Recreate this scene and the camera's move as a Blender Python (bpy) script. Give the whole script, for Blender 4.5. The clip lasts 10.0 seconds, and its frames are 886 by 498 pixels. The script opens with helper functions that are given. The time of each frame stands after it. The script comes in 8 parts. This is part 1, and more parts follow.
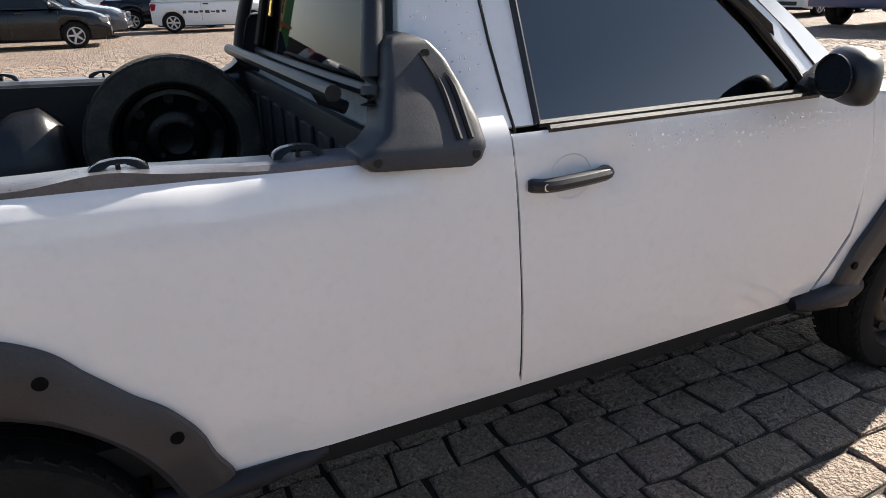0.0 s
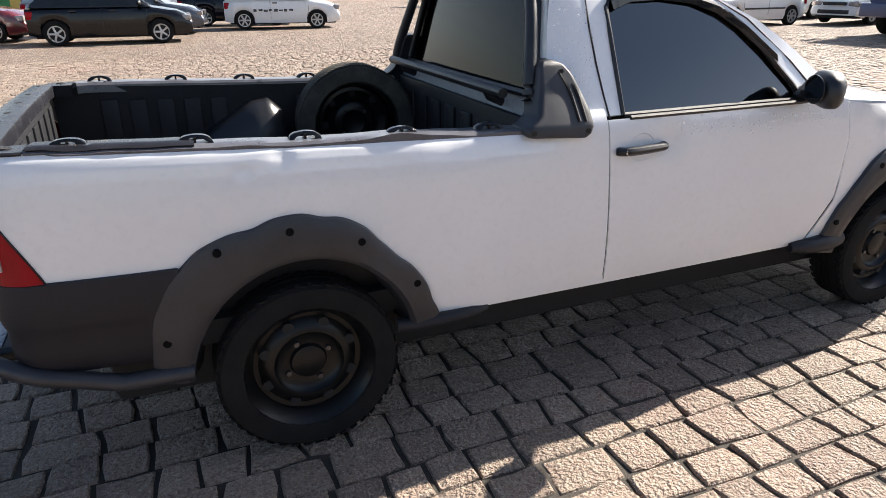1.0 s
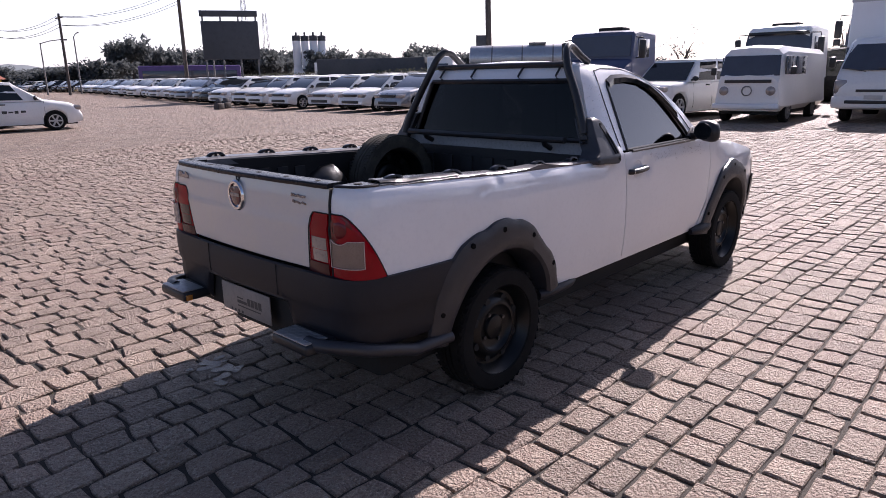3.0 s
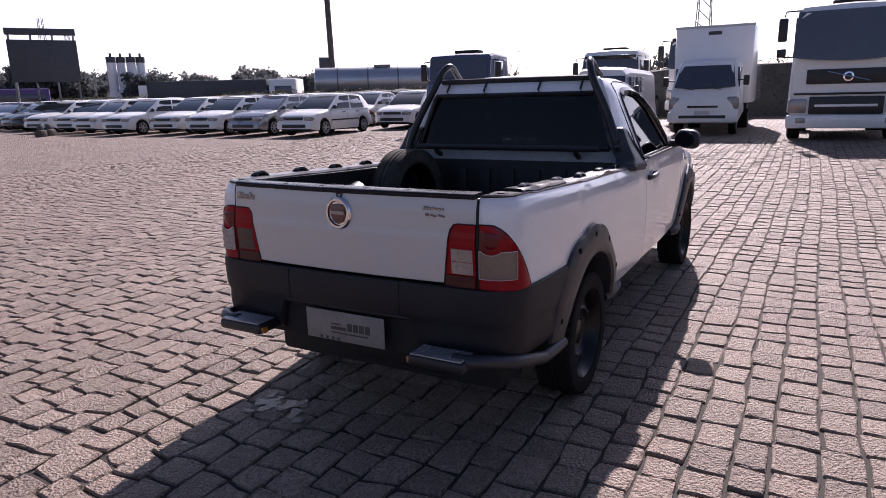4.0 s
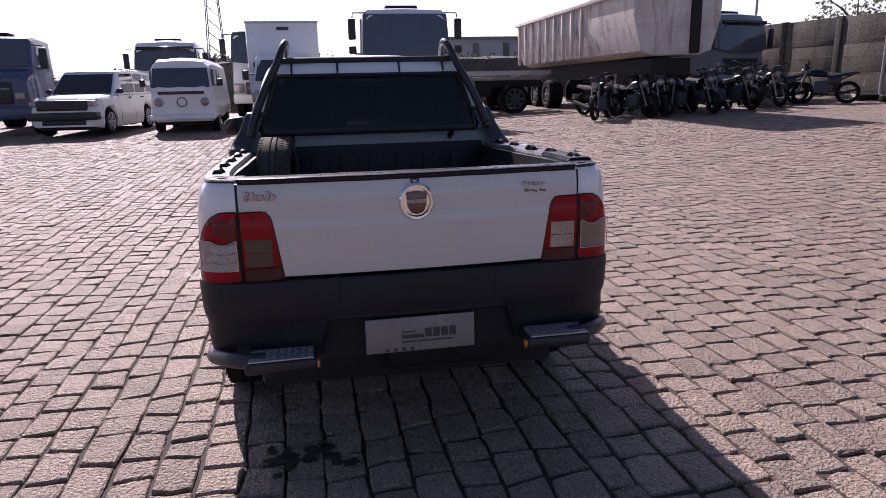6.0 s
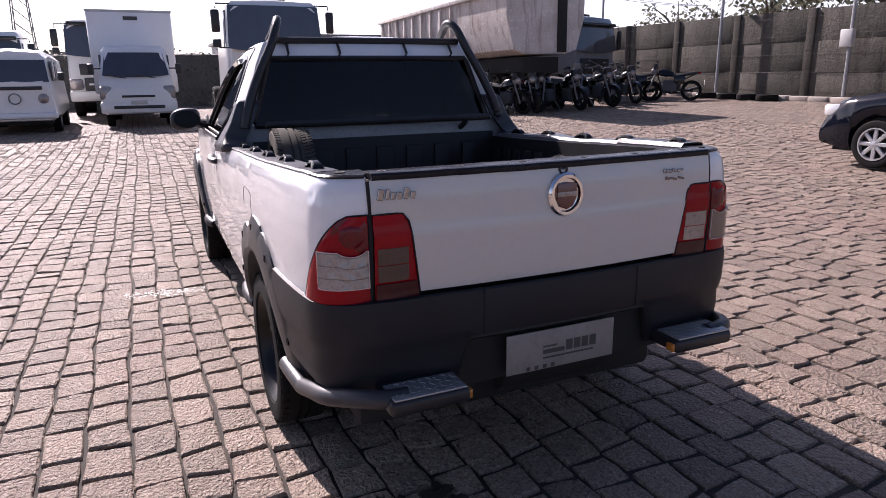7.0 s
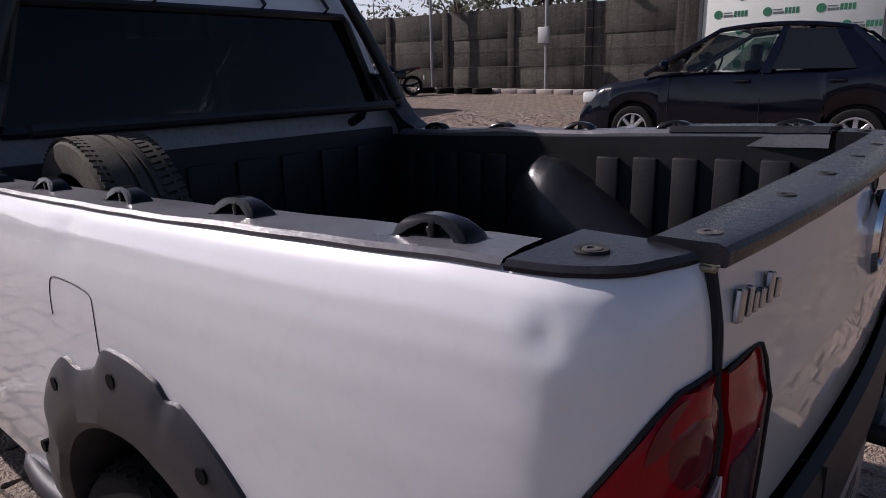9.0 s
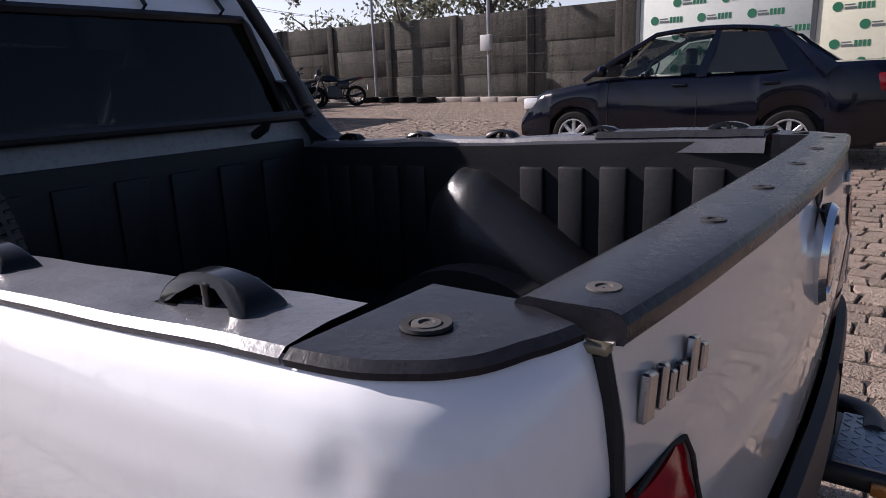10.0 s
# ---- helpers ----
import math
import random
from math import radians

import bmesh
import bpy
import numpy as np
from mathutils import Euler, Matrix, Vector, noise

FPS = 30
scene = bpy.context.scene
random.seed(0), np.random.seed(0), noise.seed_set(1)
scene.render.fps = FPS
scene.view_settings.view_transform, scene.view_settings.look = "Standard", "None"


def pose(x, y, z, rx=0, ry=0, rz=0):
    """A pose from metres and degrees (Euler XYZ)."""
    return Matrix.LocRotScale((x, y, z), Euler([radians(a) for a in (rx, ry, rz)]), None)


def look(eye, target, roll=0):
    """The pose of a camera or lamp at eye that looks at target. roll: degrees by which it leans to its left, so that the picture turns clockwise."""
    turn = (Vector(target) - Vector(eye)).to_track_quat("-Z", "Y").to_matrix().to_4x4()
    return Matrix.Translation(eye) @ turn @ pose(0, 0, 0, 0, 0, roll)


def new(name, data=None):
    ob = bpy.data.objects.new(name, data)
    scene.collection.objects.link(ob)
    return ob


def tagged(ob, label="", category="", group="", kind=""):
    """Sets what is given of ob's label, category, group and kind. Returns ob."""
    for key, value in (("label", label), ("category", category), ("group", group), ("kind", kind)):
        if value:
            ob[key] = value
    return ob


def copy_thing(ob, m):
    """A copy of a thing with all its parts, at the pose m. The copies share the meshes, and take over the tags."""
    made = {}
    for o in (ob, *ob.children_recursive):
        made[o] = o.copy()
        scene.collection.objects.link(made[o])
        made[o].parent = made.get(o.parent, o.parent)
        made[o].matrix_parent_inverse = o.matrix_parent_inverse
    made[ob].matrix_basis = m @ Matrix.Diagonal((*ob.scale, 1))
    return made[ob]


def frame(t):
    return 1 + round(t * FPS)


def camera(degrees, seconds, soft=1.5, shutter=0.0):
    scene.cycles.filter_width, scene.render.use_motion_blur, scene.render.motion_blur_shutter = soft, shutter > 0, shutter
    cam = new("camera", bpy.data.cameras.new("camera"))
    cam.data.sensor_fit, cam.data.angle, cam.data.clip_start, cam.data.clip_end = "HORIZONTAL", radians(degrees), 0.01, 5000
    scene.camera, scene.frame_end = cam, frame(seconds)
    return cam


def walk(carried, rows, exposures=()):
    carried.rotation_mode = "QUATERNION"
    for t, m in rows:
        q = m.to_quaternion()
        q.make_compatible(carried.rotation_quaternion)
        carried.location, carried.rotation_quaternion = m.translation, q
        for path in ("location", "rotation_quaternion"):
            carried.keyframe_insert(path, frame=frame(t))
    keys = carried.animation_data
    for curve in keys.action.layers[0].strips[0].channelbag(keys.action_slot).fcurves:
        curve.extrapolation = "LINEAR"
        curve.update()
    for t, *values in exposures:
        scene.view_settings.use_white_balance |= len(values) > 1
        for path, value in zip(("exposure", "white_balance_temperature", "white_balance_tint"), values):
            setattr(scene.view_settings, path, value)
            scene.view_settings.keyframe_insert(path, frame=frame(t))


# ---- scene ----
cam = camera(67.5, 10.0, 0.9)
PATH = [
    (0, (1.181, -1.923, 1.309), (1.995, -0.255, 0.565), -1.0),
    (0.5, (0.937, -2.385, 1.42), (1.647, -0.666, 0.686), -0.1),
    (1, (0.505, -2.664, 1.462), (1.214, -0.95, 0.715), -0.2),
    (1.5, (-0.018, -2.752, 1.476), (0.788, -1.033, 0.85), -0.4),
    (2, (-0.579, -2.946, 1.483), (0.393, -1.263, 1.008), -1.0),
    (2.5, (-1.013, -2.802, 1.425), (0.167, -1.267, 0.924), -0.8),
    (2.7, (-1.199, -2.748, 1.43), (0.075, -1.292, 0.926), -0.9),
    (3.8, (-2.057, -1.833, 1.482), (-0.398, -0.818, 1.016), -1.1),
    (4, (-2.136, -1.648, 1.418), (-0.433, -0.7, 0.968), -1.4),
    (4.5, (-2.293, -1.191, 1.398), (-0.462, -0.539, 0.928), -1.5),
    (5, (-2.32, -0.679, 1.41), (-0.406, -0.358, 0.926), -1.4),
    (5.5, (-2.343, -0.181, 1.407), (-0.405, -0.232, 0.915), -1.2),
    (5.7, (-2.328, 0.01, 1.39), (-0.398, -0.166, 0.896), -1.3),
    (6.8, (-1.882, 1.058, 1.341), (-0.087, 0.327, 0.851), -0.7),
    (7, (-1.679, 1.136, 1.312), (0.09, 0.35, 0.812), -0.8),
    (7.5, (-1.28, 1.341, 1.277), (0.41, 0.395, 0.777), -0.9),
    (8, (-0.937, 1.462, 1.29), (0.673, 0.385, 0.792), -1.3),
    (8.5, (-0.526, 1.352, 1.223), (1.004, 0.165, 0.721), -1.8),
    (9, (-0.169, 1.169, 1.218), (1.092, -0.295, 0.702), -1.4),
    (9.5, (-0.14, 1.058, 1.195), (0.968, -0.531, 0.698), -2.3),
    (10, (-0.127, 0.942, 1.202), (1.027, -0.615, 0.707), -2.3),
]
EXPOSURES = [(0, 1.55, 6650, 8), (1, 1.70, 6600, 9), (1.5, 1.68, 6450, 12), (2, 1.15, 6300, 17), (2.5, 1.05, 6250, 22), (4, 0.76, 6100, 28), (5.5, 0.76, 6100, 31), (7.5, 1.05, 6250, 26), (8.5, 0.48, 6200, 24), (9, 0.10, 6150, 22), (10, 0.58, 6150, 21)]
walk(cam, [(t, look(eye, target, roll)) for t, eye, target, roll in PATH], EXPOSURES)

# ---- light ----
SUN_EL, SUN_AZ = 36.3, 13.0
world = bpy.data.worlds.new("sky")
scene.world = world
world.use_nodes = True
wn = world.node_tree
sky = wn.nodes.new("ShaderNodeTexSky")
sky.sky_type = "NISHITA"
sky.sun_disc = False
sky.sun_elevation, sky.sun_rotation = radians(SUN_EL), radians(90 - SUN_AZ)
sky.air_density, sky.dust_density, sky.ozone_density = 1.0, 1.6, 2.5
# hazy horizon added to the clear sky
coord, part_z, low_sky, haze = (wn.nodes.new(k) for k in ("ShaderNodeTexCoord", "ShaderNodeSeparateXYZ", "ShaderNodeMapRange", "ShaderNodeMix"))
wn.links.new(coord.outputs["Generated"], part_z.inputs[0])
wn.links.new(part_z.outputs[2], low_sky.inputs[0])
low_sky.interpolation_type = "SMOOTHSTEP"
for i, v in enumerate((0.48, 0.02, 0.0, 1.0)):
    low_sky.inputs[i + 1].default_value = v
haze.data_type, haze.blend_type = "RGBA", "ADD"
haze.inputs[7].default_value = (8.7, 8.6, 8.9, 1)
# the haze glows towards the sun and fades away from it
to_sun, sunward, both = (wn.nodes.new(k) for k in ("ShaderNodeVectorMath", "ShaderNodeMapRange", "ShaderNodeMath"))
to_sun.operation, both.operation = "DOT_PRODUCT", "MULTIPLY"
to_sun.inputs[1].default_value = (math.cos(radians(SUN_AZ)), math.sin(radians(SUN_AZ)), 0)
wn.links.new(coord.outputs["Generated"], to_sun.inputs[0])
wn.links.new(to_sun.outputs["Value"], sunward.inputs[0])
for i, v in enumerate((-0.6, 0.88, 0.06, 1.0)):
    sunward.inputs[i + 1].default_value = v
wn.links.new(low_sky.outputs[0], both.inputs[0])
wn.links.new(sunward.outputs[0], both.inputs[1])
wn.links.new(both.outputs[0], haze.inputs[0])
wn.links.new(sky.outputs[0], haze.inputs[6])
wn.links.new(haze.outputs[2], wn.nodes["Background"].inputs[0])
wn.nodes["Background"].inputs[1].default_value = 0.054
sun_data = bpy.data.lights.new("sun", "SUN")
sun_data.energy, sun_data.angle, sun_data.color = 5.0, radians(0.55), (1.0, 0.93, 0.84)
sun = new("sun", sun_data)
_e, _a = radians(SUN_EL), radians(SUN_AZ)
sun.matrix_world = look((30 * math.cos(_e) * math.cos(_a), 30 * math.cos(_e) * math.sin(_a), 30 * math.sin(_e)), (0, 0, 0))


# ---- building helpers ----
def thing(name, label, category, m=None, group="", kind=""):
    ob = new(name)
    ob.empty_display_size = 0.2
    if m is not None:
        ob.matrix_world = m
    return tagged(ob, label, category, group, kind)


def finish(bm, name, material, angle=0.6):
    bmesh.ops.recalc_face_normals(bm, faces=bm.faces)
    for f in bm.faces:
        f.smooth = True
    for e in bm.edges:
        if len(e.link_faces) == 2 and e.calc_face_angle(0) > angle:
            e.smooth = False
    me = bpy.data.meshes.new(name)
    bm.to_mesh(me)
    bm.free()
    for m in material if isinstance(material, (list, tuple)) else [material]:
        me.materials.append(m)
    return me


def part(name, bm, material, parent=None, label="", angle=0.6):
    ob = new(name, finish(bm, name, material, angle))
    if parent is not None:
        ob.parent = parent
    if label:
        ob["label"] = label
    return ob


def put(bm, verts, faces):
    vs = [bm.verts.new(v) for v in verts]
    out = []
    for f in faces:
        try:
            out.append(bm.faces.new([vs[i] for i in f]))
        except ValueError:
            pass
    return vs, out


def box(bm, x0, x1, y0, y1, z0, z1, bev=0.0, m=None, seg=2):
    vs = [(x, y, z) for x in (x0, x1) for y in (y0, y1) for z in (z0, z1)]
    if m is not None:
        vs = [m @ Vector(v) for v in vs]
    v, f = put(bm, vs, [(0, 1, 3, 2), (4, 6, 7, 5), (0, 4, 5, 1), (2, 3, 7, 6), (0, 2, 6, 4), (1, 5, 7, 3)])
    if bev > 0:
        bmesh.ops.bevel(bm, geom=list({e for q in f for e in q.edges}), offset=bev, segments=seg, affect="EDGES", profile=0.5)
    return bm


def ring_faces(bm, rings, closed=True, cap=False):
    vs = [[bm.verts.new(p) for p in r] for r in rings]
    n = len(vs[0])
    for a, b in zip(vs, vs[1:]):
        for i in range(n if closed else n - 1):
            j = (i + 1) % n
            try:
                bm.faces.new((a[i], a[j], b[j], b[i]))
            except ValueError:
                pass
    if cap:
        for r in (vs[0], vs[-1]):
            try:
                bm.faces.new(r)
            except ValueError:
                pass
    return vs


def tube(bm, pts, r, n=8, cap=True, squash=1.0):
    pts = [Vector(p) for p in pts]
    rings = []
    up = Vector((0.123, 0.2, 1)).normalized()
    for i, p in enumerate(pts):
        d = (pts[min(i + 1, len(pts) - 1)] - pts[max(i - 1, 0)]).normalized()
        a = d.cross(up)
        if a.length < 0.05:
            a = d.cross(Vector((1, 0.3, 0)))
        a.normalize()
        b = a.cross(d)
        rr = r[i] if isinstance(r, (list, tuple)) else r
        rings.append([p + a * (rr * math.cos(2 * math.pi * k / n)) + b * (rr * squash * math.sin(2 * math.pi * k / n)) for k in range(n)])
    ring_faces(bm, rings, True, cap)
    return bm


def smooth_path(pts, per=5):
    pts = [Vector(p) for p in pts]
    ext = [2 * pts[0] - pts[1]] + pts + [2 * pts[-1] - pts[-2]]
    out = []
    for i in range(1, len(ext) - 2):
        p0, p1, p2, p3 = ext[i - 1:i + 3]
        for k in range(per):
            t = k / per
            out.append(0.5 * ((2 * p1) + (p2 - p0) * t + (2 * p0 - 5 * p1 + 4 * p2 - p3) * t * t + (3 * p1 - p0 - 3 * p2 + p3) * t ** 3))
    out.append(pts[-1])
    return out


def cyl(bm, p0, p1, r, r2=None, n=16):
    return tube(bm, [p0, p1], [r, r if r2 is None else r2], n)


def lathe(bm, prof, m, n=32):
    """prof: (radius, along) pairs round the local y axis, then moved by m."""
    rings = []
    for k in range(n):
        a = 2 * math.pi * k / n
        rings.append([m @ Vector((r * math.cos(a), y, r * math.sin(a))) for r, y in prof])
    ring_faces(bm, rings + [rings[0]], False)
    bmesh.ops.remove_doubles(bm, verts=bm.verts, dist=1e-5)
    return bm


def prism(bm, poly, f0, f1, bev=0.0, seg=2):
    """poly: 2D points; f0, f1 place a 2D point on the near and the far face."""
    n = len(poly)
    v, f = put(bm, [f0(*p) for p in poly] + [f1(*p) for p in poly],
               [tuple(range(n)), tuple(range(2 * n - 1, n - 1, -1))] + [(i, i + n, (i + 1) % n + n, (i + 1) % n) for i in range(n)])
    if bev > 0:
        es = list({e for q in f[:2] for e in q.edges})
        bmesh.ops.bevel(bm, geom=es, offset=bev, segments=seg, affect="EDGES", profile=0.5)
    return bm


def sheet(bm, fn, us, vs_, thick=0.0):
    g = [[bm.verts.new(fn(u, v)) for v in vs_] for u in us]
    fs = []
    for i in range(len(us) - 1):
        for j in range(len(vs_) - 1):
            q = []
            for w in (g[i][j], g[i + 1][j], g[i + 1][j + 1], g[i][j + 1]):
                if w not in q:
                    q.append(w)
            fs.append(bm.faces.new(q))
    if thick:
        bmesh.ops.recalc_face_normals(bm, faces=fs)
        bmesh.ops.solidify(bm, geom=fs, thickness=thick)
    return bm


def span(a, b, n):
    return [a + (b - a) * i / n for i in range(n + 1)]


def lerp(x, xs, ys):
    return float(np.interp(x, xs, ys))


def ground_z(x, y):
    u, v = min(max(0.0, x - 3), 30.0), min(max(0.0, -y - 1.5), 30.0)
    return 0.013 * u * u / (u + 3) + 0.04 * v * v / (v + 3)


# ---- materials ----
def nodes_of(name):
    m = bpy.data.materials.new(name)
    m.use_nodes = True
    return m, m.node_tree, m.node_tree.nodes["Principled BSDF"]


def tex(nt, kind, scale, detail=5, rough=0.6, coord=None):
    n = nt.nodes.new(kind)
    n.inputs["Scale"].default_value = scale
    if "Detail" in n.inputs:
        n.inputs["Detail"].default_value = detail
    if "Roughness" in n.inputs:
        n.inputs["Roughness"].default_value = rough
    if coord is not None:
        nt.links.new(coord, n.inputs["Vector"])
    return n


def mixc(nt, a, b, fac, blend="MIX"):
    n = nt.nodes.new("ShaderNodeMix")
    n.data_type, n.blend_type = "RGBA", blend
    for sock, val in ((n.inputs[6], a), (n.inputs[7], b), (n.inputs[0], fac)):
        if isinstance(val, (int, float)):
            sock.default_value = val
        elif isinstance(val, tuple):
            sock.default_value = (*val, 1)
        else:
            nt.links.new(val, sock)
    return n.outputs[2]


def ramp(nt, fac, lo, hi):
    n = nt.nodes.new("ShaderNodeMapRange")
    n.inputs[1].default_value, n.inputs[2].default_value = lo, hi
    nt.links.new(fac, n.inputs[0])
    return n.outputs[0]


def mat(name, col, col2=None, rough=0.5, metal=0.0, scale=3.0, fine=60.0, var=0.12, bump=0.0, bscale=None, coat=0.0, spec=0.5, rand=0.0, island=0.0, rvar=0.1):
    m, nt, p = nodes_of(name)
    g = nt.nodes.new("ShaderNodeNewGeometry")
    pos = g.outputs["Position"]
    big, small = tex(nt, "ShaderNodeTexNoise", scale, 5, 0.6, pos), tex(nt, "ShaderNodeTexNoise", fine, 4, 0.6, pos)
    c2 = col2 or tuple(min(1.0, c * (1 + 2 * var)) for c in col)
    c = mixc(nt, col, c2, ramp(nt, big.outputs["Fac"], 0.3, 0.7))
    c = mixc(nt, c, tuple(x * (1 - 2 * var) for x in col), ramp(nt, small.outputs["Fac"], 0.5, 0.85))
    for amount, sock in ((rand, None), (island, g.outputs["Random Per Island"])):
        if amount:
            if sock is None:
                sock = nt.nodes.new("ShaderNodeObjectInfo").outputs["Random"]
            r = nt.nodes.new("ShaderNodeMapRange")
            r.inputs[3].default_value, r.inputs[4].default_value = 1 - amount, 1 + amount
            nt.links.new(sock, r.inputs[0])
            cc = nt.nodes.new("ShaderNodeCombineColor")
            for i in range(3):
                nt.links.new(r.outputs[0], cc.inputs[i])
            c = mixc(nt, c, cc.outputs[0], 1.0, "MULTIPLY")
    nt.links.new(c, p.inputs["Base Color"])
    rr = nt.nodes.new("ShaderNodeMapRange")
    rr.inputs[3].default_value, rr.inputs[4].default_value = max(0.02, rough - rvar), min(1, rough + rvar)
    nt.links.new(big.outputs["Fac"], rr.inputs[0])
    nt.links.new(rr.outputs[0], p.inputs["Roughness"])
    p.inputs["Metallic"].default_value = metal
    p.inputs["Coat Weight"].default_value = coat
    p.inputs["Coat Roughness"].default_value = 0.03
    p.inputs["Specular IOR Level"].default_value = spec
    if bump:
        b = nt.nodes.new("ShaderNodeBump")
        b.inputs["Strength"].default_value = 1.0
        b.inputs["Distance"].default_value = bump
        bt = tex(nt, "ShaderNodeTexNoise", bscale or fine, 5, 0.65, pos)
        nt.links.new(bt.outputs["Fac"], b.inputs["Height"])
        nt.links.new(b.outputs[0], p.inputs["Normal"])
    return m


def glass(name, tint, gloss_rough=0.02, ior=1.5):
    m, nt, p = nodes_of(name)
    tr, gl, mx, fr = (nt.nodes.new(k) for k in ("ShaderNodeBsdfTransparent", "ShaderNodeBsdfGlossy", "ShaderNodeMixShader", "ShaderNodeFresnel"))
    tr.inputs[0].default_value = (*tint, 1)
    gl.inputs["Roughness"].default_value = gloss_rough
    fr.inputs[0].default_value = ior
    nt.links.new(fr.outputs[0], mx.inputs[0])
    nt.links.new(tr.outputs[0], mx.inputs[1])
    nt.links.new(gl.outputs[0], mx.inputs[2])
    nt.links.new(mx.outputs[0], nt.nodes["Material Output"].inputs[0])
    return m


WHITE = mat("white_paint", (0.76, 0.76, 0.775), (0.80, 0.80, 0.815), rough=0.32, scale=2.0, fine=40, var=0.02, coat=1.0, rvar=0.05)
# body white with the tailgate's shade in the colour, plus a yellow smear
WHITE_SHADED = mat("shaded_white_paint", (0.53, 0.525, 0.54), (0.57, 0.545, 0.50), rough=0.3, scale=3.2, fine=40, var=0.02, coat=1.0, rvar=0.06)
GUARD = mat("matt_black_bar", (0.003, 0.003, 0.0035), rough=0.8, spec=0.1, var=0.1)
LATCH = mat("latch_steel", (0.20, 0.18, 0.13), rough=0.4, metal=0.7, var=0.15, fine=200)
WHITE_OLD = mat("white_vehicle_paint", (0.76, 0.76, 0.75), (0.82, 0.82, 0.81), rough=0.35, scale=1.2, fine=20, var=0.04, coat=0.5)
# flares, fairings and bumper lips: lighter and glossier than the bumper plastic
FLARE_PL = mat("flare_plastic", (0.021, 0.021, 0.026), (0.035, 0.035, 0.041), rough=0.4, spec=0.5, scale=7, fine=240, var=0.2, bump=0.0004, bscale=600)
GREY_PL = mat("grey_bumper_plastic", (0.011, 0.011, 0.015), (0.019, 0.019, 0.025), rough=0.5, spec=0.3, scale=5, fine=300, var=0.15, bump=0.0004, bscale=700)
BLACK_PL = mat("black_plastic", (0.012, 0.012, 0.014), (0.022, 0.022, 0.025), rough=0.42, scale=6, fine=250, var=0.12, bump=0.0003, bscale=600)
RAIL_DARK = mat("cap_plastic", (0.013, 0.013, 0.016), (0.023, 0.023, 0.028), rough=0.26, spec=0.16, scale=9, fine=180, var=0.15, bump=0.0006, bscale=90)
RAIL_PL = mat("worn_rail_plastic", (0.065, 0.065, 0.075), (0.12, 0.12, 0.135), rough=0.3, scale=9, fine=180, var=0.15, bump=0.0006, bscale=90)
LINER_DULL = mat("dull_liner_plastic", (0.009, 0.009, 0.0105), (0.015, 0.015, 0.017), rough=0.5, spec=0.3, scale=4, fine=120, var=0.15, bump=0.0008, bscale=60)
# spare tyre: paler and browner than the other tyres
RUBBER_PALE = mat("pale_brown_rubber", (0.045, 0.041, 0.035), (0.095, 0.085, 0.068), rough=0.85, spec=0.15, scale=12, fine=150, var=0.2, bump=0.0006)
BADGE = mat("badge_chrome", (0.30, 0.30, 0.32), rough=0.2, metal=1.0, var=0.1)
LINER = mat("bed_liner_plastic", (0.009, 0.009, 0.0105), (0.014, 0.014, 0.016), rough=0.32, scale=4, fine=120, var=0.15, bump=0.0008, bscale=60)
DARK = mat("underbody_black", (0.010, 0.010, 0.0105), rough=0.8, var=0.1)
RUBBER = mat("tyre_rubber", (0.010, 0.010, 0.0105), (0.019, 0.018, 0.017), rough=0.85, spec=0.12, scale=12, fine=150, var=0.15, bump=0.0006)
STEEL_BLK = mat("black_steel_wheel", (0.005, 0.005, 0.0055), (0.008, 0.008, 0.008), rough=0.32, spec=0.3, var=0.15, fine=90)
GREY_NUT = mat("wheel_nut_steel", (0.10, 0.10, 0.105), rough=0.35, metal=0.8, var=0.1)
STEEL_SLV = mat("silver_wheel", (0.5, 0.5, 0.51), rough=0.3, metal=0.7, var=0.08)
CHROME = mat("chrome", (0.75, 0.75, 0.76), rough=0.09, metal=1.0, var=0.02, rvar=0.04)
HOOK_BLK = mat("hook_plastic", (0.006, 0.006, 0.007), rough=0.16, spec=0.3, var=0.1)
# panel below the rear window, a darker grey than the white cab
BULKHEAD = mat("grey_bulkhead", (0.24, 0.24, 0.25), (0.33, 0.33, 0.335), rough=0.5, scale=4, fine=60, var=0.15)
DEALER = mat("dealer_plate", (0.20, 0.185, 0.175), (0.26, 0.24, 0.225), rough=0.45, var=0.1, scale=9)
HEAD_LENS = mat("bright_headlamp", (0.75, 0.75, 0.74), rough=0.12, metal=0.2, coat=0.6, var=0.1, fine=60)
ALU = mat("checker_aluminium", (0.40, 0.40, 0.41), rough=0.48, metal=0.9, var=0.12, fine=80)
RED_LENS = mat("red_lamp_lens", (0.25, 0.0015, 0.007), (0.33, 0.002, 0.009), rough=0.07, coat=0.0, spec=0.22, var=0.12, fine=180, bump=0.0001, bscale=120)
CLEAR_LENS = mat("clear_lamp_lens", (0.25, 0.22, 0.21), (0.40, 0.36, 0.34), rough=0.16, metal=0.3, coat=0.4, var=0.25, fine=90, bump=0.0006, bscale=110)
SMOKE_LENS = mat("smoky_lamp_lens", (0.19, 0.135, 0.11), (0.25, 0.19, 0.16), rough=0.15, coat=0.2, var=0.15, fine=160, bump=0.0002, bscale=150)
RED_DARK = mat("dark_red_lens", (0.11, 0.004, 0.008), rough=0.1, spec=0.3, coat=0.2, var=0.15, fine=120)
BROWN_LENS = mat("brown_lamp_lens", (0.055, 0.012, 0.014), (0.08, 0.02, 0.02), rough=0.12, spec=0.3, var=0.15, fine=120)
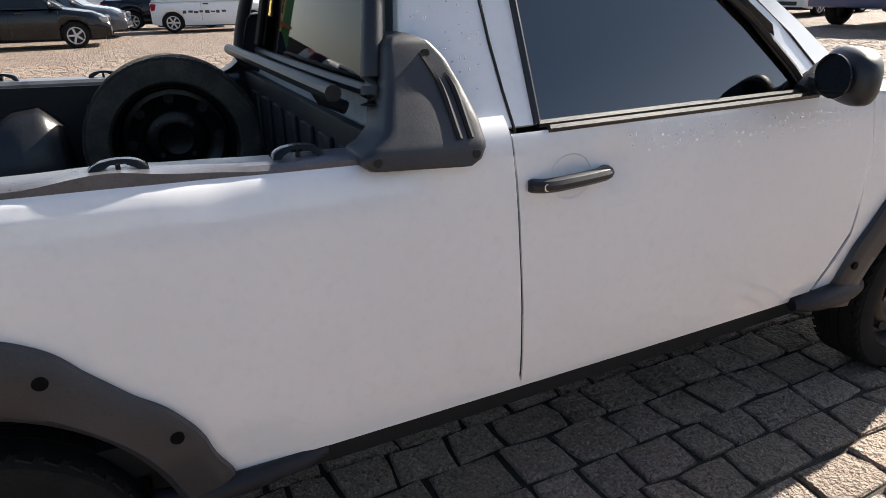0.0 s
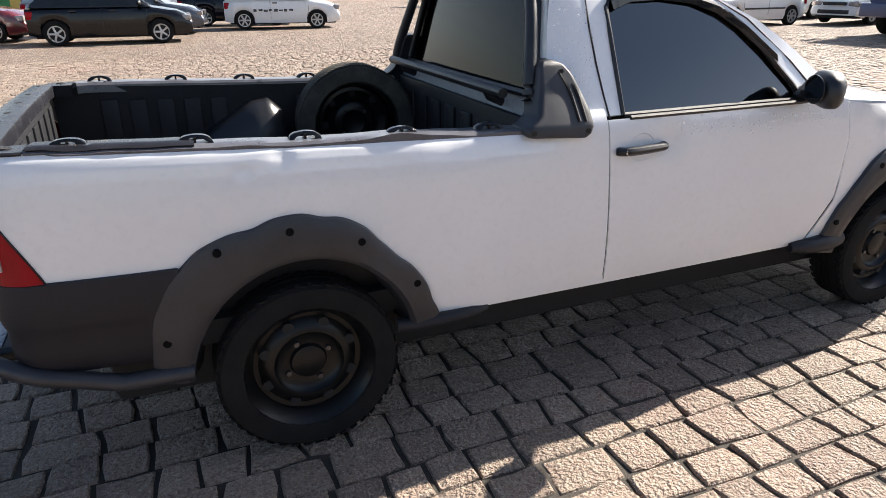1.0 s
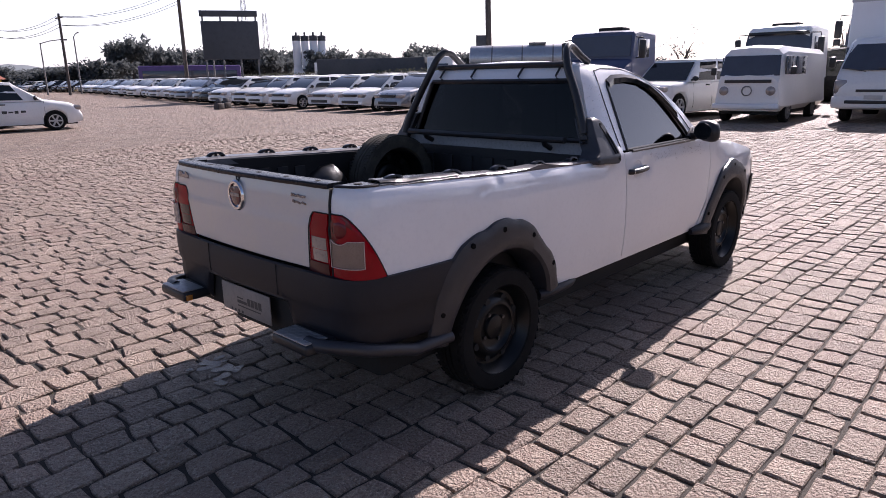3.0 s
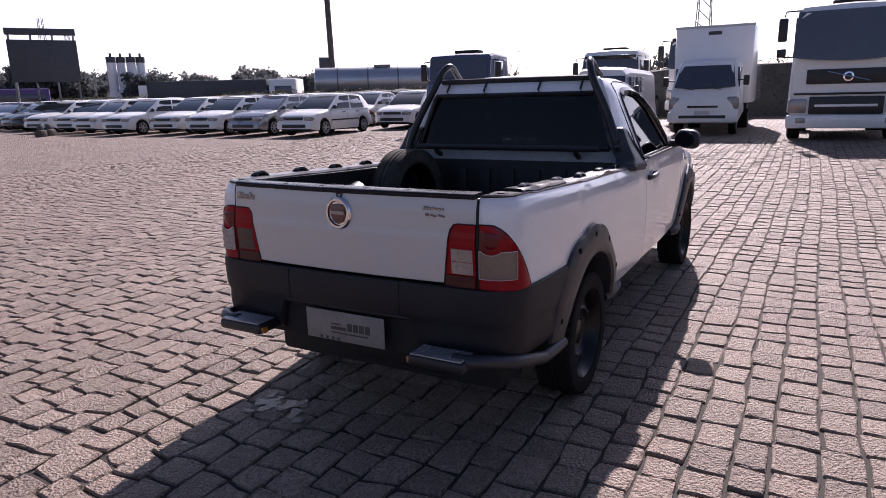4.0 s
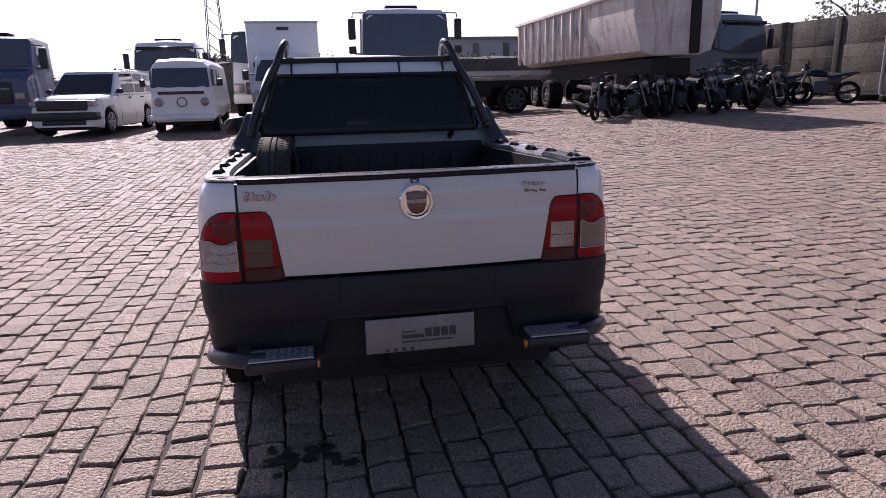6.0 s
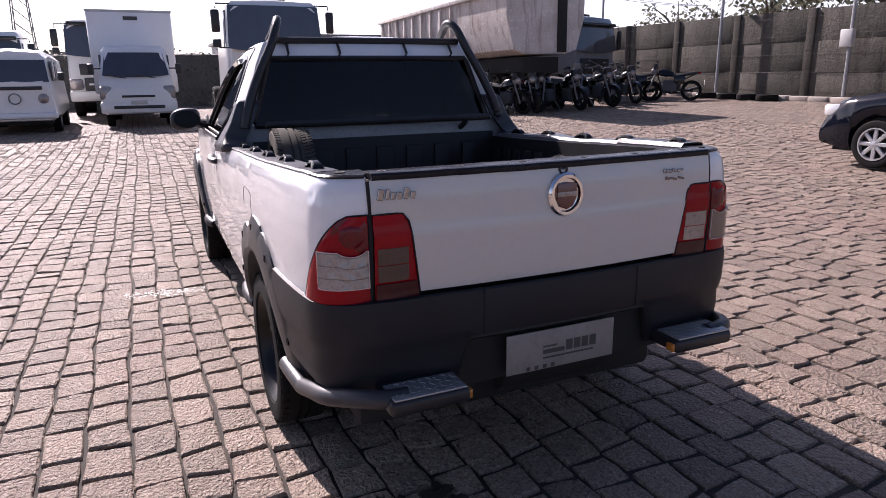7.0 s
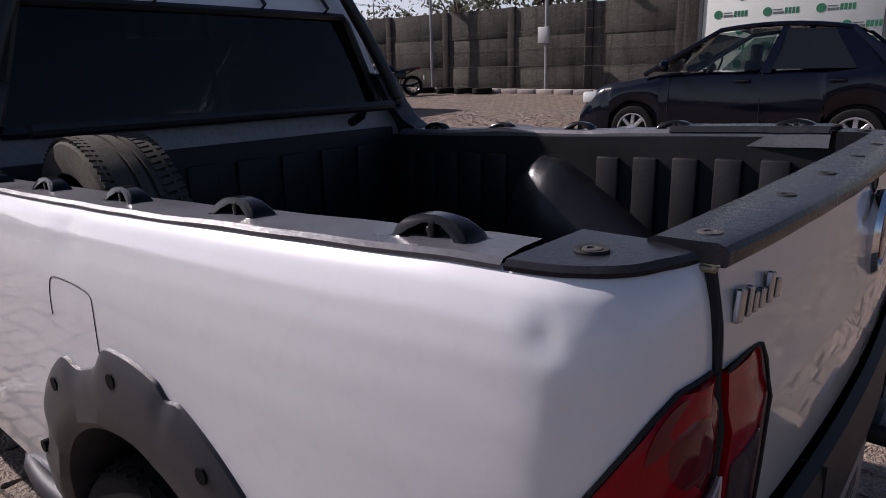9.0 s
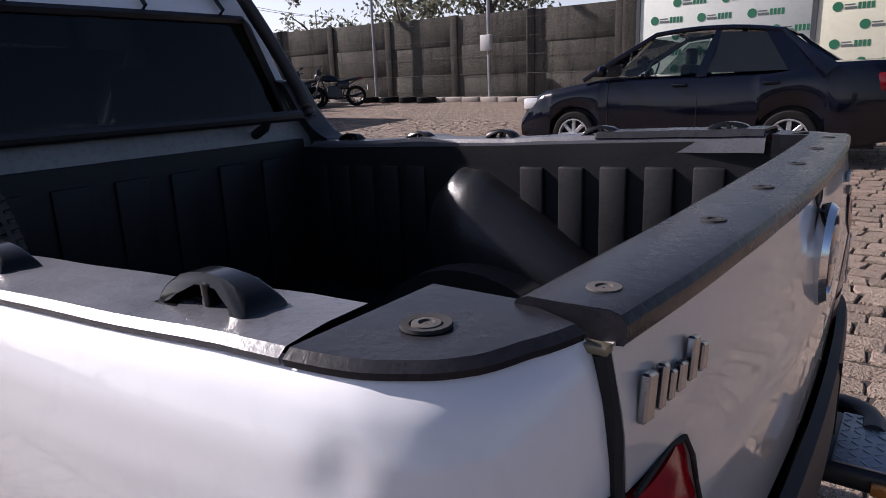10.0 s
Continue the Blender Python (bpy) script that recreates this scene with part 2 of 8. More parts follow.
AMBER = mat("amber_lens", (0.5, 0.18, 0.03), rough=0.15, coat=0.8, var=0.1)
LENS_EDGE = mat("lens_moulding", (0.55, 0.42, 0.40), rough=0.2, var=0.1)
GLASS_TINT = glass("tinted_glass", (0.13, 0.14, 0.155), 0.02, 2.3)
GLASS_REAR = glass("tinted_rear_glass", (0.15, 0.15, 0.16), 0.02, 1.36)
GLASS_CLEAR = glass("clear_glass", (0.55, 0.6, 0.58))
GLASS_DARK = mat("dark_window_glass", (0.010, 0.012, 0.014), rough=0.06, spec=0.35, coat=0.1, var=0.1, rvar=0.02)
GLASS_GREY = mat("dull_window_glass", (0.05, 0.055, 0.07), rough=0.1, coat=0.6, var=0.1, rvar=0.02)
SEAT = mat("seat_cloth", (0.035, 0.035, 0.038), rough=0.9, var=0.2, fine=200)
PLATE = mat("plate_white", (0.50, 0.49, 0.48), rough=0.4, var=0.04)
INK = mat("plate_dark_print", (0.05, 0.05, 0.05), rough=0.6, var=0.05)
RUST = mat("dark_screw", (0.045, 0.04, 0.038), rough=0.7, var=0.3, fine=400)
BADGE_RED = mat("badge_field", (0.10, 0.025, 0.025), rough=0.25, coat=0.8, var=0.1)


def sett_material(name, joints=False):
    """Pinkish grey granite. joints: with a pattern of setts for the far ground."""
    m, nt, p = nodes_of(name)
    g = nt.nodes.new("ShaderNodeNewGeometry")
    pos = g.outputs["Position"]
    big, mid, fine, grit = (tex(nt, "ShaderNodeTexNoise", *q, pos) for q in ((0.6, 4, 0.6), (30, 4, 0.6), (170, 2, 0.5), (75, 3, 0.55)))
    c = mixc(nt, (0.242, 0.173, 0.132), (0.292, 0.229, 0.176), ramp(nt, mid.outputs["Fac"], 0.38, 0.62))
    c = mixc(nt, c, (0.247, 0.157, 0.126), ramp(nt, big.outputs["Fac"], 0.5, 0.8))
    c = mixc(nt, c, (0.118, 0.080, 0.060), ramp(nt, grit.outputs["Fac"], 0.54, 0.76))
    c = mixc(nt, c, (0.371, 0.305, 0.243), ramp(nt, grit.outputs["Fac"], 0.44, 0.26))
    c = mixc(nt, c, (0.096, 0.065, 0.050), ramp(nt, fine.outputs["Fac"], 0.58, 0.78))
    c = mixc(nt, c, (0.449, 0.395, 0.337), ramp(nt, fine.outputs["Fac"], 0.40, 0.24))
    r = nt.nodes.new("ShaderNodeMapRange")
    r.inputs[3].default_value, r.inputs[4].default_value = 0.80, 1.18
    cc = nt.nodes.new("ShaderNodeCombineColor")
    if joints:
        sep = nt.nodes.new("ShaderNodeSeparateXYZ")
        nt.links.new(pos, sep.inputs[0])
        comb = nt.nodes.new("ShaderNodeCombineXYZ")
        wob = tex(nt, "ShaderNodeTexNoise", 3.0, 3, 0.5, pos)
        add = nt.nodes.new("ShaderNodeMath")
        add.operation = "MULTIPLY_ADD"
        nt.links.new(wob.outputs["Fac"], add.inputs[0])
        add.inputs[1].default_value = 0.05
        nt.links.new(sep.outputs[1], add.inputs[2])
        nt.links.new(sep.outputs[0], comb.inputs[0])
        nt.links.new(add.outputs[0], comb.inputs[1])
        br = nt.nodes.new("ShaderNodeTexBrick")
        nt.links.new(comb.outputs[0], br.inputs["Vector"])
        br.inputs["Scale"].default_value = 1.0
        br.inputs["Mortar Size"].default_value = 0.009
        br.inputs["Mortar Smooth"].default_value = 0.3
        br.inputs["Brick Width"].default_value = 0.2
        br.inputs["Row Height"].default_value = 0.155
        br.inputs["Color1"].default_value = (0, 0, 0, 1)
        br.inputs["Color2"].default_value = (1, 1, 1, 1)
        nt.links.new(br.outputs["Color"], r.inputs[0])
    else:
        ad = nt.nodes.new("ShaderNodeMath")
        ad.operation = "ADD"
        fr = nt.nodes.new("ShaderNodeMath")
        fr.operation = "FRACT"
        nt.links.new(nt.nodes.new("ShaderNodeObjectInfo").outputs["Random"], ad.inputs[0])
        nt.links.new(g.outputs["Random Per Island"], ad.inputs[1])
        nt.links.new(ad.outputs[0], fr.inputs[0])
        nt.links.new(fr.outputs[0], r.inputs[0])
    for i in range(3):
        nt.links.new(r.outputs[0], cc.inputs[i])
    c = mixc(nt, c, cc.outputs[0], 1.0, "MULTIPLY")
    b = nt.nodes.new("ShaderNodeBump")
    b.inputs["Strength"].default_value = 1.0
    b.inputs["Distance"].default_value = 0.020
    hm = mixc(nt, mixc(nt, ramp(nt, mid.outputs["Fac"], 0.3, 0.7), ramp(nt, grit.outputs["Fac"], 0.32, 0.68), 0.55), ramp(nt, fine.outputs["Fac"], 0.3, 0.7), 0.1)
    if joints:
        c = mixc(nt, c, (0.07, 0.056, 0.048), br.outputs["Fac"])
        hm = mixc(nt, hm, (0.0, 0.0, 0.0), br.outputs["Fac"])
        b.inputs["Distance"].default_value = 0.03
    nt.links.new(hm, b.inputs["Height"])
    nt.links.new(b.outputs[0], p.inputs["Normal"])
    nt.links.new(c, p.inputs["Base Color"])
    p.inputs["Roughness"].default_value = 0.66
    p.inputs["Specular IOR Level"].default_value = 0.42
    return m


SETT = sett_material("granite_setts")
SETT_FAR = sett_material("granite_paving", True)
JOINT = mat("joint_sand", (0.03, 0.025, 0.021), (0.055, 0.045, 0.036), rough=0.95, scale=5, fine=120, var=0.2, bump=0.004)

# ---- ground: one sheet, sunk a little below the laid setts ----
SX0, SX1, SY0, SY1 = -7.0, 17.0, -11.0, 13.0


def axis(lo, hi, far):
    return [-far, -far / 2, -far / 6] + [lo - 40, lo - 20, lo - 8, lo - 0.02] + span(lo, hi, 24) + [hi + 0.02, hi + 8, hi + 20, hi + 40] + [far / 6, far / 2, far]


bm = bmesh.new()
gx, gy = axis(SX0, SX1, 3000), axis(SY0, SY1, 3000)


def ground_p(x, y):
    inside = SX0 - 0.01 < x < SX1 + 0.01 and SY0 - 0.01 < y < SY1 + 0.01
    return (x, y, ground_z(x, y) - (0.0125 if inside else 0.004))


sheet(bm, ground_p, gx, gy)
for f in bm.faces:
    c = f.calc_center_median()
    f.material_index = 0 if SX0 - 0.03 < c.x < SX1 + 0.03 and SY0 - 0.03 < c.y < SY1 + 0.03 else 1
tagged(part("ground", bm, [JOINT, SETT_FAR]), "yard paved with pinkish grey granite setts", "paving", kind="structure")


# ---- the pickup ----
SMOKE_DARK = mat("smoked_lens", (0.05, 0.028, 0.025), (0.085, 0.05, 0.045), rough=0.15, coat=0.2, var=0.15, fine=160)
PLAN = smooth_path([(0.0, 0.606, 0), (0.004, 0.65, 0), (0.02, 0.700, 0), (0.06, 0.738, 0), (0.14, 0.760, 0), (0.4, 0.783, 0), (0.82, 0.797, 0), (1.4, 0.803, 0), (1.95, 0.804, 0),
                    (2.6, 0.803, 0), (3.1, 0.797, 0), (3.6, 0.785, 0), (4.0, 0.755, 0), (4.2, 0.70, 0), (4.31, 0.60, 0), (4.36, 0.4, 0), (4.38, 0.0, 0)], 10)
PX, PY = np.array([p.x for p in PLAN]), np.array([p.y for p in PLAN])
PS = np.concatenate([[0], np.cumsum(np.hypot(np.diff(PX), np.diff(PY)))])
NX, NY = np.gradient(PY, PS), -np.gradient(PX, PS)
NX, NY = -NX, -NY
DENTS = [(1, 0.09, 1.01, 0.018, 0.004), (-1, 0.68, 0.97, 0.02, 0.005), (-1, 0.79, 1.0, 0.025, 0.006), (-1, 1.32, 1.0, 0.06, 0.004), (-1, 2.04, 0.917, 0.04, 0.011), (1, 2.04, 0.917, 0.04, 0.011),
         (1, 0.95, 0.99, 0.04, 0.004), (1, 1.3, 0.95, 0.12, 0.003), (1, 2.16, 0.925, 0.05, 0.016), (-1, 2.16, 0.925, 0.05, 0.016)]


def s_at(x):
    return float(np.interp(x, PX, PS))


def rail_drop(x):
    """The bed's upper edge falls towards the cab."""
    return lerp(x, [0.2, 0.53, 0.84, 1.15, 1.6, 1.68, 1.73], [0, -0.013, -0.027, -0.037, -0.052, -0.052, 0])


def bed_top(x, z):
    """A height of the level pressing, moved with the falling edge."""
    return z if z <= 0.9 else 0.9 + (z - 0.9) * (0.157 + rail_drop(x)) / 0.157


def skin(s, z, side, off=0.0):
    """A point of the body's outer side, s metres along its plan from the tailgate's edge."""
    x, y = np.interp(s, PS, PX), np.interp(s, PS, PY)
    nx, ny = np.interp(s, PS, NX), np.interp(s, PS, NY)
    zl = z if x > 1.73 or z < 0.87 else z - rail_drop(x) * min(1, (z - 0.87) / 0.09)
    d = lerp(zl, [0.25, 0.40, 0.5, 0.62, 0.72, 0.86, 0.93, 0.98, 1.015, 1.04, 1.058], [0.055, 0.03, 0.014, 0.003, 0, 0, 0.003, 0.008, 0.015, 0.026, 0.044]) * (lerp(s, [0, 0.05, 0.14], [0.6, 0.85, 1]) if z > 0.93 else lerp(s, [0, 0.1, 0.3], [0.3, 0.65, 1]))
    if x > 3.2 and z > 0.72:
        d += lerp(z, [0.72, 0.85, 0.95, 1.0], [0, 0.02, 0.07, 0.12]) * min(1, (x - 3.2) / 0.5)
    for sd, dx, dz, r, h in DENTS:
        if sd == side and abs(x - dx) < 3 * r and abs(z - dz) < 3 * r:
            d += h * math.exp(-((x - dx) ** 2 + (z - dz) ** 2) / (r * r))
    d -= off
    return (x - nx * d, side * (y - ny * d), z)


def skin_x(x, z, side, off=0.0):
    return skin(s_at(x), z, side, off)


AX_R, AX_F, WHEEL_R = 0.82, 3.54, 0.297


def arch_z(x, cx, rx, rz, low):
    u = (x - cx) / rx
    return max(low, WHEEL_R + rz * math.sqrt(1 - u * u)) if abs(u) < 1 else low


def tyre_bm(m, r=0.297, w=0.185, n=48):
    bm = bmesh.new()
    h = w / 2
    prof = [(r * 0.70, -h * 0.75), (r * 0.735, -h * 0.93), (r * 0.85, -h * 0.98), (r * 0.95, -h * 0.92), (r * 0.985, -h * 0.78)]
    for y in (-0.48, -0.42, -0.14, -0.08, 0.08, 0.14, 0.42, 0.48):
        groove = y in (-0.42, -0.14) or y in (0.08, 0.42)
        prof += [(r, y * h * 1.5), (r - 0.008, y * h * 1.5 + 0.0001)] if groove else [(r - 0.008, y * h * 1.5), (r, y * h * 1.5 + 0.0001)]
    prof += [(r * 0.985, h * 0.78), (r * 0.95, h * 0.92), (r * 0.85, h * 0.98), (r * 0.735, h * 0.93), (r * 0.70, h * 0.75)]
    lathe(bm, prof, m, n)
    return bm


def tread_bm(m, r, w, blocks):
    bm, h = bmesh.new(), w / 2
    for k in range(blocks):
        a = 2 * math.pi * k / blocks
        for s, ang in ((-1, 0.25), (1, -0.25)):
            mm = m @ Matrix.Rotation(a, 4, "Y") @ Matrix.Translation((r - 0.002, s * h * 0.62, 0)) @ Matrix.Rotation(ang, 4, "X")
            box(bm, -0.004, 0.0010, -h * 0.26, h * 0.26, -0.3 * 6.28 * r / blocks, 0.3 * 6.28 * r / blocks, 0, mm)
    return bm


def rim_bm(m, r=0.19, w=0.15, outer=1, holes=8):
    """A pressed steel wheel, its outer face towards +y."""
    bm = bmesh.new()
    h = w / 2
    lathe(bm, [(r, -h), (r * 0.96, -h * 0.9), (r * 0.9, -h * 0.2), (r * 0.9, h * 0.55), (r * 1.0, h * 0.8), (r * 1.04, h), (r * 1.02, h * 1.05), (r * 0.93, h * 0.75), (r * 0.86, h * 0.28),
               (r * 0.78, h * 0.24), (r * 0.70, h * 0.44), (r * 0.60, h * 0.60), (r * 0.555, h * 0.60), (r * 0.52, h * 0.42), (r * 0.46, h * 0.30), (r * 0.30, h * 0.27), (r * 0.27, h * 0.44), (r * 0.24, h * 0.48), (0.001, h * 0.50)], m, 40)
    return bm


def wheel(parent, m, flip, rim_mat, blocks=0, r=0.297, w=0.185, slots=8, name="wheel", rubber=RUBBER):
    mm = m @ (Matrix.Rotation(math.pi, 4, "Z") if flip else Matrix.Identity(4))
    t = part(name, tyre_bm(mm, r, w), rubber, parent)
    if blocks:
        tagged(part("tread", tread_bm(mm, r, w, blocks), rubber, t), kind="stuff")
    rim = part("rim", rim_bm(mm, r * 0.70, w * 0.82), rim_mat, t)
    for k in range(slots):
        bm = bmesh.new()
        a = 2 * math.pi * (k + 0.5) / slots
        c = mm @ Matrix.Rotation(a, 4, "Y")
        cyl(bm, c @ Vector((r * 0.5, w * 0.10, 0)), c @ Vector((r * 0.5, w * 0.205, 0)), r * 0.062, n=10)
        part("rim_slot", bm, DARK, t)
    for k in range(4 if slots else 0):
        bm = bmesh.new()
        c = mm @ Matrix.Rotation(math.pi / 2 * (k + 0.3), 4, "Y")
        cyl(bm, c @ Vector((r * 0.255, w * 0.10, 0)), c @ Vector((r * 0.255, w * 0.17, 0)), r * 0.032, n=6)
        part("wheel_nut", bm, GREY_NUT, t)
    return t


pickup = thing("pickup_truck", "white single-cab pickup with grey plastic bumpers, parked on granite setts", "pickup")

# lamp outline: height of the lamp's upper edge along s
S_TIP = s_at(0.14)


def lamp_s(z):
    if z >= 0.956:
        return 0.0
    return 0.055 + (S_TIP - 0.055) * min(1, (0.956 - z) / 0.256) ** 0.6


Z_SIDE = [0.0, 0.02, 0.06, 0.12, 0.18, 0.24, 0.30, 0.36, 0.42, 0.5, 0.58, 0.66, 0.72, 0.78, 0.82, 0.86, 0.89, 0.92, 0.94, 0.96, 0.975, 0.985, 0.993, 1.0]
for side in (1, -1):
    # bed side, from the lamp's edge to the door
    bm = bmesh.new()
    zz = span(0.70, 0.955, 22) + [0.9575] + span(0.965, 1.057, 12)

    sheet(bm, lambda u, z: skin(max(u, lamp_s(z)), bed_top(float(np.interp(max(u, lamp_s(z)), PS, PX)), z), side), span(0, S_TIP, 26) + span(S_TIP, s_at(0.50), 18)[1:], zz)

    def flank(x, v):
        zb = arch_z(x, AX_R, 0.41, 0.46, 0.70 if x < 0.6 else 0.40)
        z = bed_top(x, zb + (1.057 - zb) * v)
        xe = x if x < 1.8 else x + (1.0 - v) * 0.05 * (x - 1.8) / 0.089
        return skin_x(xe, z, side)

    sheet(bm, flank, span(0.50, 1.26, 38) + span(1.28, 1.889, 32), [(z - 0.70) / 0.357 for z in zz])
    bmesh.ops.remove_doubles(bm, verts=bm.verts, dist=0.0006)
    bmesh.ops.dissolve_degenerate(bm, edges=bm.edges, dist=0.0003)
    bmesh.ops.recalc_face_normals(bm, faces=bm.faces)
    bmesh.ops.solidify(bm, geom=list(bm.faces), thickness=0.006)
    part("bed_side", bm, WHITE, pickup, "white bed side with small dents" if side > 0 else "white bed side with chips and dents", angle=0.5)

    # door
    bm = bmesh.new()

    def door_pt(u, v):
        z = 0.415 + (1.022 - 0.415) * v
        x0 = 1.896 + 0.05 * (1 - v)
        x1 = lerp(v, [0, 0.3, 0.7, 1.0], [2.985, 3.09, 3.10, 3.06])
        return skin_x(x0 + (x1 - x0) * u, z, side)

    sheet(bm, door_pt, span(0, 1, 56), Z_SIDE, 0.006)
    door = part("door", bm, WHITE, pickup, angle=0.5)
    bm = bmesh.new()
    hx0, hx1, hz = 1.935, 2.135, 0.912
    hy = abs(skin_x(2.05, hz, side)[1])
    tube(bm, smooth_path([(hx0 - 0.005, side * (hy + 0.008), hz), (hx0 + 0.03, side * (hy + 0.028), hz), (hx0 + 0.09, side * (hy + 0.032), hz + 0.002), (hx1 - 0.02, side * (hy + 0.024), hz + 0.004), (hx1, side * (hy + 0.004), hz + 0.004)], 5),
         [0.014] + [0.0185] * 19 + [0.010], 10, True, 0.85)
    handle = part("door_handle", bm, BLACK_PL, door, "black door handle")
    bm = bmesh.new()
    cyl(bm, (hx0 + 0.022, side * (hy + 0.03), hz), (hx0 + 0.022, side * (hy + 0.042), hz), 0.0085, n=14)
    part("key_lock", bm, CHROME, door, "silver key lock")
    bm = bmesh.new()
    sheet(bm, lambda a, r: skin_x(hx0 + 0.105 + 0.056 * r * math.cos(a), hz + 0.005 + 0.05 * r * math.sin(a), side, 0.0012 - 0.0085 * (1 - r ** 3)), span(0, 2 * math.pi, 32), [0.02, 0.3, 0.55, 0.75, 0.88, 0.96, 1.0])
    part("handle_recess", bm, WHITE, door, "round pressed recess behind the handle", angle=1.2)
    bm = bmesh.new()
    tube(bm, [skin_x(x, 1.024, side, 0.002) for x in span(1.985, 2.83, 16)], 0.009, 6)
    part("belt_seal", bm, BLACK_PL, door, "black rubber window seal")

    # front wing
    bm = bmesh.new()

    def wing(x, v):
        zb = arch_z(x, AX_F, 0.43, 0.46, 0.40 if x < AX_F else 0.50)
        zt = lerp(x, [3.05, 3.2, 3.6, 4.0, 4.25], [1.012, 0.99, 0.955, 0.875, 0.78])
        xs = x
        if x < 3.2:
            xe = lerp(v, [0, 0.3, 0.7, 1.0], [2.995, 3.10, 3.11, 3.07])
            xs = xe + (3.2 - xe) * (x - 3.07) / 0.13
        return skin_x(xs, zb + (zt - zb) * v, side)

    sheet(bm, wing, span(3.07, 4.24, 50), Z_SIDE[::2] + [1.0], 0.006)
    part("front_wing", bm, WHITE, pickup, angle=0.5)

    # sill below the door
    bm = bmesh.new()
    sheet(bm, lambda x, z: skin_x(x, z, side, -0.012), span(1.2, 3.15, 12), [0.388, 0.40, 0.42], 0.008)
    part("sill", bm, WHITE, pickup)

    # flares over the wheels
    for cx, nm in ((AX_R, "rear"), (AX_F, "front")):
        bm = bmesh.new()
        shift, inset = (-0.032, 0.010) if side > 0 and nm == "rear" else (0.0, 0.0)
        lobes = [2.75, 2.1, 1.65, 1.2, 0.57, 0.12, 3.05] if side < 0 and nm == "rear" else [2.75, 2.1, 1.57, 1.02, 0.5, 0.12, 3.05]

        def flare(a, w):
            if side > 0 and nm == "rear":
                bumps = 1 - math.exp(-((a - 1.29) / 0.15) ** 4) - 0.3 * math.exp(-((a - 1.87) / 0.035) ** 4) - 0.3 * math.exp(-((a - 2.3) / 0.035) ** 4) - 0.8 * math.exp(-((a - 0.6) / 0.12) ** 4)
            else:
                bumps = min(1.0, sum(math.exp(-((a - b) / 0.17) ** 4) for b in lobes))
            amp = 0.040 if side > 0 and nm == "rear" else 0.024 if side > 0 else 0.011
            trim = 0.028 * math.exp(-((a - 0.8) / 0.42) ** 2) if side < 0 and nm == "rear" else 0.0
            rx, rz = 0.355 + (0.112 - trim - amp + amp * bumps) * w, 0.395 + (0.142 - trim - amp + amp * bumps) * w
            if side < 0 and nm == "rear":
                swell = w * 0.05 * math.exp(-((a - 2.42) / 0.36) ** 2)
                rx, rz = rx + swell, rz + swell
            x, z = cx + shift + rx * math.cos(a), WHEEL_R + rz * math.sin(a)
            zc = min(max(z, 0.30), 1.0)
            off = lerp(w, [-0.25, -0.02, 0.0, 0.15, 0.8, 0.97, 1.0], [-0.11, 0.0, 0.022, 0.034, 0.026, 0.016, 0.001])
            p = skin_x(x, zc, side, off - inset)
            return (p[0], p[1], z)

        sheet(bm, flare, span(0.22 if nm == "rear" else 0.1, math.pi - 0.08, 130), [-0.25, -0.02, 0.0, 0.15, 0.4, 0.6, 0.8, 0.97, 1.0])
        fl = part("wheel_flare", bm, FLARE_PL, pickup, "scalloped grey plastic wheel arch flare", angle=0.7)
        for a in (2.75, 2.1, 1.65, 1.14, 0.57) if side < 0 and nm == "rear" else (2.75, 2.1, 1.57, 1.02, 0.5):
            bm = bmesh.new()
            out = 0.034 if side < 0 and nm == "rear" and 2 < a < 2.5 else 0.0
            out = -0.02 if side < 0 and nm == "rear" and a < 1.3 else out
            rx, rz = 0.355 + 0.09 + out, 0.395 + 0.098 + out
            x, z = cx + shift + rx * math.cos(a), WHEEL_R + rz * math.sin(a)
            p0, p1 = skin_x(x, z, side, 0.016 - inset), skin_x(x, z, side, 0.0292 - inset)
            cyl(bm, p0, p1, 0.0125, n=12)
            part("flare_bolt", bm, GUARD, fl, "black recessed bolt")
        # dark inner arch
        bm = bmesh.new()
        for a0, a1 in zip(span(0.12, math.pi - 0.12, 20)[:-1], span(0.12, math.pi - 0.12, 20)[1:]):
            q = [(cx + 0.40 * math.cos(a), side * y, WHEEL_R + 0.42 * math.sin(a)) for a, y in ((a0, 0.77), (a1, 0.77), (a1, 0.42), (a0, 0.42))]
            put(bm, q, [(0, 1, 2, 3)])
        q = [(cx + 0.40 * math.cos(a), side * 0.42, WHEEL_R + 0.42 * math.sin(a)) for a in span(0.12, math.pi - 0.12, 20)]
        put(bm, q, [tuple(range(len(q)))])
        part("arch_liner", bm, DARK, pickup)
        # mud lips before and behind the rear wheel
        bm = bmesh.new()
        x0, x1 = (1.12, 1.46) if nm == "rear" else (2.92, 3.22)
        tube(bm, [skin_x(x, 0.385, side, o) for x, o in zip(span(x0, x1, 6), (0.0, 0.012, 0.014, 0.014, 0.01, 0.004, -0.01))], [0.026, 0.026, 0.025, 0.024, 0.022, 0.02, 0.012] if nm == "rear" else [0.02, 0.03, 0.035, 0.038, 0.04, 0.04, 0.04], 18, True, 1.0)
        part("sill_guard", bm, GREY_PL, pickup, "grey plastic sill guard")

    # wheels
    for cx in (AX_R, AX_F):
        wheel(pickup, pose(cx, side * 0.705, WHEEL_R), side < 0, STEEL_BLK, blocks=44)

    # tail lamp: body half and tailgate half
    bm = bmesh.new()
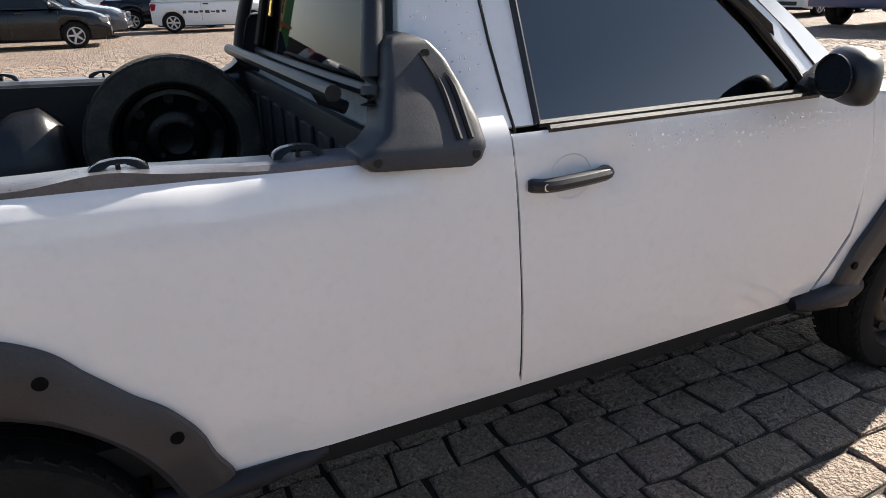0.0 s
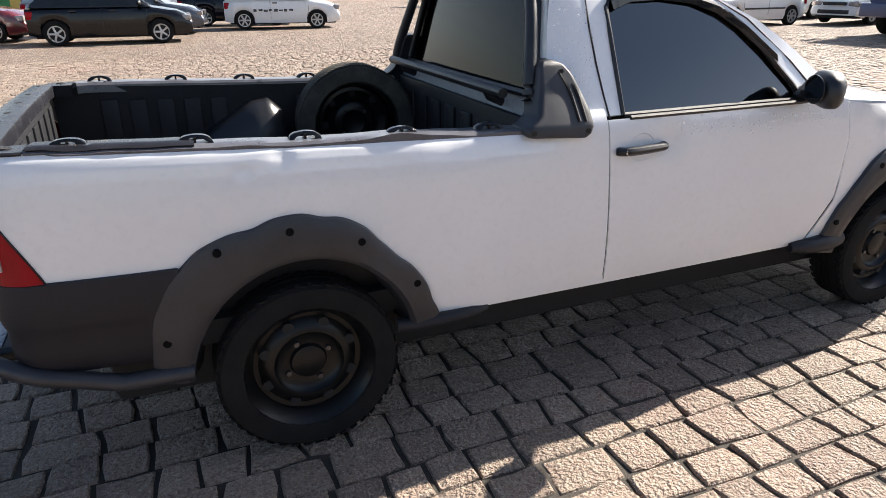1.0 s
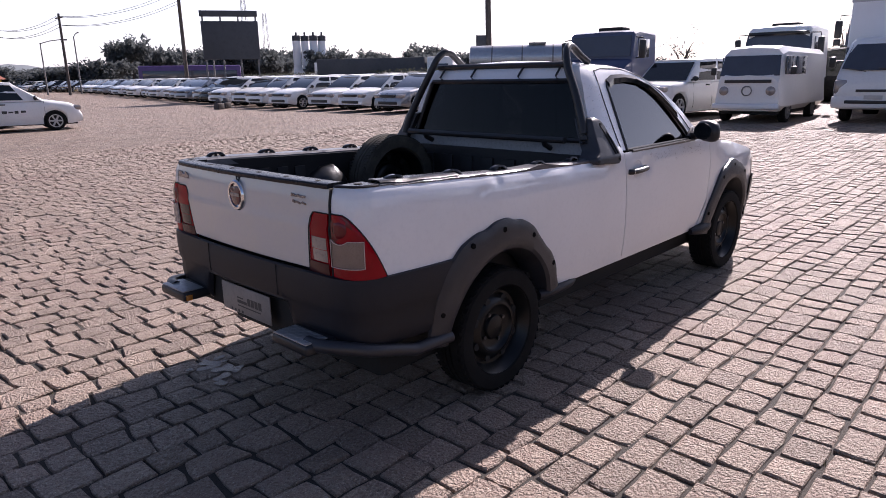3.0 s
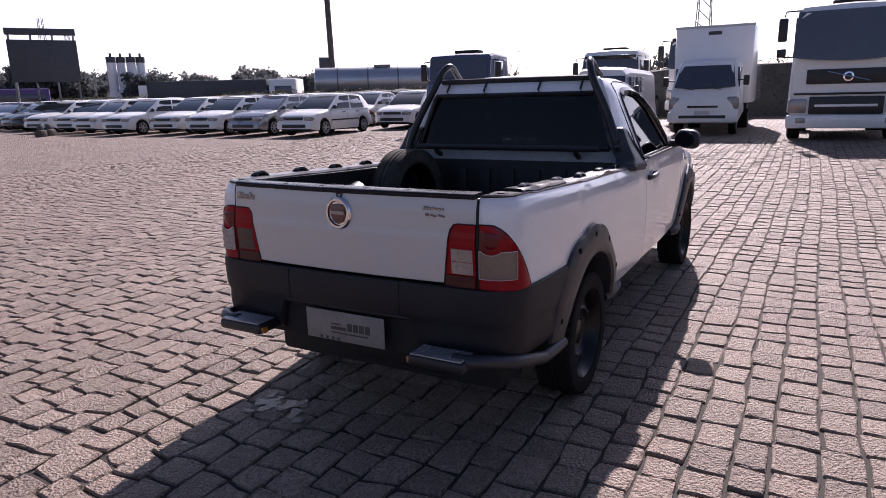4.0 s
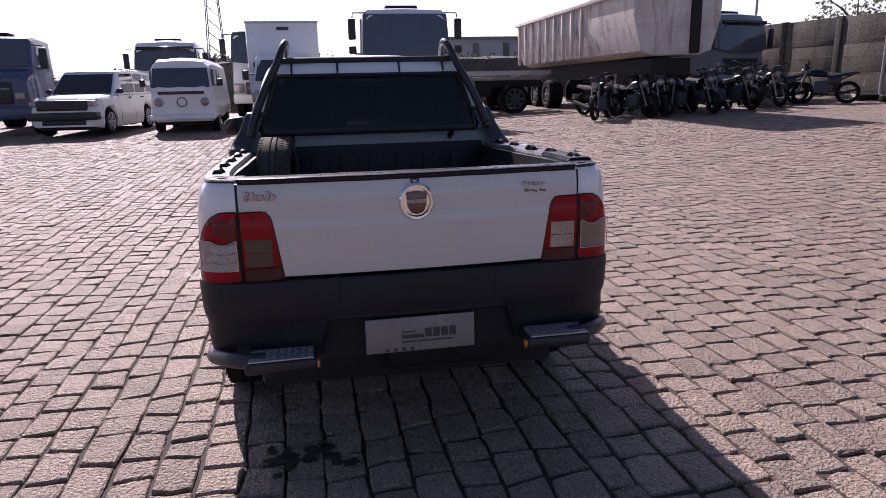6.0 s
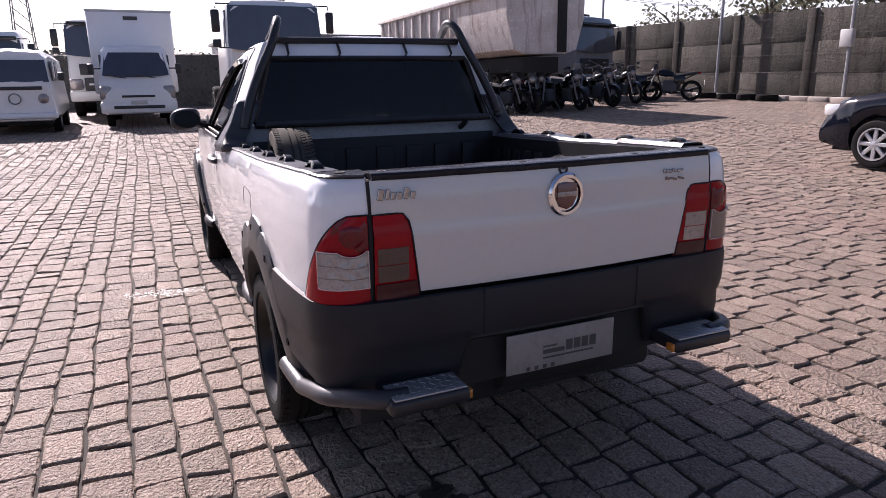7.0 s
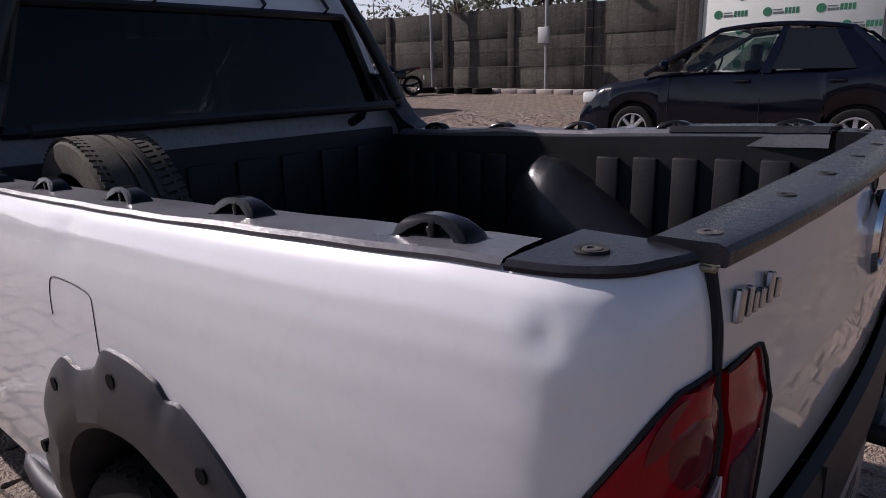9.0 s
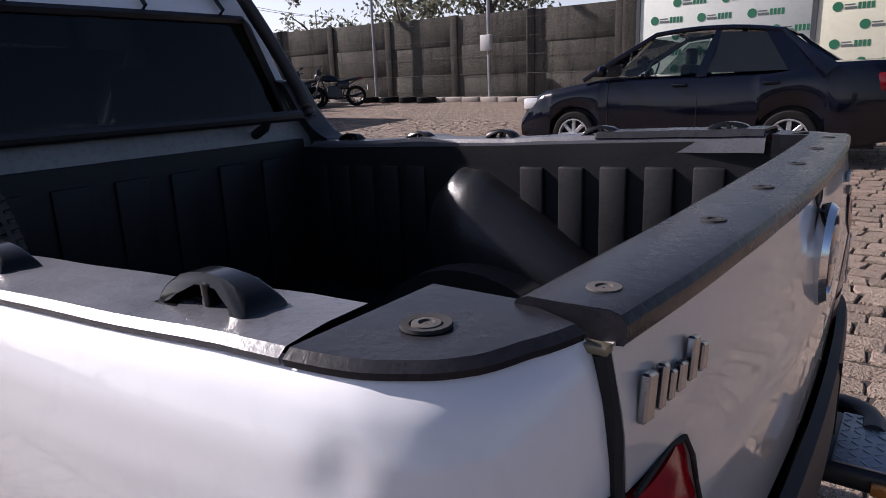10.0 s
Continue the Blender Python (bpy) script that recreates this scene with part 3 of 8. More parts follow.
    sheet(bm, lambda u, z: skin(0.006 + (lamp_s(z) - 0.006) * u, z, side, 0.004 + 0.007 * math.sin(math.pi * u) ** 0.6), span(0, 1, 18), span(0.692, 0.9555, 20), 0.012)
    lamp = part("tail_lamp", bm, RED_LENS, pickup, "red tail lamp with clear and amber fields")
    bulb_s, bulb_z, bulb_r = 0.052, 0.902, 0.054

    def field_top(q):
        d = abs(q - bulb_s)
        return min(0.862, bulb_z - math.sqrt(bulb_r ** 2 - d * d)) if d < bulb_r else 0.862

    bm = bmesh.new()
    fs = [0.010 + 0.003 * k for k in range(45)]
    sheet(bm, lambda q, v: skin(q, 0.757 + (field_top(q) - 0.757) * v, side, 0.0115 + 0.005 * math.sin(math.pi * q / 0.16) - (0.0035 * abs((q * 23 + 0.3 * math.sin(9 * v)) % 1 - 0.5) + 0.004 * ((v * 3.001) % 1) if side > 0 else 0.002)), fs, span(0, 1, 24), 0.004)
    part("lens_clear", bm, CLEAR_LENS if side > 0 else SMOKE_LENS, lamp, "clear faceted field" if side > 0 else "smoky clear field")
    bm = bmesh.new()
    ring = [(q, 0.757) for q in fs] + [(fs[-1], z) for z in span(0.757, 0.862, 6)[1:-1]] + [(q, field_top(q)) for q in fs[::-1]] + [(fs[0], 0.80), (fs[0], 0.757)]
    tube(bm, [skin(q, z, side, 0.0145 + 0.005 * math.sin(math.pi * q / 0.16)) for q, z in ring], 0.0016, 5, False)
    part("lens_moulding", bm, LENS_EDGE, lamp, "pale moulding round the clear field")
    bm = bmesh.new()
    for r0, r1 in ((0.0005, 0.62), (0.62, 0.97)):
        sheet(bm, lambda a, r: skin(max(0.008, bulb_s + bulb_r * r * math.cos(a)), min(0.952, bulb_z + bulb_r * r * math.sin(a)), side, 0.0125 - 0.004 * r + (0.003 if r < 0.6 else 0.0)), span(0, 2 * math.pi, 28), span(r0, r1, 4))
    part("lens_round", bm, RED_DARK, lamp, "dark red round lens")
    bm = bmesh.new()
    tube(bm, [skin(lamp_s(z) + 0.003, z, side, 0.002) for z in span(0.690, 0.9555, 22)] + [skin(q, 0.957, side, 0.002) for q in (0.04, 0.02, 0.006)], 0.0025, 6)
    tube(bm, [skin(0.003, z, side, 0.004) for z in span(0.69, 0.955, 6)], 0.0035, 6)
    tube(bm, [skin(q, 0.690, side, 0.008) for q in span(0.004, S_TIP, 10)], 0.0045, 6)
    part("lamp_seal", bm, DARK, lamp)

    # rails along the bed
    bm = bmesh.new()

    def rail(s, k):
        fall = rail_drop(float(np.interp(s, PS, PX)))
        p = Vector(skin(s, 1.055 + fall, side, 0.002))
        n = Vector((float(np.interp(s, PS, NX)), side * float(np.interp(s, PS, NY)), 0))
        wobble = 0.0025 * noise.noise((s * 7, side * 3.1, 0)) + (0.006 * math.exp(-((s - 1.25) / 0.1) ** 2) if side < 0 else 0)
        if side < 0 and k < 2 and s > s_at(0.2):
            q = p + n * (0.004 + 0.002 * k)
            q.z = [lerp(q.x, [0.5, 1.1], [1.048, 1.031]), 1.056][k] + fall + wobble * (1 + 2 * k) + 0.0015 * noise.noise((s * 11, 4.0, k))
            return q
        o, z = [(0.002, 1.0535), (0.003, 1.058), (-0.004, 1.0625), (-0.04, 1.064), (-0.084, 1.062), (-0.092, 1.052), (-0.096, 1.02)][k]
        q = p + n * o
        q.z = z + wobble + fall
        return q

    sheet(bm, rail, span(s_at(0.145), s_at(1.62), 60), list(range(7)))
    part("bed_rail", bm, RAIL_PL, pickup, "worn black plastic bed rail", angle=0.5)
    bm = bmesh.new()
    ss = span(0.004, s_at(0.142), 16)
    rows = []
    for s in ss:
        outer = rail(s, 1)
        o2 = rail(s, 2)
        lowp = rail(s, 0)
        inner = Vector((max(o2.x, 0.078 if side > 0 else 0.06), side * (0.585 if side > 0 else 0.618), 1.062))
        rows.append([lowp, outer, o2, o2.lerp(inner, 0.5), inner, inner + Vector((0, 0, -0.05))])
    ring_faces(bm, rows, False)
    cap = part("rail_corner_cap", bm, RAIL_DARK, pickup, "black plastic corner cap", angle=0.5)
    bm = bmesh.new()
    lathe(bm, [(0.016, -0.001), (0.0155, 0.0012), (0.0105, 0.0006), (0.0100, -0.001)], pose(0.10, side * 0.655, 1.0638, 90), 18)
    part("screw_recess", bm, DARK, cap)
    bm = bmesh.new()
    lathe(bm, [(0.0095, -0.001), (0.009, 0.001), (0.005, 0.0014), (0.0045, 0.0), (0.0005, 0.0)], pose(0.10, side * 0.655, 1.0638, 90), 16)
    part("screw", bm, RUST, cap, "worn dark screw")

    if side < 0:
        bm = bmesh.new()
        sheet(bm, lambda s, k: Vector(rail(s, [1, 2, 3, 4, 5][k])) + Vector((0, -side * [0.004, 0.008, 0, 0, 0.002][k], [0.008, 0.010, 0.009, 0.009, 0.004][k])), span(s_at(0.15), s_at(0.56), 18), list(range(5)), 0.005)
        part("rail_cover", bm, RAIL_DARK, pickup, "loose black strip on the bed rail")
    # tie-down hooks
    for hx in (0.25, 0.565, 0.87, 1.17, 1.47):
        bm = bmesh.new()
        arc_o = [(0.048 * math.cos(a), 0.026 * math.sin(a) ** 0.75) for a in span(0.0, math.pi, 14)]
        arc_i = [(0.037 * math.cos(a), 0.0185 * math.sin(a) ** 0.85) for a in span(math.pi, 0.0, 10)]
        zh = 1.060 + rail_drop(hx)
        yc = side * (abs(skin_x(hx, 1.055 + rail_drop(hx), side)[1]) - 0.044)
        prism(bm, arc_o + arc_i, lambda x, z: (hx + x, yc - 0.021 + 0.5 * z, zh + z), lambda x, z: (hx + x, yc + 0.021 - 0.5 * z, zh + z), 0.003)
        box(bm, hx - 0.05, hx + 0.05, yc - 0.022, yc + 0.022, zh - 0.004, zh + 0.0025, 0.002)
        box(bm, hx - 0.004, hx + 0.004, yc - 0.013, yc + 0.013, zh, zh + 0.020, 0.001)
        part("tie_down_hook", bm, HOOK_BLK, pickup, "black plastic tie-down hook")

    # inside wheel box with its sloping back
    bm = bmesh.new()

    def wbox(x, k):
        top = lerp(x, [0.28, 0.45, 0.70, 0.88, 0.96, 1.02, 1.06], [0.53, 0.66, 0.84, 0.945, 0.955, 0.90, 0.53])
        wide = lerp(x, [0.28, 0.6, 0.9, 1.06], [0.06, 0.13, 0.16, 0.12])
        a = k * math.pi / 2 / 8
        return (x, side * (0.648 - wide * math.sin(a) ** 0.9), 0.52 + (top - 0.52) * math.cos(a) ** 0.55 if k < 8 else 0.52)

    sheet(bm, wbox, span(0.28, 0.84, 12) + [0.88, 0.91, 0.94, 0.96, 0.98, 1.0, 1.02, 1.035, 1.05, 1.06], list(range(9)))
    part("wheel_box", bm, LINER, pickup, "black moulded wheel box inside the bed", angle=0.9)
    # liner side wall with ribs
    bm = bmesh.new()
    edge_l = [(x, 1.045 + rail_drop(min(x, 1.6))) for x in span(1.66, 0.06, 12)]
    prism(bm, [(0.06, 0.50), (1.66, 0.50)] + edge_l, lambda x, z: (x, side * 0.645, z), lambda x, z: (x, side * 0.66, z))
    wall_l = part("liner_side", bm, LINER_DULL, pickup)
    for k in range(10):
        x = 0.24 + 0.115 * k if k < 5 else 1.10 + 0.105 * (k - 5)
        bm = bmesh.new()
        box(bm, x, x + 0.072, side * 0.632, side * 0.648, 0.56, 0.985 + rail_drop(x), 0.006)
        part("liner_rib", bm, LINER_DULL, wall_l)

    # cab side: pillars and roof rail round the door window
    outer = [(1.70, 1.03), (1.705, 1.10), (1.715, 1.2), (1.735, 1.32), (1.76, 1.43), (1.79, 1.482), (1.90, 1.498), (2.1, 1.496), (2.27, 1.472), (2.43, 1.422), (2.65, 1.325), (2.85, 1.20), (3.02, 1.08), (3.12, 1.0), (2.98, 1.0), (2.9, 1.005)]
    inner = [(1.975, 1.03), (1.973, 1.10), (1.970, 1.2), (1.967, 1.30), (1.966, 1.38), (1.985, 1.408), (2.05, 1.425), (2.18, 1.428), (2.31, 1.413), (2.43, 1.375), (2.55, 1.305), (2.67, 1.21), (2.79, 1.09), (2.835, 1.035), (2.83, 1.032), (2.82, 1.03)]

    def cab_y(x, z):
        y = 0.762 - 0.40 * (z - 1.02) - lerp(z, [1.40, 1.46, 1.52], [0, 0.012, 0.05])
        return y - max(0, (1.82 - x)) ** 1.0 * 0.28 - max(0, x - 2.75) * 0.12

    def cab_p(u, w):
        i = min(int(u), len(outer) - 2)
        f = u - i
        o, n = Vector(outer[i]).lerp(Vector(outer[i + 1]), f), Vector(inner[i]).lerp(Vector(inner[i + 1]), f)
        q = o.lerp(n, w)
        return (q.x, side * cab_y(q.x, q.y), q.y)

    bm = bmesh.new()
    sheet(bm, cab_p, span(0, 15, 60), [0, 0.25, 0.5, 0.75, 0.95, 1.0], 0.02)
    part("cab_side", bm, WHITE, pickup, angle=0.7)
    # door seam up the pillar
    bm = bmesh.new()
    tube(bm, [(x, side * (cab_y(x, z) + 0.0015), z) for x, z in ((1.918, 1.02), (1.905, 1.1), (1.893, 1.2), (1.885, 1.32), (1.887, 1.42), (1.90, 1.465), (1.99, 1.478), (2.2, 1.475), (2.4, 1.43), (2.6, 1.33), (2.8, 1.17), (2.92, 1.06))], 0.0035, 5)
    part("door_seam", bm, DARK, pickup)
    bm = bmesh.new()
    prism(bm, inner, lambda x, z: (x, side * (cab_y(x, z) - 0.010), z), lambda x, z: (x, side * (cab_y(x, z) - 0.014), z))
    part("door_glass", bm, GLASS_TINT, pickup, "dark tinted door window")
    bm = bmesh.new()
    tube(bm, [(x, side * (cab_y(x, z) + 0.001), z) for x, z in inner + inner[:1]], 0.009, 6, False)
    part("window_frame", bm, BLACK_PL, pickup)
    bm = bmesh.new()
    rv = [(1.97, 1.415), (2.05, 1.44), (2.18, 1.444), (2.32, 1.43), (2.45, 1.39), (2.57, 1.32), (2.70, 1.215)]
    sheet(bm, lambda i, k: (rv[i][0] + 0.012 * k, side * (cab_y(*rv[i]) + [0.004, 0.022, 0.024][k]), rv[i][1] - [0, 0.018, 0.045][k]), list(range(7)), [0, 1, 2], 0.003)
    part("rain_visor", bm, GLASS_DARK, pickup, "dark acrylic rain visor")

    # door mirror
    MIR = Matrix.Translation((2.79, side * 0.885, 1.085)) @ Matrix.Rotation(radians(-26 if side < 0 else 9), 4, "Z")
    bm = bmesh.new()
    bmesh.ops.create_uvsphere(bm, u_segments=20, v_segments=12, radius=1.0)
    for v in bm.verts:
        x, y, z = v.co
        sq = lambda t: math.copysign(abs(t) ** 0.75, t)
        v.co = MIR @ Vector((0.04 * x + (0.025 * (1 - abs(y)) if x > 0 else 0), side * 0.092 * sq(y), 0.066 * sq(z) - 0.010 * y))
    mir = part("mirror_housing", bm, BLACK_PL, pickup, "black plastic door mirror")
    bm = bmesh.new()
    tube(bm, [(2.84, side * 0.745, 1.045), (2.83, side * 0.79, 1.05), (2.81, side * 0.83, 1.06)], [0.035, 0.028, 0.028], 10)
    tube(bm, [(2.80, side * 0.757, 1.035), (2.86, side * 0.75, 1.09), (2.87, side * 0.747, 1.10)], [0.02, 0.012, 0.005], 8)
    part("mirror_arm", bm, BLACK_PL, mir)
    bm = bmesh.new()
    prism(bm, [(0.078 * math.cos(a), 0.053 * math.sin(a)) for a in span(0, 2 * math.pi, 20)[:-1]], lambda y, z: MIR @ Vector((-0.043, side * y, z)), lambda y, z: MIR @ Vector((-0.039, side * y, z)))
    part("mirror_glass", bm, GLASS_DARK, mir)

    # plastic wing at the foot of the cab
    prof = [(1.55, 0.99), (1.62, 0.984), (1.80, 0.978), (1.835, 0.985), (1.85, 1.01), (1.845, 1.06), (1.825, 1.12), (1.795, 1.175), (1.76, 1.207), (1.715, 1.222), (1.675, 1.218), (1.655, 1.20), (1.645, 1.16), (1.635, 1.115), (1.61, 1.052), (1.58, 1.030), (1.55, 1.018)]

    prof = [(1.69 + (x - 1.69) * 0.86, z) for x, z in prof]

    def fair_y(x, z):
        return lerp(z, [0.95, 1.02, 1.06, 1.12, 1.22], [0.824, 0.814, 0.79, 0.752, 0.708]) - max(0, 1.70 - x) * 0.08

    bm = bmesh.new()
    z_lo, z_hi = min(q[1] for q in prof) + 0.0005, max(q[1] for q in prof) - 0.0005

    def fair_span(z):
        xs = []
        for (xa, za), (xb, zb) in zip(prof, prof[1:] + prof[:1]):
            if (za - z) * (zb - z) <= 0 and za != zb:
                xs.append(xa + (xb - xa) * (z - za) / (zb - za))
        return min(xs), max(xs)

    def fair_p(z, u):
        a, b = fair_span(z)
        x = a + (b - a) * u
        rim = 0.014 * (max(0, abs(2 * u - 1) - 0.86) / 0.14) ** 2 + 0.012 * (max(0, z - z_hi + 0.02) / 0.02) ** 2
        return (x, side * (fair_y(x, z) - rim), z)

    sheet(bm, fair_p, span(z_lo, z_hi - 0.02, 22) + span(z_hi - 0.02, z_hi, 4)[1:], [0, 0.02, 0.04, 0.07, 0.12, 0.25, 0.4, 0.55, 0.7, 0.88, 0.93, 0.96, 0.98, 1.0])
    bmesh.ops.recalc_face_normals(bm, faces=bm.faces)
    ext = bmesh.ops.extrude_face_region(bm, geom=list(bm.faces))
    for v in ext["geom"]:
        if isinstance(v, bmesh.types.BMVert):
            v.co.y -= side * 0.09
    wingp = part("cab_fairing", bm, FLARE_PL, pickup, "dark grey plastic cab fairing", angle=0.9)
    for k, (xa, xb) in enumerate(((1.73, 1.765), (1.757, 1.79))):
        bm = bmesh.new()
        tube(bm, smooth_path([(xa - 0.005, side * (fair_y(xa, 1.19) - 0.002), 1.185 - 0.02 * k), (xb - 0.01, side * fair_y(xb, 1.12), 1.12), (xb, side * fair_y(xb, 1.03), 1.03)], 4), 0.007, 6)
        part("fairing_slot", bm, DARK, wingp)
    for x, z in ((1.797, 1.0), (1.596, 1.005), (1.735, 1.185)):
        bm = bmesh.new()
        cyl(bm, (x, side * (fair_y(x, z) - 0.004), z), (x, side * (fair_y(x, z) + 0.002), z), 0.009, n=10)
        part("fairing_screw", bm, DARK, wingp)

# tailgate
Y_GATE = 0.600


def gate_x(y, z):
    return -0.027 * (1 - (y / 0.61) ** 2) + lerp(z, [0.725, 0.80, 0.87, 0.90, 0.915, 1.0, 1.05], [0.002, -0.004, -0.008, -0.010, -0.005, 0.0, 0.010])


def lamp_y(z):
    if z > 0.957:
        return Y_GATE
    return lerp(z, [0.70, 0.733, 0.92, 0.945, 0.957], [0.462, 0.466, 0.492, 0.500, 0.515])


bm = bmesh.new()
zz = span(0.725, 0.955, 16) + [0.9575] + span(0.965, 1.05, 6)
sheet(bm, lambda u, z: (gate_x(u * lamp_y(z), z), u * lamp_y(z), z), span(-1, 1, 40), zz, 0.008)
gate = part("tailgate", bm, WHITE_SHADED, pickup, "white tailgate with a faint yellow smear", angle=0.5)
for side in (1, -1):
    bm = bmesh.new()
    sheet(bm, lambda u, z: (gate_x(0.55, z) - 0.001 - 0.003 * math.sin(math.pi * u), side * (lamp_y(z) + 0.003 + (Y_GATE - 0.004 - lamp_y(z)) * u), z), span(0, 1, 8), span(0.70, 0.954, 14), 0.007)
    # dark tube stands in for the black shade of the tailgate gap
    seal = bmesh.new()
    tube(seal, [(gate_x(0.6, z) + 0.005, side * 0.6035, z) for z in span(0.71, 1.045, 14)], 0.0055, 6)
    part("gate_gap_strip", seal, DARK, pickup, "dark strip filling the gap beside the tailgate")
    gl = part("gate_lamp", bm, RED_LENS, pickup, "red lamp half on the tailgate")
    bm = bmesh.new()
    for z0, z1 in ((0.766, 0.8125), (0.8155, 0.862)):
        sheet(bm, lambda u, z: (gate_x(0.55, z) - 0.0045 - 0.003 * math.sin(math.pi * u) - 0.0012 * (int(u * 16 + 0.5) % 2) + 0.002 * ((z - z0) / (z1 - z0)), side * (0.500 + 0.090 * u), z), span(0, 1, 16), [z0, z0 + 0.003, (z0 + z1) / 2, z1 - 0.003, z1], 0.004)
    part("lens_clear", bm, CLEAR_LENS if side < 0 else SMOKE_DARK, gl, "clear ribbed reversing lens" if side < 0 else "brownish smoked lens")
    bm = bmesh.new()
    sheet(bm, lambda u, z: (gate_x(0.55, z) - 0.0042 - 0.003 * math.sin(math.pi * u), side * (lamp_y(z) + 0.006 + (Y_GATE - 0.010 - lamp_y(z)) * u), z), span(0, 1, 6), span(0.703, 0.760, 5), 0.003)
    part("lens_dark", bm, BROWN_LENS, gl, "dark brown lower lens")
    bm = bmesh.new()
    tube(bm, [(gate_x(0.5, z) - 0.001, side * (lamp_y(z) + 0.001), z) for z in span(0.70, 0.955, 12)] + [(gate_x(0.55, 0.957) - 0.001, side * y, 0.957) for y in (0.53, 0.57, 0.598)], 0.0022, 6)
    part("lamp_seal", bm, DARK, gl)
    # added plate behind the gap keeps sky light from leaking through
    bm = bmesh.new()
    box(bm, 0.022, 0.032, side * 0.575, side * 0.614, 0.50, 0.985)
    part("gap_backing", bm, DARK, pickup)
bm = bmesh.new()
CAP_PROF = [(0.004, 1.047), (-0.005, 1.048), (-0.007, 1.051), (-0.007, 1.061), (-0.003, 1.0665), (0.004, 1.0685), (0.064, 1.0685), (0.072, 1.065), (0.075, 1.058), (0.075, 1.02)]
ring_faces(bm, [[(gate_x(y, 1.05) * (0.35 + 0.65 * (x < 0.03)) + x, y, z + 0.0012 * noise.noise((y * 9, x * 20, 0.3))) for x, z in CAP_PROF] for y in span(-0.594, 0.594, 40)], False)
for y in (-0.594, 0.594):
    put(bm, [(gate_x(y, 1.05) * (0.35 + 0.65 * (x < 0.03)) + x, y, z) for x, z in CAP_PROF], [tuple(range(len(CAP_PROF)))])
cap = part("tailgate_cap", bm, RAIL_DARK, gate, "black plastic tailgate cap")
for y in (-0.5, -0.3, -0.1, 0.12, 0.32, 0.555):
    bm = bmesh.new()
    lathe(bm, [(0.012, -0.001), (0.0115, 0.001), (0.006, 0.0012), (0.0055, 0.0), (0.001, 0.0)], pose(0.034 - 0.012 * (1 - (y / 0.6) ** 2), y, 1.0686, 90), 14)
    part("screw", bm, RUST if y > 0.5 else DARK, cap)
for side in (1, -1):
    bm = bmesh.new()
    box(bm, 0.008, 0.030, side * 0.598, side * 0.608, 1.045, 1.051, 0.0015)
    box(bm, 0.006, 0.014, side * 0.599, side * 0.605, 1.022, 1.027, 0.001)
    part("latch", bm, LATCH, gate, "dull yellowish latch at the tailgate corner")
bm = bmesh.new()
box(bm, 0.03, 0.058, -0.585, 0.585, 0.52, 1.055, 0.004)
part("tailgate_liner", bm, LINER_DULL, gate)
for k in range(8):
    bm = bmesh.new()
    box(bm, 0.05, 0.066, -0.52 + 0.14 * k, -0.45 + 0.14 * k, 0.57, 0.99, 0.004)
    part("liner_rib", bm, LINER_DULL, gate)
bm = bmesh.new()
lathe(bm, [(0.060, 0), (0.062, 0.010), (0.056, 0.018), (0.048, 0.017), (0.045, 0.008), (0.001, 0.010)], Matrix.Translation((gate_x(0, 0.968) + 0.003, 0, 0.968)) @ Matrix.Rotation(math.pi / 2, 4, "Z") @ Matrix.Diagonal((1, 1, 1.08, 1)), 40)
emblem = part("emblem_ring", bm, CHROME, gate, "round chrome emblem ring")
bm = bmesh.new()
fld = [(-0.036, 0.034), (0.0, 0.039), (0.036, 0.034), (0.034, -0.012), (0.022, -0.036), (0.0, -0.044), (-0.022, -0.036), (-0.034, -0.012)]
prism(bm, fld, lambda y, z: (gate_x(0, 0.968) - 0.015, y, 0.968 + z), lambda y, z: (gate_x(0, 0.968) - 0.005, y, 0.968 + z), 0.004)
part("emblem_field", bm, BADGE_RED, emblem, "dull red shield field")
bm = bmesh.new()
box(bm, gate_x(0, 0.968) - 0.0165, gate_x(0, 0.968) - 0.012, -0.034, 0.034, 0.964, 0.978, 0.001)
part("emblem_band", bm, CLEAR_LENS, emblem, "pale band across the shield")
bm = bmesh.new()
lathe(bm, [(0.016, 0), (0.016, 0.006), (0.010, 0.008), (0.009, 0.002), (0.001, 0.003)], Matrix.Translation((gate_x(0, 1.045) + 0.002, 0.002, 1.043)) @ Matrix.Rotation(math.pi / 2, 4, "Z"), 20)
part("tailgate_lock", bm, BLACK_PL, gate)


def bar_letters(y0, z0, widths, h, material, step=0.003):
    """Strokes of a badge on the tailgate, drawn as plain slanting bars."""
    y = y0
    for w, hh in widths:
        m = Matrix.Translation((gate_x(y, z0) - 0.001, y, z0)) @ Matrix.Rotation(0.22, 4, "X")
        bm = bmesh.new()
        box(bm, -0.0045, 0.002, -w * 0.86, 0, 0, h * hh * 0.82, 0.0015, m, 1)
        part("badge_bar", bm, material, gate, "chrome badge bar")
        y -= w + step


bar_letters(0.585, 0.996, [(0.020, 1.0), (0.012, 0.95), (0.012, 0.65), (0.017, 0.65), (0.017, 1.0), (0.017, 0.65)], 0.038, BADGE)
bar_letters(-0.385, 1.004, [(0.012, 1.0), (0.008, 0.9), (0.013, 0.7), (0.008, 0.9), (0.012, 0.7), (0.014, 0.7), (0.009, 0.7)], 0.018, BADGE, 0.002)
bar_letters(-0.395, 0.982, [(0.02, 1.0), (0.03, 0.7), (0.03, 0.7)], 0.013, SMOKE_LENS, 0.003)

# rear bumper
bm = bmesh.new()
S_B = s_at(0.47)


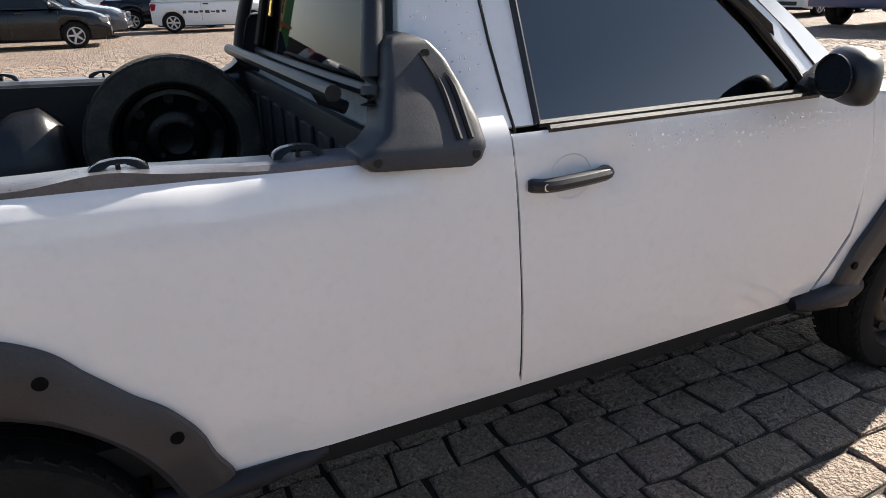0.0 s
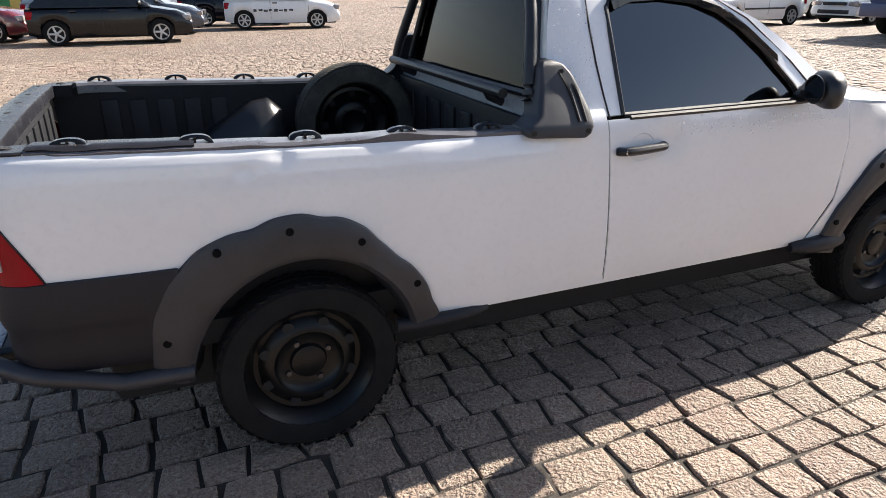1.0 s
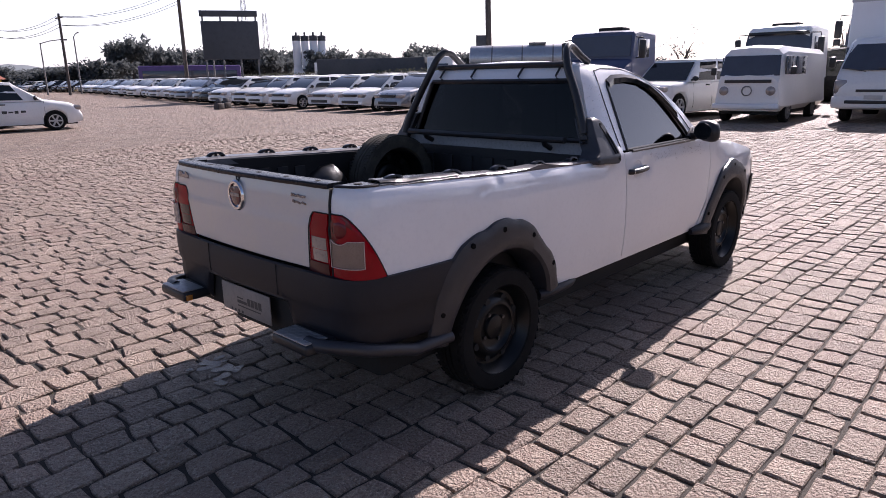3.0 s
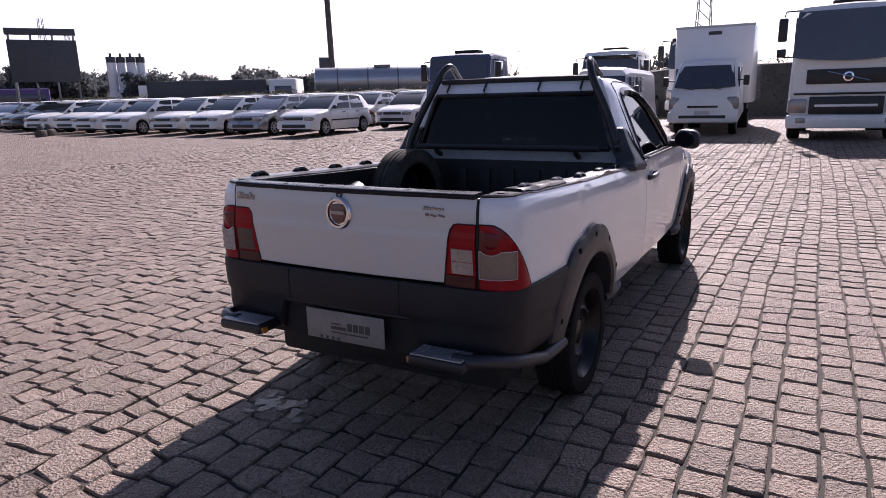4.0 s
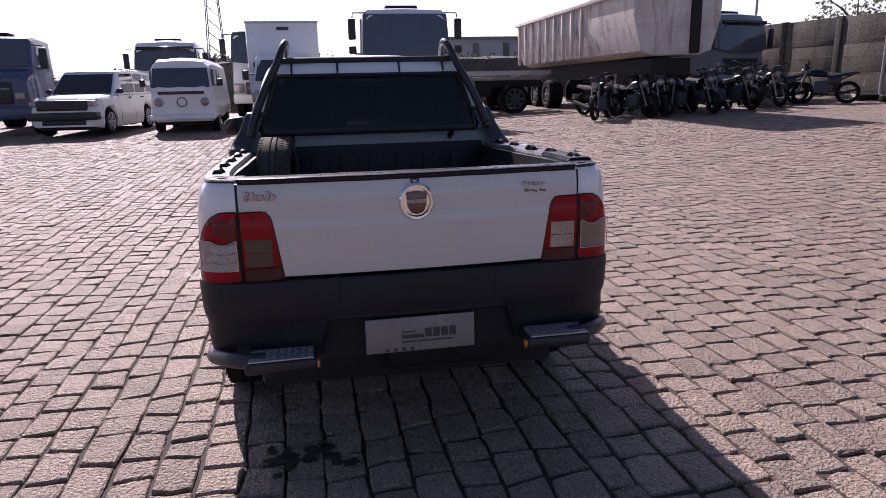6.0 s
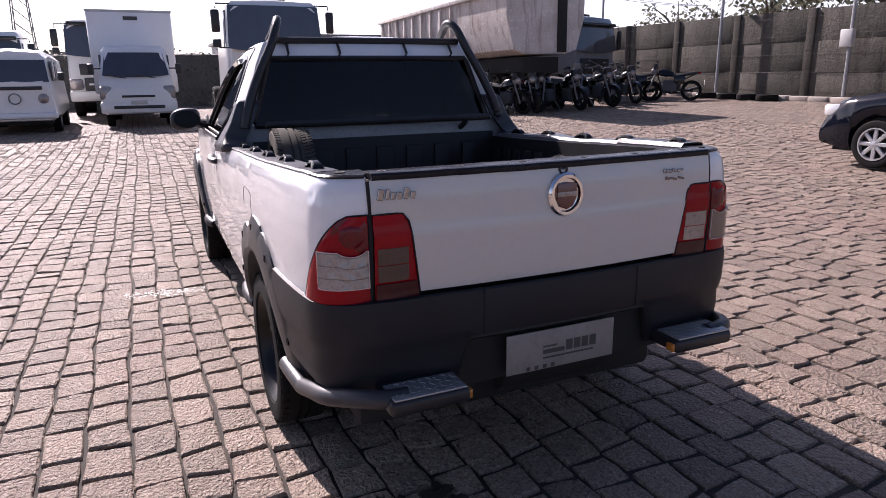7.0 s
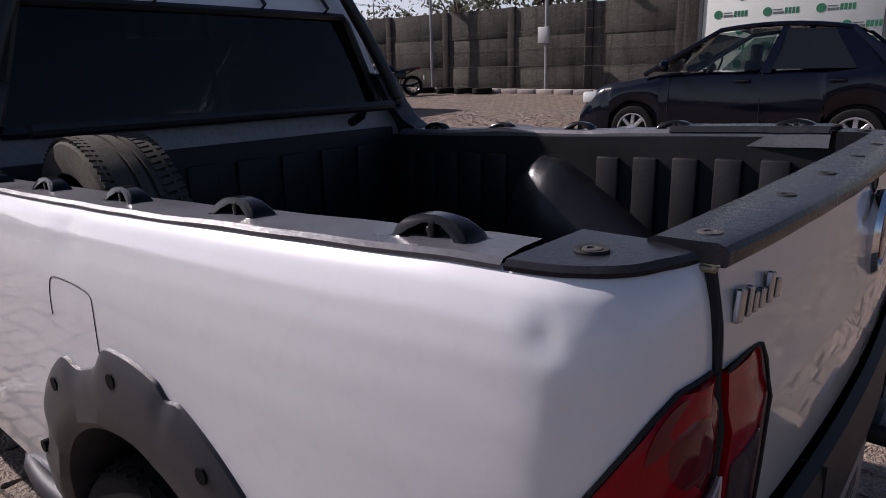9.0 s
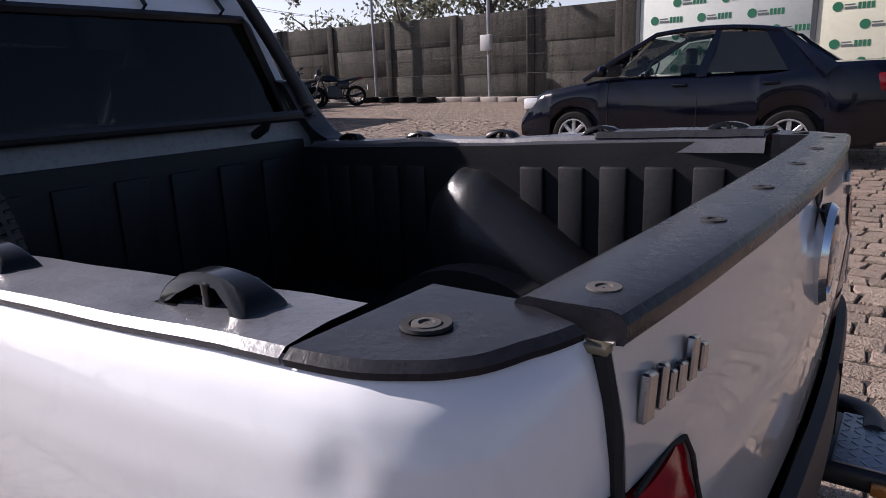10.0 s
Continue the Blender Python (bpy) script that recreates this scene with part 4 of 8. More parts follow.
def bumper_plan(u):
    """u from -1 (left wheel) over 0 (middle) to 1 (right wheel)."""
    side = 1 if u < 0 else -1
    a = abs(u)
    if a > 0.5:
        return skin, side, (a - 0.5) * 2 * S_B
    return None, side, a * 2 * 0.606


def bumper(u, k):
    z, off = [(0.715, -0.004), (0.712, 0.012), (0.69, 0.016), (0.60, 0.016), (0.575, 0.012), (0.555, 0.004), (0.50, 0.006), (0.455, 0.0), (0.42, -0.02)][k]
    f, side, q = bumper_plan(u)
    if f:
        p = f(q, max(z, 0.60), side, off)
        return (p[0] - 0.01 * max(0, 1 - q / 0.2), p[1], z)
    zc = z if z > 0.57 or q > 0.33 else 0.575 + (z - 0.575) * 0.15
    return (gate_x(q, 0.73) - off - 0.012, side * q, zc)


sheet(bm, bumper, span(-1, -0.5, 26) + span(-0.49, 0.49, 40) + span(0.5, 1, 26), list(range(9)))
bump = part("rear_bumper", bm, GREY_PL, pickup, "grey plastic rear bumper, scuffed at the corner", angle=0.8)
for side in (1, -1):
    bm = bmesh.new()
    pts = [skin(s, 0.62, side, 0.004) for s in span(0.10, S_B, 14)]
    pts = [(p[0] - 0.03 * max(0, 1 - i / 5), p[1], 0.445 - 0.075 * min(1, i / 8)) for i, p in enumerate(pts)]
    pts = [(-0.10, side * 0.56, 0.458), (-0.095, side * 0.62, 0.458), (-0.06, side * 0.675, 0.455)] + pts[1:]
    tube(bm, [(q.x, q.y - side * 0.012, q.z) for q in smooth_path(pts, 4)], 0.027, 18, True, 1.0)
    part("bumper_lip", bm, FLARE_PL, bump, "grey lower bumper lip")
    bm = bmesh.new()
    box(bm, -0.152, 0.02, side * 0.374, side * 0.615, 0.424, 0.470, 0.014, seg=3)
    step = part("step_block", bm, BLACK_PL, bump, "black bumper step")
    bm = bmesh.new()
    box(bm, -0.147, -0.042, side * 0.385, side * 0.602, 0.469, 0.475, 0.002)
    for i in range(5):
        for j in range(9):
            m = Matrix.Translation((-0.137 + 0.021 * i, side * (0.397 + 0.024 * j), 0.4755)) @ Matrix.Rotation(0.78 if (i + j) % 2 else -0.78, 4, "Z")
            box(bm, -0.008, 0.008, -0.0018, 0.0018, -0.001, 0.0011, 0, m)
    part("step_plate", bm, ALU, step, "checkered aluminium step plate")
    bm = bmesh.new()
    box(bm, -0.140, -0.11, side * 0.365, side * 0.376, 0.430, 0.456, 0.002)
    part("reflector", bm, AMBER, step, "small amber reflector")
bm = bmesh.new()
box(bm, 0.0, 0.05, -0.60, 0.60, 0.40, 0.60)
part("bumper_back", bm, DARK, bump)
# groove lines of the bumper
for y in (0.28, -0.28, 0.62, -0.62):
    bm = bmesh.new()
    box(bm, gate_x(0.3, 0.73) - 0.031 if abs(y) < 0.5 else -0.018, 0.0, y - 0.002, y + 0.002, 0.58, 0.712)
    part("bumper_seam", bm, DARK, bump)
# number plate holder with a dealer's plate, print drawn as bars
bm = bmesh.new()
box(bm, -0.041, -0.036, -0.200, 0.200, 0.418, 0.548, 0.001)
plate = part("number_plate", bm, DEALER, pickup, "dull white plate with dark print")
bm = bmesh.new()
for y0, y1, z0, z1 in ((0.07, -0.01, 0.468, 0.482), (-0.015, -0.04, 0.468, 0.503), (-0.045, -0.07, 0.468, 0.503), (-0.075, -0.10, 0.468, 0.503), (-0.105, -0.13, 0.468, 0.503), (0.07, -0.12, 0.452, 0.458), (0.07, 0.02, 0.49, 0.496)):
    box(bm, -0.0416, -0.0405, y1, y0, z0, z1)
for k in range(4):
    box(bm, -0.0416, -0.0405, 0.13 - 0.03 * k - 0.014, 0.13 - 0.03 * k, 0.421, 0.434, 0, None)
part("plate_print", bm, INK, plate, "dark print bars")

# under the body, bed floor, front wall
bm = bmesh.new()
box(bm, 0.22, 4.1, -0.60, 0.60, 0.20, 0.42, 0.03)
part("floor_pan", bm, DARK, pickup)
bm = bmesh.new()
cyl(bm, (0.25, -0.33, 0.33), (0.25, 0.1, 0.33), 0.10, n=20)
part("silencer", bm, DARK, pickup)
for ax in (AX_R, AX_F):
    bm = bmesh.new()
    cyl(bm, (ax, -0.6, WHEEL_R), (ax, 0.6, WHEEL_R), 0.045)
    part("axle", bm, DARK, pickup)
bm = bmesh.new()
box(bm, 0.06, 1.66, -0.72, 0.72, 0.42, 0.50)
box(bm, 1.66, 3.1, -0.74, 0.74, 0.40, 0.55)
box(bm, 3.1, 4.2, -0.45, 0.45, 0.42, 0.80)
part("underbody", bm, DARK, pickup)
bm = bmesh.new()
box(bm, 0.05, 1.66, -0.655, 0.655, 0.50, 0.52)
box(bm, 1.640, 1.665, -0.655, 0.655, 0.50, 1.022, 0.003)
liner = part("bed_liner", bm, LINER_DULL, pickup, "black ribbed bed liner")
for k in range(16):
    bm = bmesh.new()
    if k < 9:
        box(bm, 0.08, 1.62, -0.56 + 0.135 * k, -0.51 + 0.135 * k, 0.518, 0.532, 0.004)
    else:
        box(bm, 1.628, 1.643, -0.56 + 0.165 * (k - 9), -0.46 + 0.165 * (k - 9), 0.56, 0.97, 0.006)
    part("liner_rib", bm, LINER_DULL, liner)

# cab back, roof, windscreen, bonnet
def back_x(z):
    return lerp(z, [1.0, 1.43, 1.485, 1.51], [1.680, 1.755, 1.785, 1.86])


def back_half(z):
    return lerp(z, [1.0, 1.03, 1.2, 1.43, 1.485, 1.51], [0.735, 0.725, 0.662, 0.578, 0.55, 0.51])


win_lo, win_hi = 1.095, 1.415
bm = bmesh.new()
sheet(bm, lambda u, z: (back_x(z) - 0.02 * (1 - u * u), u * back_half(z), z), span(-1, 1, 16), [0.985, 1.03, 1.07, win_lo])
part("bulkhead", bm, BULKHEAD, pickup, "grey panel under the rear window", angle=0.8)
bm = bmesh.new()
sheet(bm, lambda u, z: (back_x(z) - 0.02 * (1 - u * u), u * back_half(z), z), span(-1, 1, 16), [win_hi, 1.44, 1.46, 1.485, 1.51])
for side in (1, -1):
    sheet(bm, lambda u, z: (back_x(z) - 0.02 * (1 - u * u), side * u * back_half(z), z), [0.90, 0.95, 1.0], span(win_lo, win_hi, 6))
part("cab_back", bm, WHITE, pickup, angle=0.8)
bm = bmesh.new()
sheet(bm, lambda u, z: (back_x(z) - 0.02 * (1 - u * u) + 0.006, u * back_half(z), z), span(-0.93, 0.93, 12), span(win_lo - 0.01, win_hi + 0.01, 6), 0.004)
part("rear_window", bm, GLASS_REAR, pickup, "dark tinted rear window")
bm = bmesh.new()
edge = [(u, win_lo) for u in span(-0.90, 0.90, 12)] + [(0.915, z) for z in span(win_lo + 0.02, win_hi - 0.02, 4)] + [(u, win_hi) for u in span(0.90, -0.90, 12)] + [(-0.915, z) for z in span(win_hi - 0.02, win_lo + 0.02, 4)]
edge.append(edge[0])
tube(bm, [(back_x(z) - 0.02 * (1 - u * u) - 0.003, u * back_half(z), z) for u, z in edge], 0.014, 6, False, 1.0)
part("rear_window_seal", bm, BLACK_PL, pickup)
bm = bmesh.new()


def roof_p(x, u):
    z = lerp(x, [1.79, 1.84, 1.9, 2.1, 2.27, 2.43, 2.56], [1.482, 1.494, 1.498, 1.496, 1.472, 1.422, 1.372])
    y = 0.762 - 0.40 * (z - 1.02) - lerp(z, [1.40, 1.46, 1.52], [0, 0.012, 0.05]) - max(0, 1.82 - x) * 0.28
    return (x, u * y, z + 0.034 * (1 - u ** 2))


sheet(bm, roof_p, [1.79, 1.84, 1.9, 2.0, 2.1, 2.2, 2.3, 2.4, 2.48, 2.56], span(-1, 1, 16), 0.02)
part("roof", bm, WHITE, pickup, angle=0.8)
bm = bmesh.new()
sheet(bm, lambda v, u: (2.54 + 0.52 * v + 0.06 * (1 - u * u), u * (0.575 + 0.11 * v), 1.375 - 0.325 * v), span(0, 1, 6), span(-1, 1, 10), 0.005)
part("windscreen", bm, GLASS_CLEAR, pickup)
for side in (1, -1):
    bm = bmesh.new()
    tube(bm, [(2.47 + 0.57 * v, side * (0.572 + 0.115 * v), 1.385 - 0.325 * v) for v in span(0, 1, 6)], 0.018, 8)
    part("screen_pillar", bm, WHITE, pickup)
bm = bmesh.new()


def hood(x, u):
    z = lerp(x, [3.05, 3.2, 3.6, 4.0, 4.2, 4.3], [1.012, 0.995, 0.955, 0.88, 0.81, 0.74])
    w = lerp(x, [3.05, 3.6, 4.0, 4.2, 4.3], [0.715, 0.70, 0.65, 0.60, 0.55])
    return (x + 0.05 * (1 - u * u) * (x > 4.1), u * w, z + 0.045 * (1 - abs(u) ** 2.2))


sheet(bm, hood, [3.05, 3.1, 3.2, 3.4, 3.6, 3.8, 4.0, 4.1, 4.2, 4.25, 4.3], span(-1, 1, 16), 0.01)
part("bonnet", bm, WHITE, pickup, angle=0.8)
bm = bmesh.new()
sheet(bm, lambda u, z: skin(S_F + (PS[-1] - S_F) * u, z, 1, 0.02), span(0, 1, 20), [0.28, 0.34, 0.5, 0.6, 0.64]) if (S_F := s_at(4.02)) else None
sheet(bm, lambda u, z: skin(S_F + (PS[-1] - S_F) * u, z, -1, 0.02), span(0, 1, 20), [0.28, 0.34, 0.5, 0.6, 0.64])
part("front_bumper", bm, GREY_PL, pickup)
bm = bmesh.new()
box(bm, 4.15, 4.33, -0.35, 0.35, 0.62, 0.74, 0.02)
part("grille", bm, BLACK_PL, pickup)
for side in (1, -1):
    bm = bmesh.new()
    sheet(bm, lambda u, z: skin(s_at(4.08) + 0.30 * u, z, side, 0.004), span(0, 1, 8), [0.62, 0.68, 0.74, 0.78], 0.01)
    part("headlamp", bm, CLEAR_LENS, pickup)
# cab interior
bm = bmesh.new()
for y in (0.36, -0.36):
    box(bm, 1.98, 2.40, y - 0.24, y + 0.24, 0.62, 0.80, 0.05)
    box(bm, 1.86, 2.0, y - 0.23, y + 0.23, 0.72, 1.16, 0.05, Matrix.Translation((0, 0, 0)) @ Matrix.Rotation(-0.06, 4, "Y"))
    box(bm, 1.84, 1.93, y - 0.13, y + 0.13, 1.17, 1.34, 0.04, Matrix.Rotation(-0.04, 4, "Y"))
part("seats", bm, SEAT, pickup)
bm = bmesh.new()
box(bm, 2.62, 3.1, -0.68, 0.68, 0.72, 0.985, 0.06)
box(bm, 1.72, 3.0, -0.70, 0.70, 0.54, 0.57)
lathe(bm, [(0.185, -0.012), (0.197, 0), (0.185, 0.012), (0.173, 0), (0.185, -0.012)], Matrix.Translation((2.50, 0.37, 0.98)) @ Matrix.Rotation(math.pi / 2, 4, "Z") @ Matrix.Rotation(-0.45, 4, "X"), 28)
part("dashboard", bm, BLACK_PL, pickup)

# roll bar with window guard
bm = bmesh.new()
tube(bm, [(back_x(1.5) - 0.055, y, 1.503) for y in span(-0.50, 0.50, 4)], 0.017, 10)
bar = part("window_guard", bm, BLACK_PL, pickup, "black tubular rear window guard")
bm = bmesh.new()
tube(bm, [(1.585, y, 1.105) for y in span(-0.60, 0.60, 4)], 0.018, 10)
part("lower_tube", bm, BLACK_PL, bar)
for y in (-0.44, -0.18, 0.18, 0.44):
    bm = bmesh.new()
    tube(bm, [(back_x(1.5) - 0.055, y, 1.50), (back_x(1.40) - 0.03, y, 1.44), (back_x(1.40) - 0.012, y, 1.425)], 0.0065, 8)
    part("strut", bm, BLACK_PL, bar)
for side in (1, -1):
    bm = bmesh.new()
    tube(bm, [(1.585, side * 0.46, 1.105), (1.60, side * 0.46, 1.075), (1.655, side * 0.46, 1.05)], 0.016, 8)
    part("foot", bm, BLACK_PL, bar)
# upright bars behind the seats, inside the rear window
for y in (-0.40, -0.20, 0.0, 0.20, 0.40):
    bm = bmesh.new()
    tube(bm, [(back_x(1.42) + 0.05, y * 0.95, 1.43), (back_x(1.1) + 0.05, y * 1.08, 1.06)], 0.010, 8)
    part("cab_bar", bm, GUARD, pickup)
for side in (1, -1):
    bm = bmesh.new()
    tube(bm, smooth_path([(1.635, side * 0.69, 1.09), (1.65, side * 0.665, 1.18), (1.685, side * 0.60, 1.33), (1.715, side * 0.525, 1.47), (1.745, side * 0.49, 1.555), (1.795, side * 0.47, 1.598), (1.85, side * 0.465, 1.592), (1.91, side * 0.47, 1.555), (1.985, side * 0.48, 1.515)], 5), [lerp(i, [0, 8, 14, 20, 40], [0.024, 0.023, 0.022, 0.021, 0.021]) for i in range(41)], 12)
    part("roll_bar_hoop", bm, BLACK_PL, bar, "black roll bar hoop")

# fuel flap on the left flank
bm = bmesh.new()
tube(bm, [skin_x(p.x, p.z, 1, 0.0) for p in smooth_path([(0.855, 0, 0.80), (0.855, 0, 0.88), (0.875, 0, 0.907), (0.99, 0, 0.91), (1.015, 0, 0.89), (1.02, 0, 0.84)], 5)], 0.0011, 5)
part("fuel_flap_seam", bm, DARK, pickup)

# spare wheel standing in the bed
spare = thing("spare_wheel", "used spare wheel standing upright in the pickup bed", "wheel", pose(1.36, 0.535, 0.815))
wheel(spare, pose(0, 0, 0, 0, 20, -4), False, STEEL_BLK, blocks=88, r=0.288, w=0.175, name="tyre", rubber=RUBBER_PALE)

# dried water drops near the belt line and on the pillar
bm = bmesh.new()
rd = random.Random(3)
for k in range(230):
    if k < 130:
        x, z = rd.uniform(2.2, 3.0), rd.gauss(0.965, 0.018)
        p, q = skin_x(x, min(z, 1.01), -1, 0.0), skin_x(x, min(z, 1.01), -1, 0.001)
    else:
        x, z = rd.uniform(1.72, 1.9), rd.uniform(1.1, 1.48)
        y = 0.762 - 0.40 * (z - 1.02) - lerp(z, [1.40, 1.46, 1.52], [0, 0.012, 0.05]) - max(0, 1.82 - x) * 0.28
        p, q = (x, -y, z), (x, -y - 0.001, z)
    cyl(bm, p, q, rd.uniform(0.0012, 0.003), 0.0008, 6)
tagged(part("water_drops", bm, CHROME, pickup), kind="stuff")


# ---- paints of the other vehicles ----
BLACK_CAR = mat("black_car_paint", (0.003, 0.0035, 0.005), rough=0.22, spec=0.35, coat=0.3, var=0.1, fine=30, rvar=0.05)
NAVY_CAR = mat("navy_car_paint", (0.002, 0.0028, 0.008), (0.0026, 0.0036, 0.010), rough=0.12, spec=0.26, coat=0.3, var=0.1, fine=30, rvar=0.05)
BLUE_CAR = mat("blue_truck_paint", (0.042, 0.055, 0.125), (0.06, 0.075, 0.15), rough=0.45, coat=0.4, var=0.1, fine=30)
SILVER_CAR = mat("silver_car_paint", (0.32, 0.33, 0.35), rough=0.3, metal=0.4, coat=0.8, var=0.06, fine=30)
RED_CAR = mat("dark_red_car_paint", (0.10, 0.015, 0.02), rough=0.25, coat=0.9, var=0.1, fine=30)
GREY_METAL = mat("grey_steel", (0.16, 0.16, 0.17), (0.24, 0.23, 0.22), rough=0.55, metal=0.5, var=0.15, scale=2, fine=30)
def streaked(name, a, b, stain, bump):
    """Weathered cast concrete: blotches, grit and dark runs down the face."""
    m, nt, p = nodes_of(name)
    pos = nt.nodes.new("ShaderNodeNewGeometry").outputs["Position"]
    mp = nt.nodes.new("ShaderNodeMapping")
    mp.inputs["Scale"].default_value = (1, 1, 0.12)
    nt.links.new(pos, mp.inputs[0])
    blot, run, grit = tex(nt, "ShaderNodeTexNoise", 1.3, 5, 0.65, pos), tex(nt, "ShaderNodeTexNoise", 4.5, 5, 0.7, mp.outputs[0]), tex(nt, "ShaderNodeTexNoise", 16, 5, 0.7, pos)
    c = mixc(nt, a, b, ramp(nt, blot.outputs["Fac"], 0.32, 0.68))
    c = mixc(nt, c, stain, ramp(nt, run.outputs["Fac"], 0.50, 0.72))
    c = mixc(nt, c, tuple(x * 1.5 for x in b), ramp(nt, grit.outputs["Fac"], 0.56, 0.78))
    nt.links.new(c, p.inputs["Base Color"])
    p.inputs["Roughness"].default_value = 0.95
    p.inputs["Specular IOR Level"].default_value = 0.2
    bp = nt.nodes.new("ShaderNodeBump")
    bp.inputs["Distance"].default_value = bump
    nt.links.new(grit.outputs["Fac"], bp.inputs["Height"])
    nt.links.new(bp.outputs[0], p.inputs["Normal"])
    return m


DUMP_MAT = streaked("dirty_dump_body_paint", (0.50, 0.45, 0.42), (0.66, 0.62, 0.59), (0.26, 0.19, 0.15), 0.004)
CONCRETE = streaked("rough_dark_concrete", (0.070, 0.065, 0.056), (0.110, 0.103, 0.088), (0.034, 0.031, 0.027), 0.025)
POST_MAT = streaked("wall_post_concrete", (0.046, 0.042, 0.037), (0.068, 0.062, 0.054), (0.028, 0.025, 0.022), 0.015)
FAR_WALL = mat("far_dark_wall", (0.04, 0.04, 0.042), (0.06, 0.058, 0.058), rough=0.9, scale=0.3, fine=3, var=0.15)
POLE_MAT = mat("galvanised_pole", (0.30, 0.30, 0.31), rough=0.5, metal=0.5, var=0.1)
WOOD_POLE = mat("dark_timber_pole", (0.07, 0.06, 0.055), (0.11, 0.095, 0.085), rough=0.9, var=0.2)
HEDGE = mat("clipped_hedge", (0.07, 0.07, 0.065), (0.105, 0.105, 0.095), rough=0.9, scale=1.5, fine=9, var=0.35, bump=0.08, bscale=6)
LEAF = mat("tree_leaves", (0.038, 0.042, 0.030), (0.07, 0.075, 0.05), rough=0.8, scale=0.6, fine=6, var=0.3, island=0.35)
# far crowns: the haze of distance is mixed into this pale blue-grey
LEAF_HAZED = mat("hazed_leaves", (0.09, 0.10, 0.105), (0.13, 0.145, 0.145), rough=0.9, scale=0.2, fine=2, var=0.2, island=0.25)


def leafy(m, share=0.5):
    """Let light through the leaves."""
    nt = m.node_tree
    p, out = nt.nodes["Principled BSDF"], nt.nodes["Material Output"]
    tl, mx = nt.nodes.new("ShaderNodeBsdfTranslucent"), nt.nodes.new("ShaderNodeMixShader")
    nt.links.new(p.inputs["Base Color"].links[0].from_socket, tl.inputs[0])
    mx.inputs[0].default_value = share
    nt.links.new(p.outputs[0], mx.inputs[1])
    nt.links.new(tl.outputs[0], mx.inputs[2])
    nt.links.new(mx.outputs[0], out.inputs[0])
    return m


LEAF_MID = mat("pale_leaves", (0.10, 0.105, 0.075), (0.16, 0.165, 0.12), rough=0.9, scale=0.5, fine=4, var=0.25, island=0.3)
leafy(LEAF, 0.4)
leafy(LEAF_HAZED)
leafy(LEAF_MID)
BARK = mat("bark", (0.07, 0.055, 0.045), rough=0.9, var=0.25, fine=40)
# hill colour holds the blue of the air in front of it
HILL = mat("hazed_hill", (0.10, 0.12, 0.135), (0.14, 0.16, 0.17), rough=1.0, scale=0.01, fine=0.06, var=0.1)
WAREHOUSE = mat("grey_cladding", (0.34, 0.35, 0.38), (0.42, 0.43, 0.46), rough=0.6, scale=0.2, fine=3, var=0.06)
BOARD_DARK = mat("billboard_back", (0.055, 0.06, 0.07), (0.075, 0.08, 0.09), rough=0.7, scale=0.6, fine=5, var=0.1)
BANNER = mat("banner_vinyl", (0.62, 0.66, 0.60), (0.70, 0.72, 0.68), rough=0.5, scale=0.7, fine=8, var=0.03)
BANNER_CREAM = mat("cream_vinyl", (0.60, 0.59, 0.46), (0.68, 0.67, 0.53), rough=0.5, scale=0.7, fine=8, var=0.03)
GREEN_PRINT = mat("green_print", (0.02, 0.16, 0.08), rough=0.5, var=0.05)
GREY_PRINT = mat("grey_print", (0.12, 0.14, 0.14), rough=0.5, var=0.05)
TANK_MAT = mat("tank_steel", (0.42, 0.43, 0.46), rough=0.35, metal=0.6, scale=0.5, fine=6, var=0.08)
# white lifted and cooled to carry the haze over the silos
SILO_MAT = mat("hazed_white", (0.80, 0.82, 0.85), rough=0.5, scale=0.1, fine=1, var=0.06)
KERB_MAT = mat("kerb_stone", (0.30, 0.26, 0.23), (0.40, 0.35, 0.31), rough=0.9, scale=2, fine=30, var=0.2, bump=0.01)
TILE = mat("terracotta_roof", (0.30, 0.11, 0.07), rough=0.8, var=0.15)
YELLOW = mat("yellow_wall", (0.55, 0.42, 0.12), rough=0.7, var=0.1, scale=0.5)
GREEN_WALL = mat("green_wall", (0.05, 0.20, 0.08), rough=0.7, var=0.1, scale=0.5)


def on_ground(x, y, rz=0.0, dz=0.0):
    return pose(x, y, ground_z(x, y) + dz, 0, 0, rz)


def alloy(parent, m, flip, r, w, material, spokes=6):
    mm = m @ (Matrix.Rotation(math.pi, 4, "Z") if flip else Matrix.Identity(4))
    t = part("wheel", tyre_bm(mm, r, w, 28), RUBBER, parent)
    bm = bmesh.new()
    h = w / 2
    lathe(bm, [(r * 0.68, h * 0.5), (r * 0.70, h * 0.98), (r * 0.64, h * 0.98), (r * 0.60, h * 0.5)], mm, 28)
    lathe(bm, [(r * 0.16, h * 0.4), (r * 0.15, h * 0.9), (0.001, h * 0.95)], mm, 16)
    for k in range(spokes):
        a = 2 * math.pi * k / spokes
        box(bm, r * 0.1, r * 0.65, h * 0.55, h * 0.88, -r * 0.085, r * 0.085, 0.008, mm @ Matrix.Rotation(a, 4, "Y"), 1)
    part("rim", bm, material, t)
    bm = bmesh.new()
    lathe(bm, [(r * 0.66, h * 0.3), (0.001, h * 0.32)], mm, 24)
    part("wheel_back", bm, DARK, t)
    return t


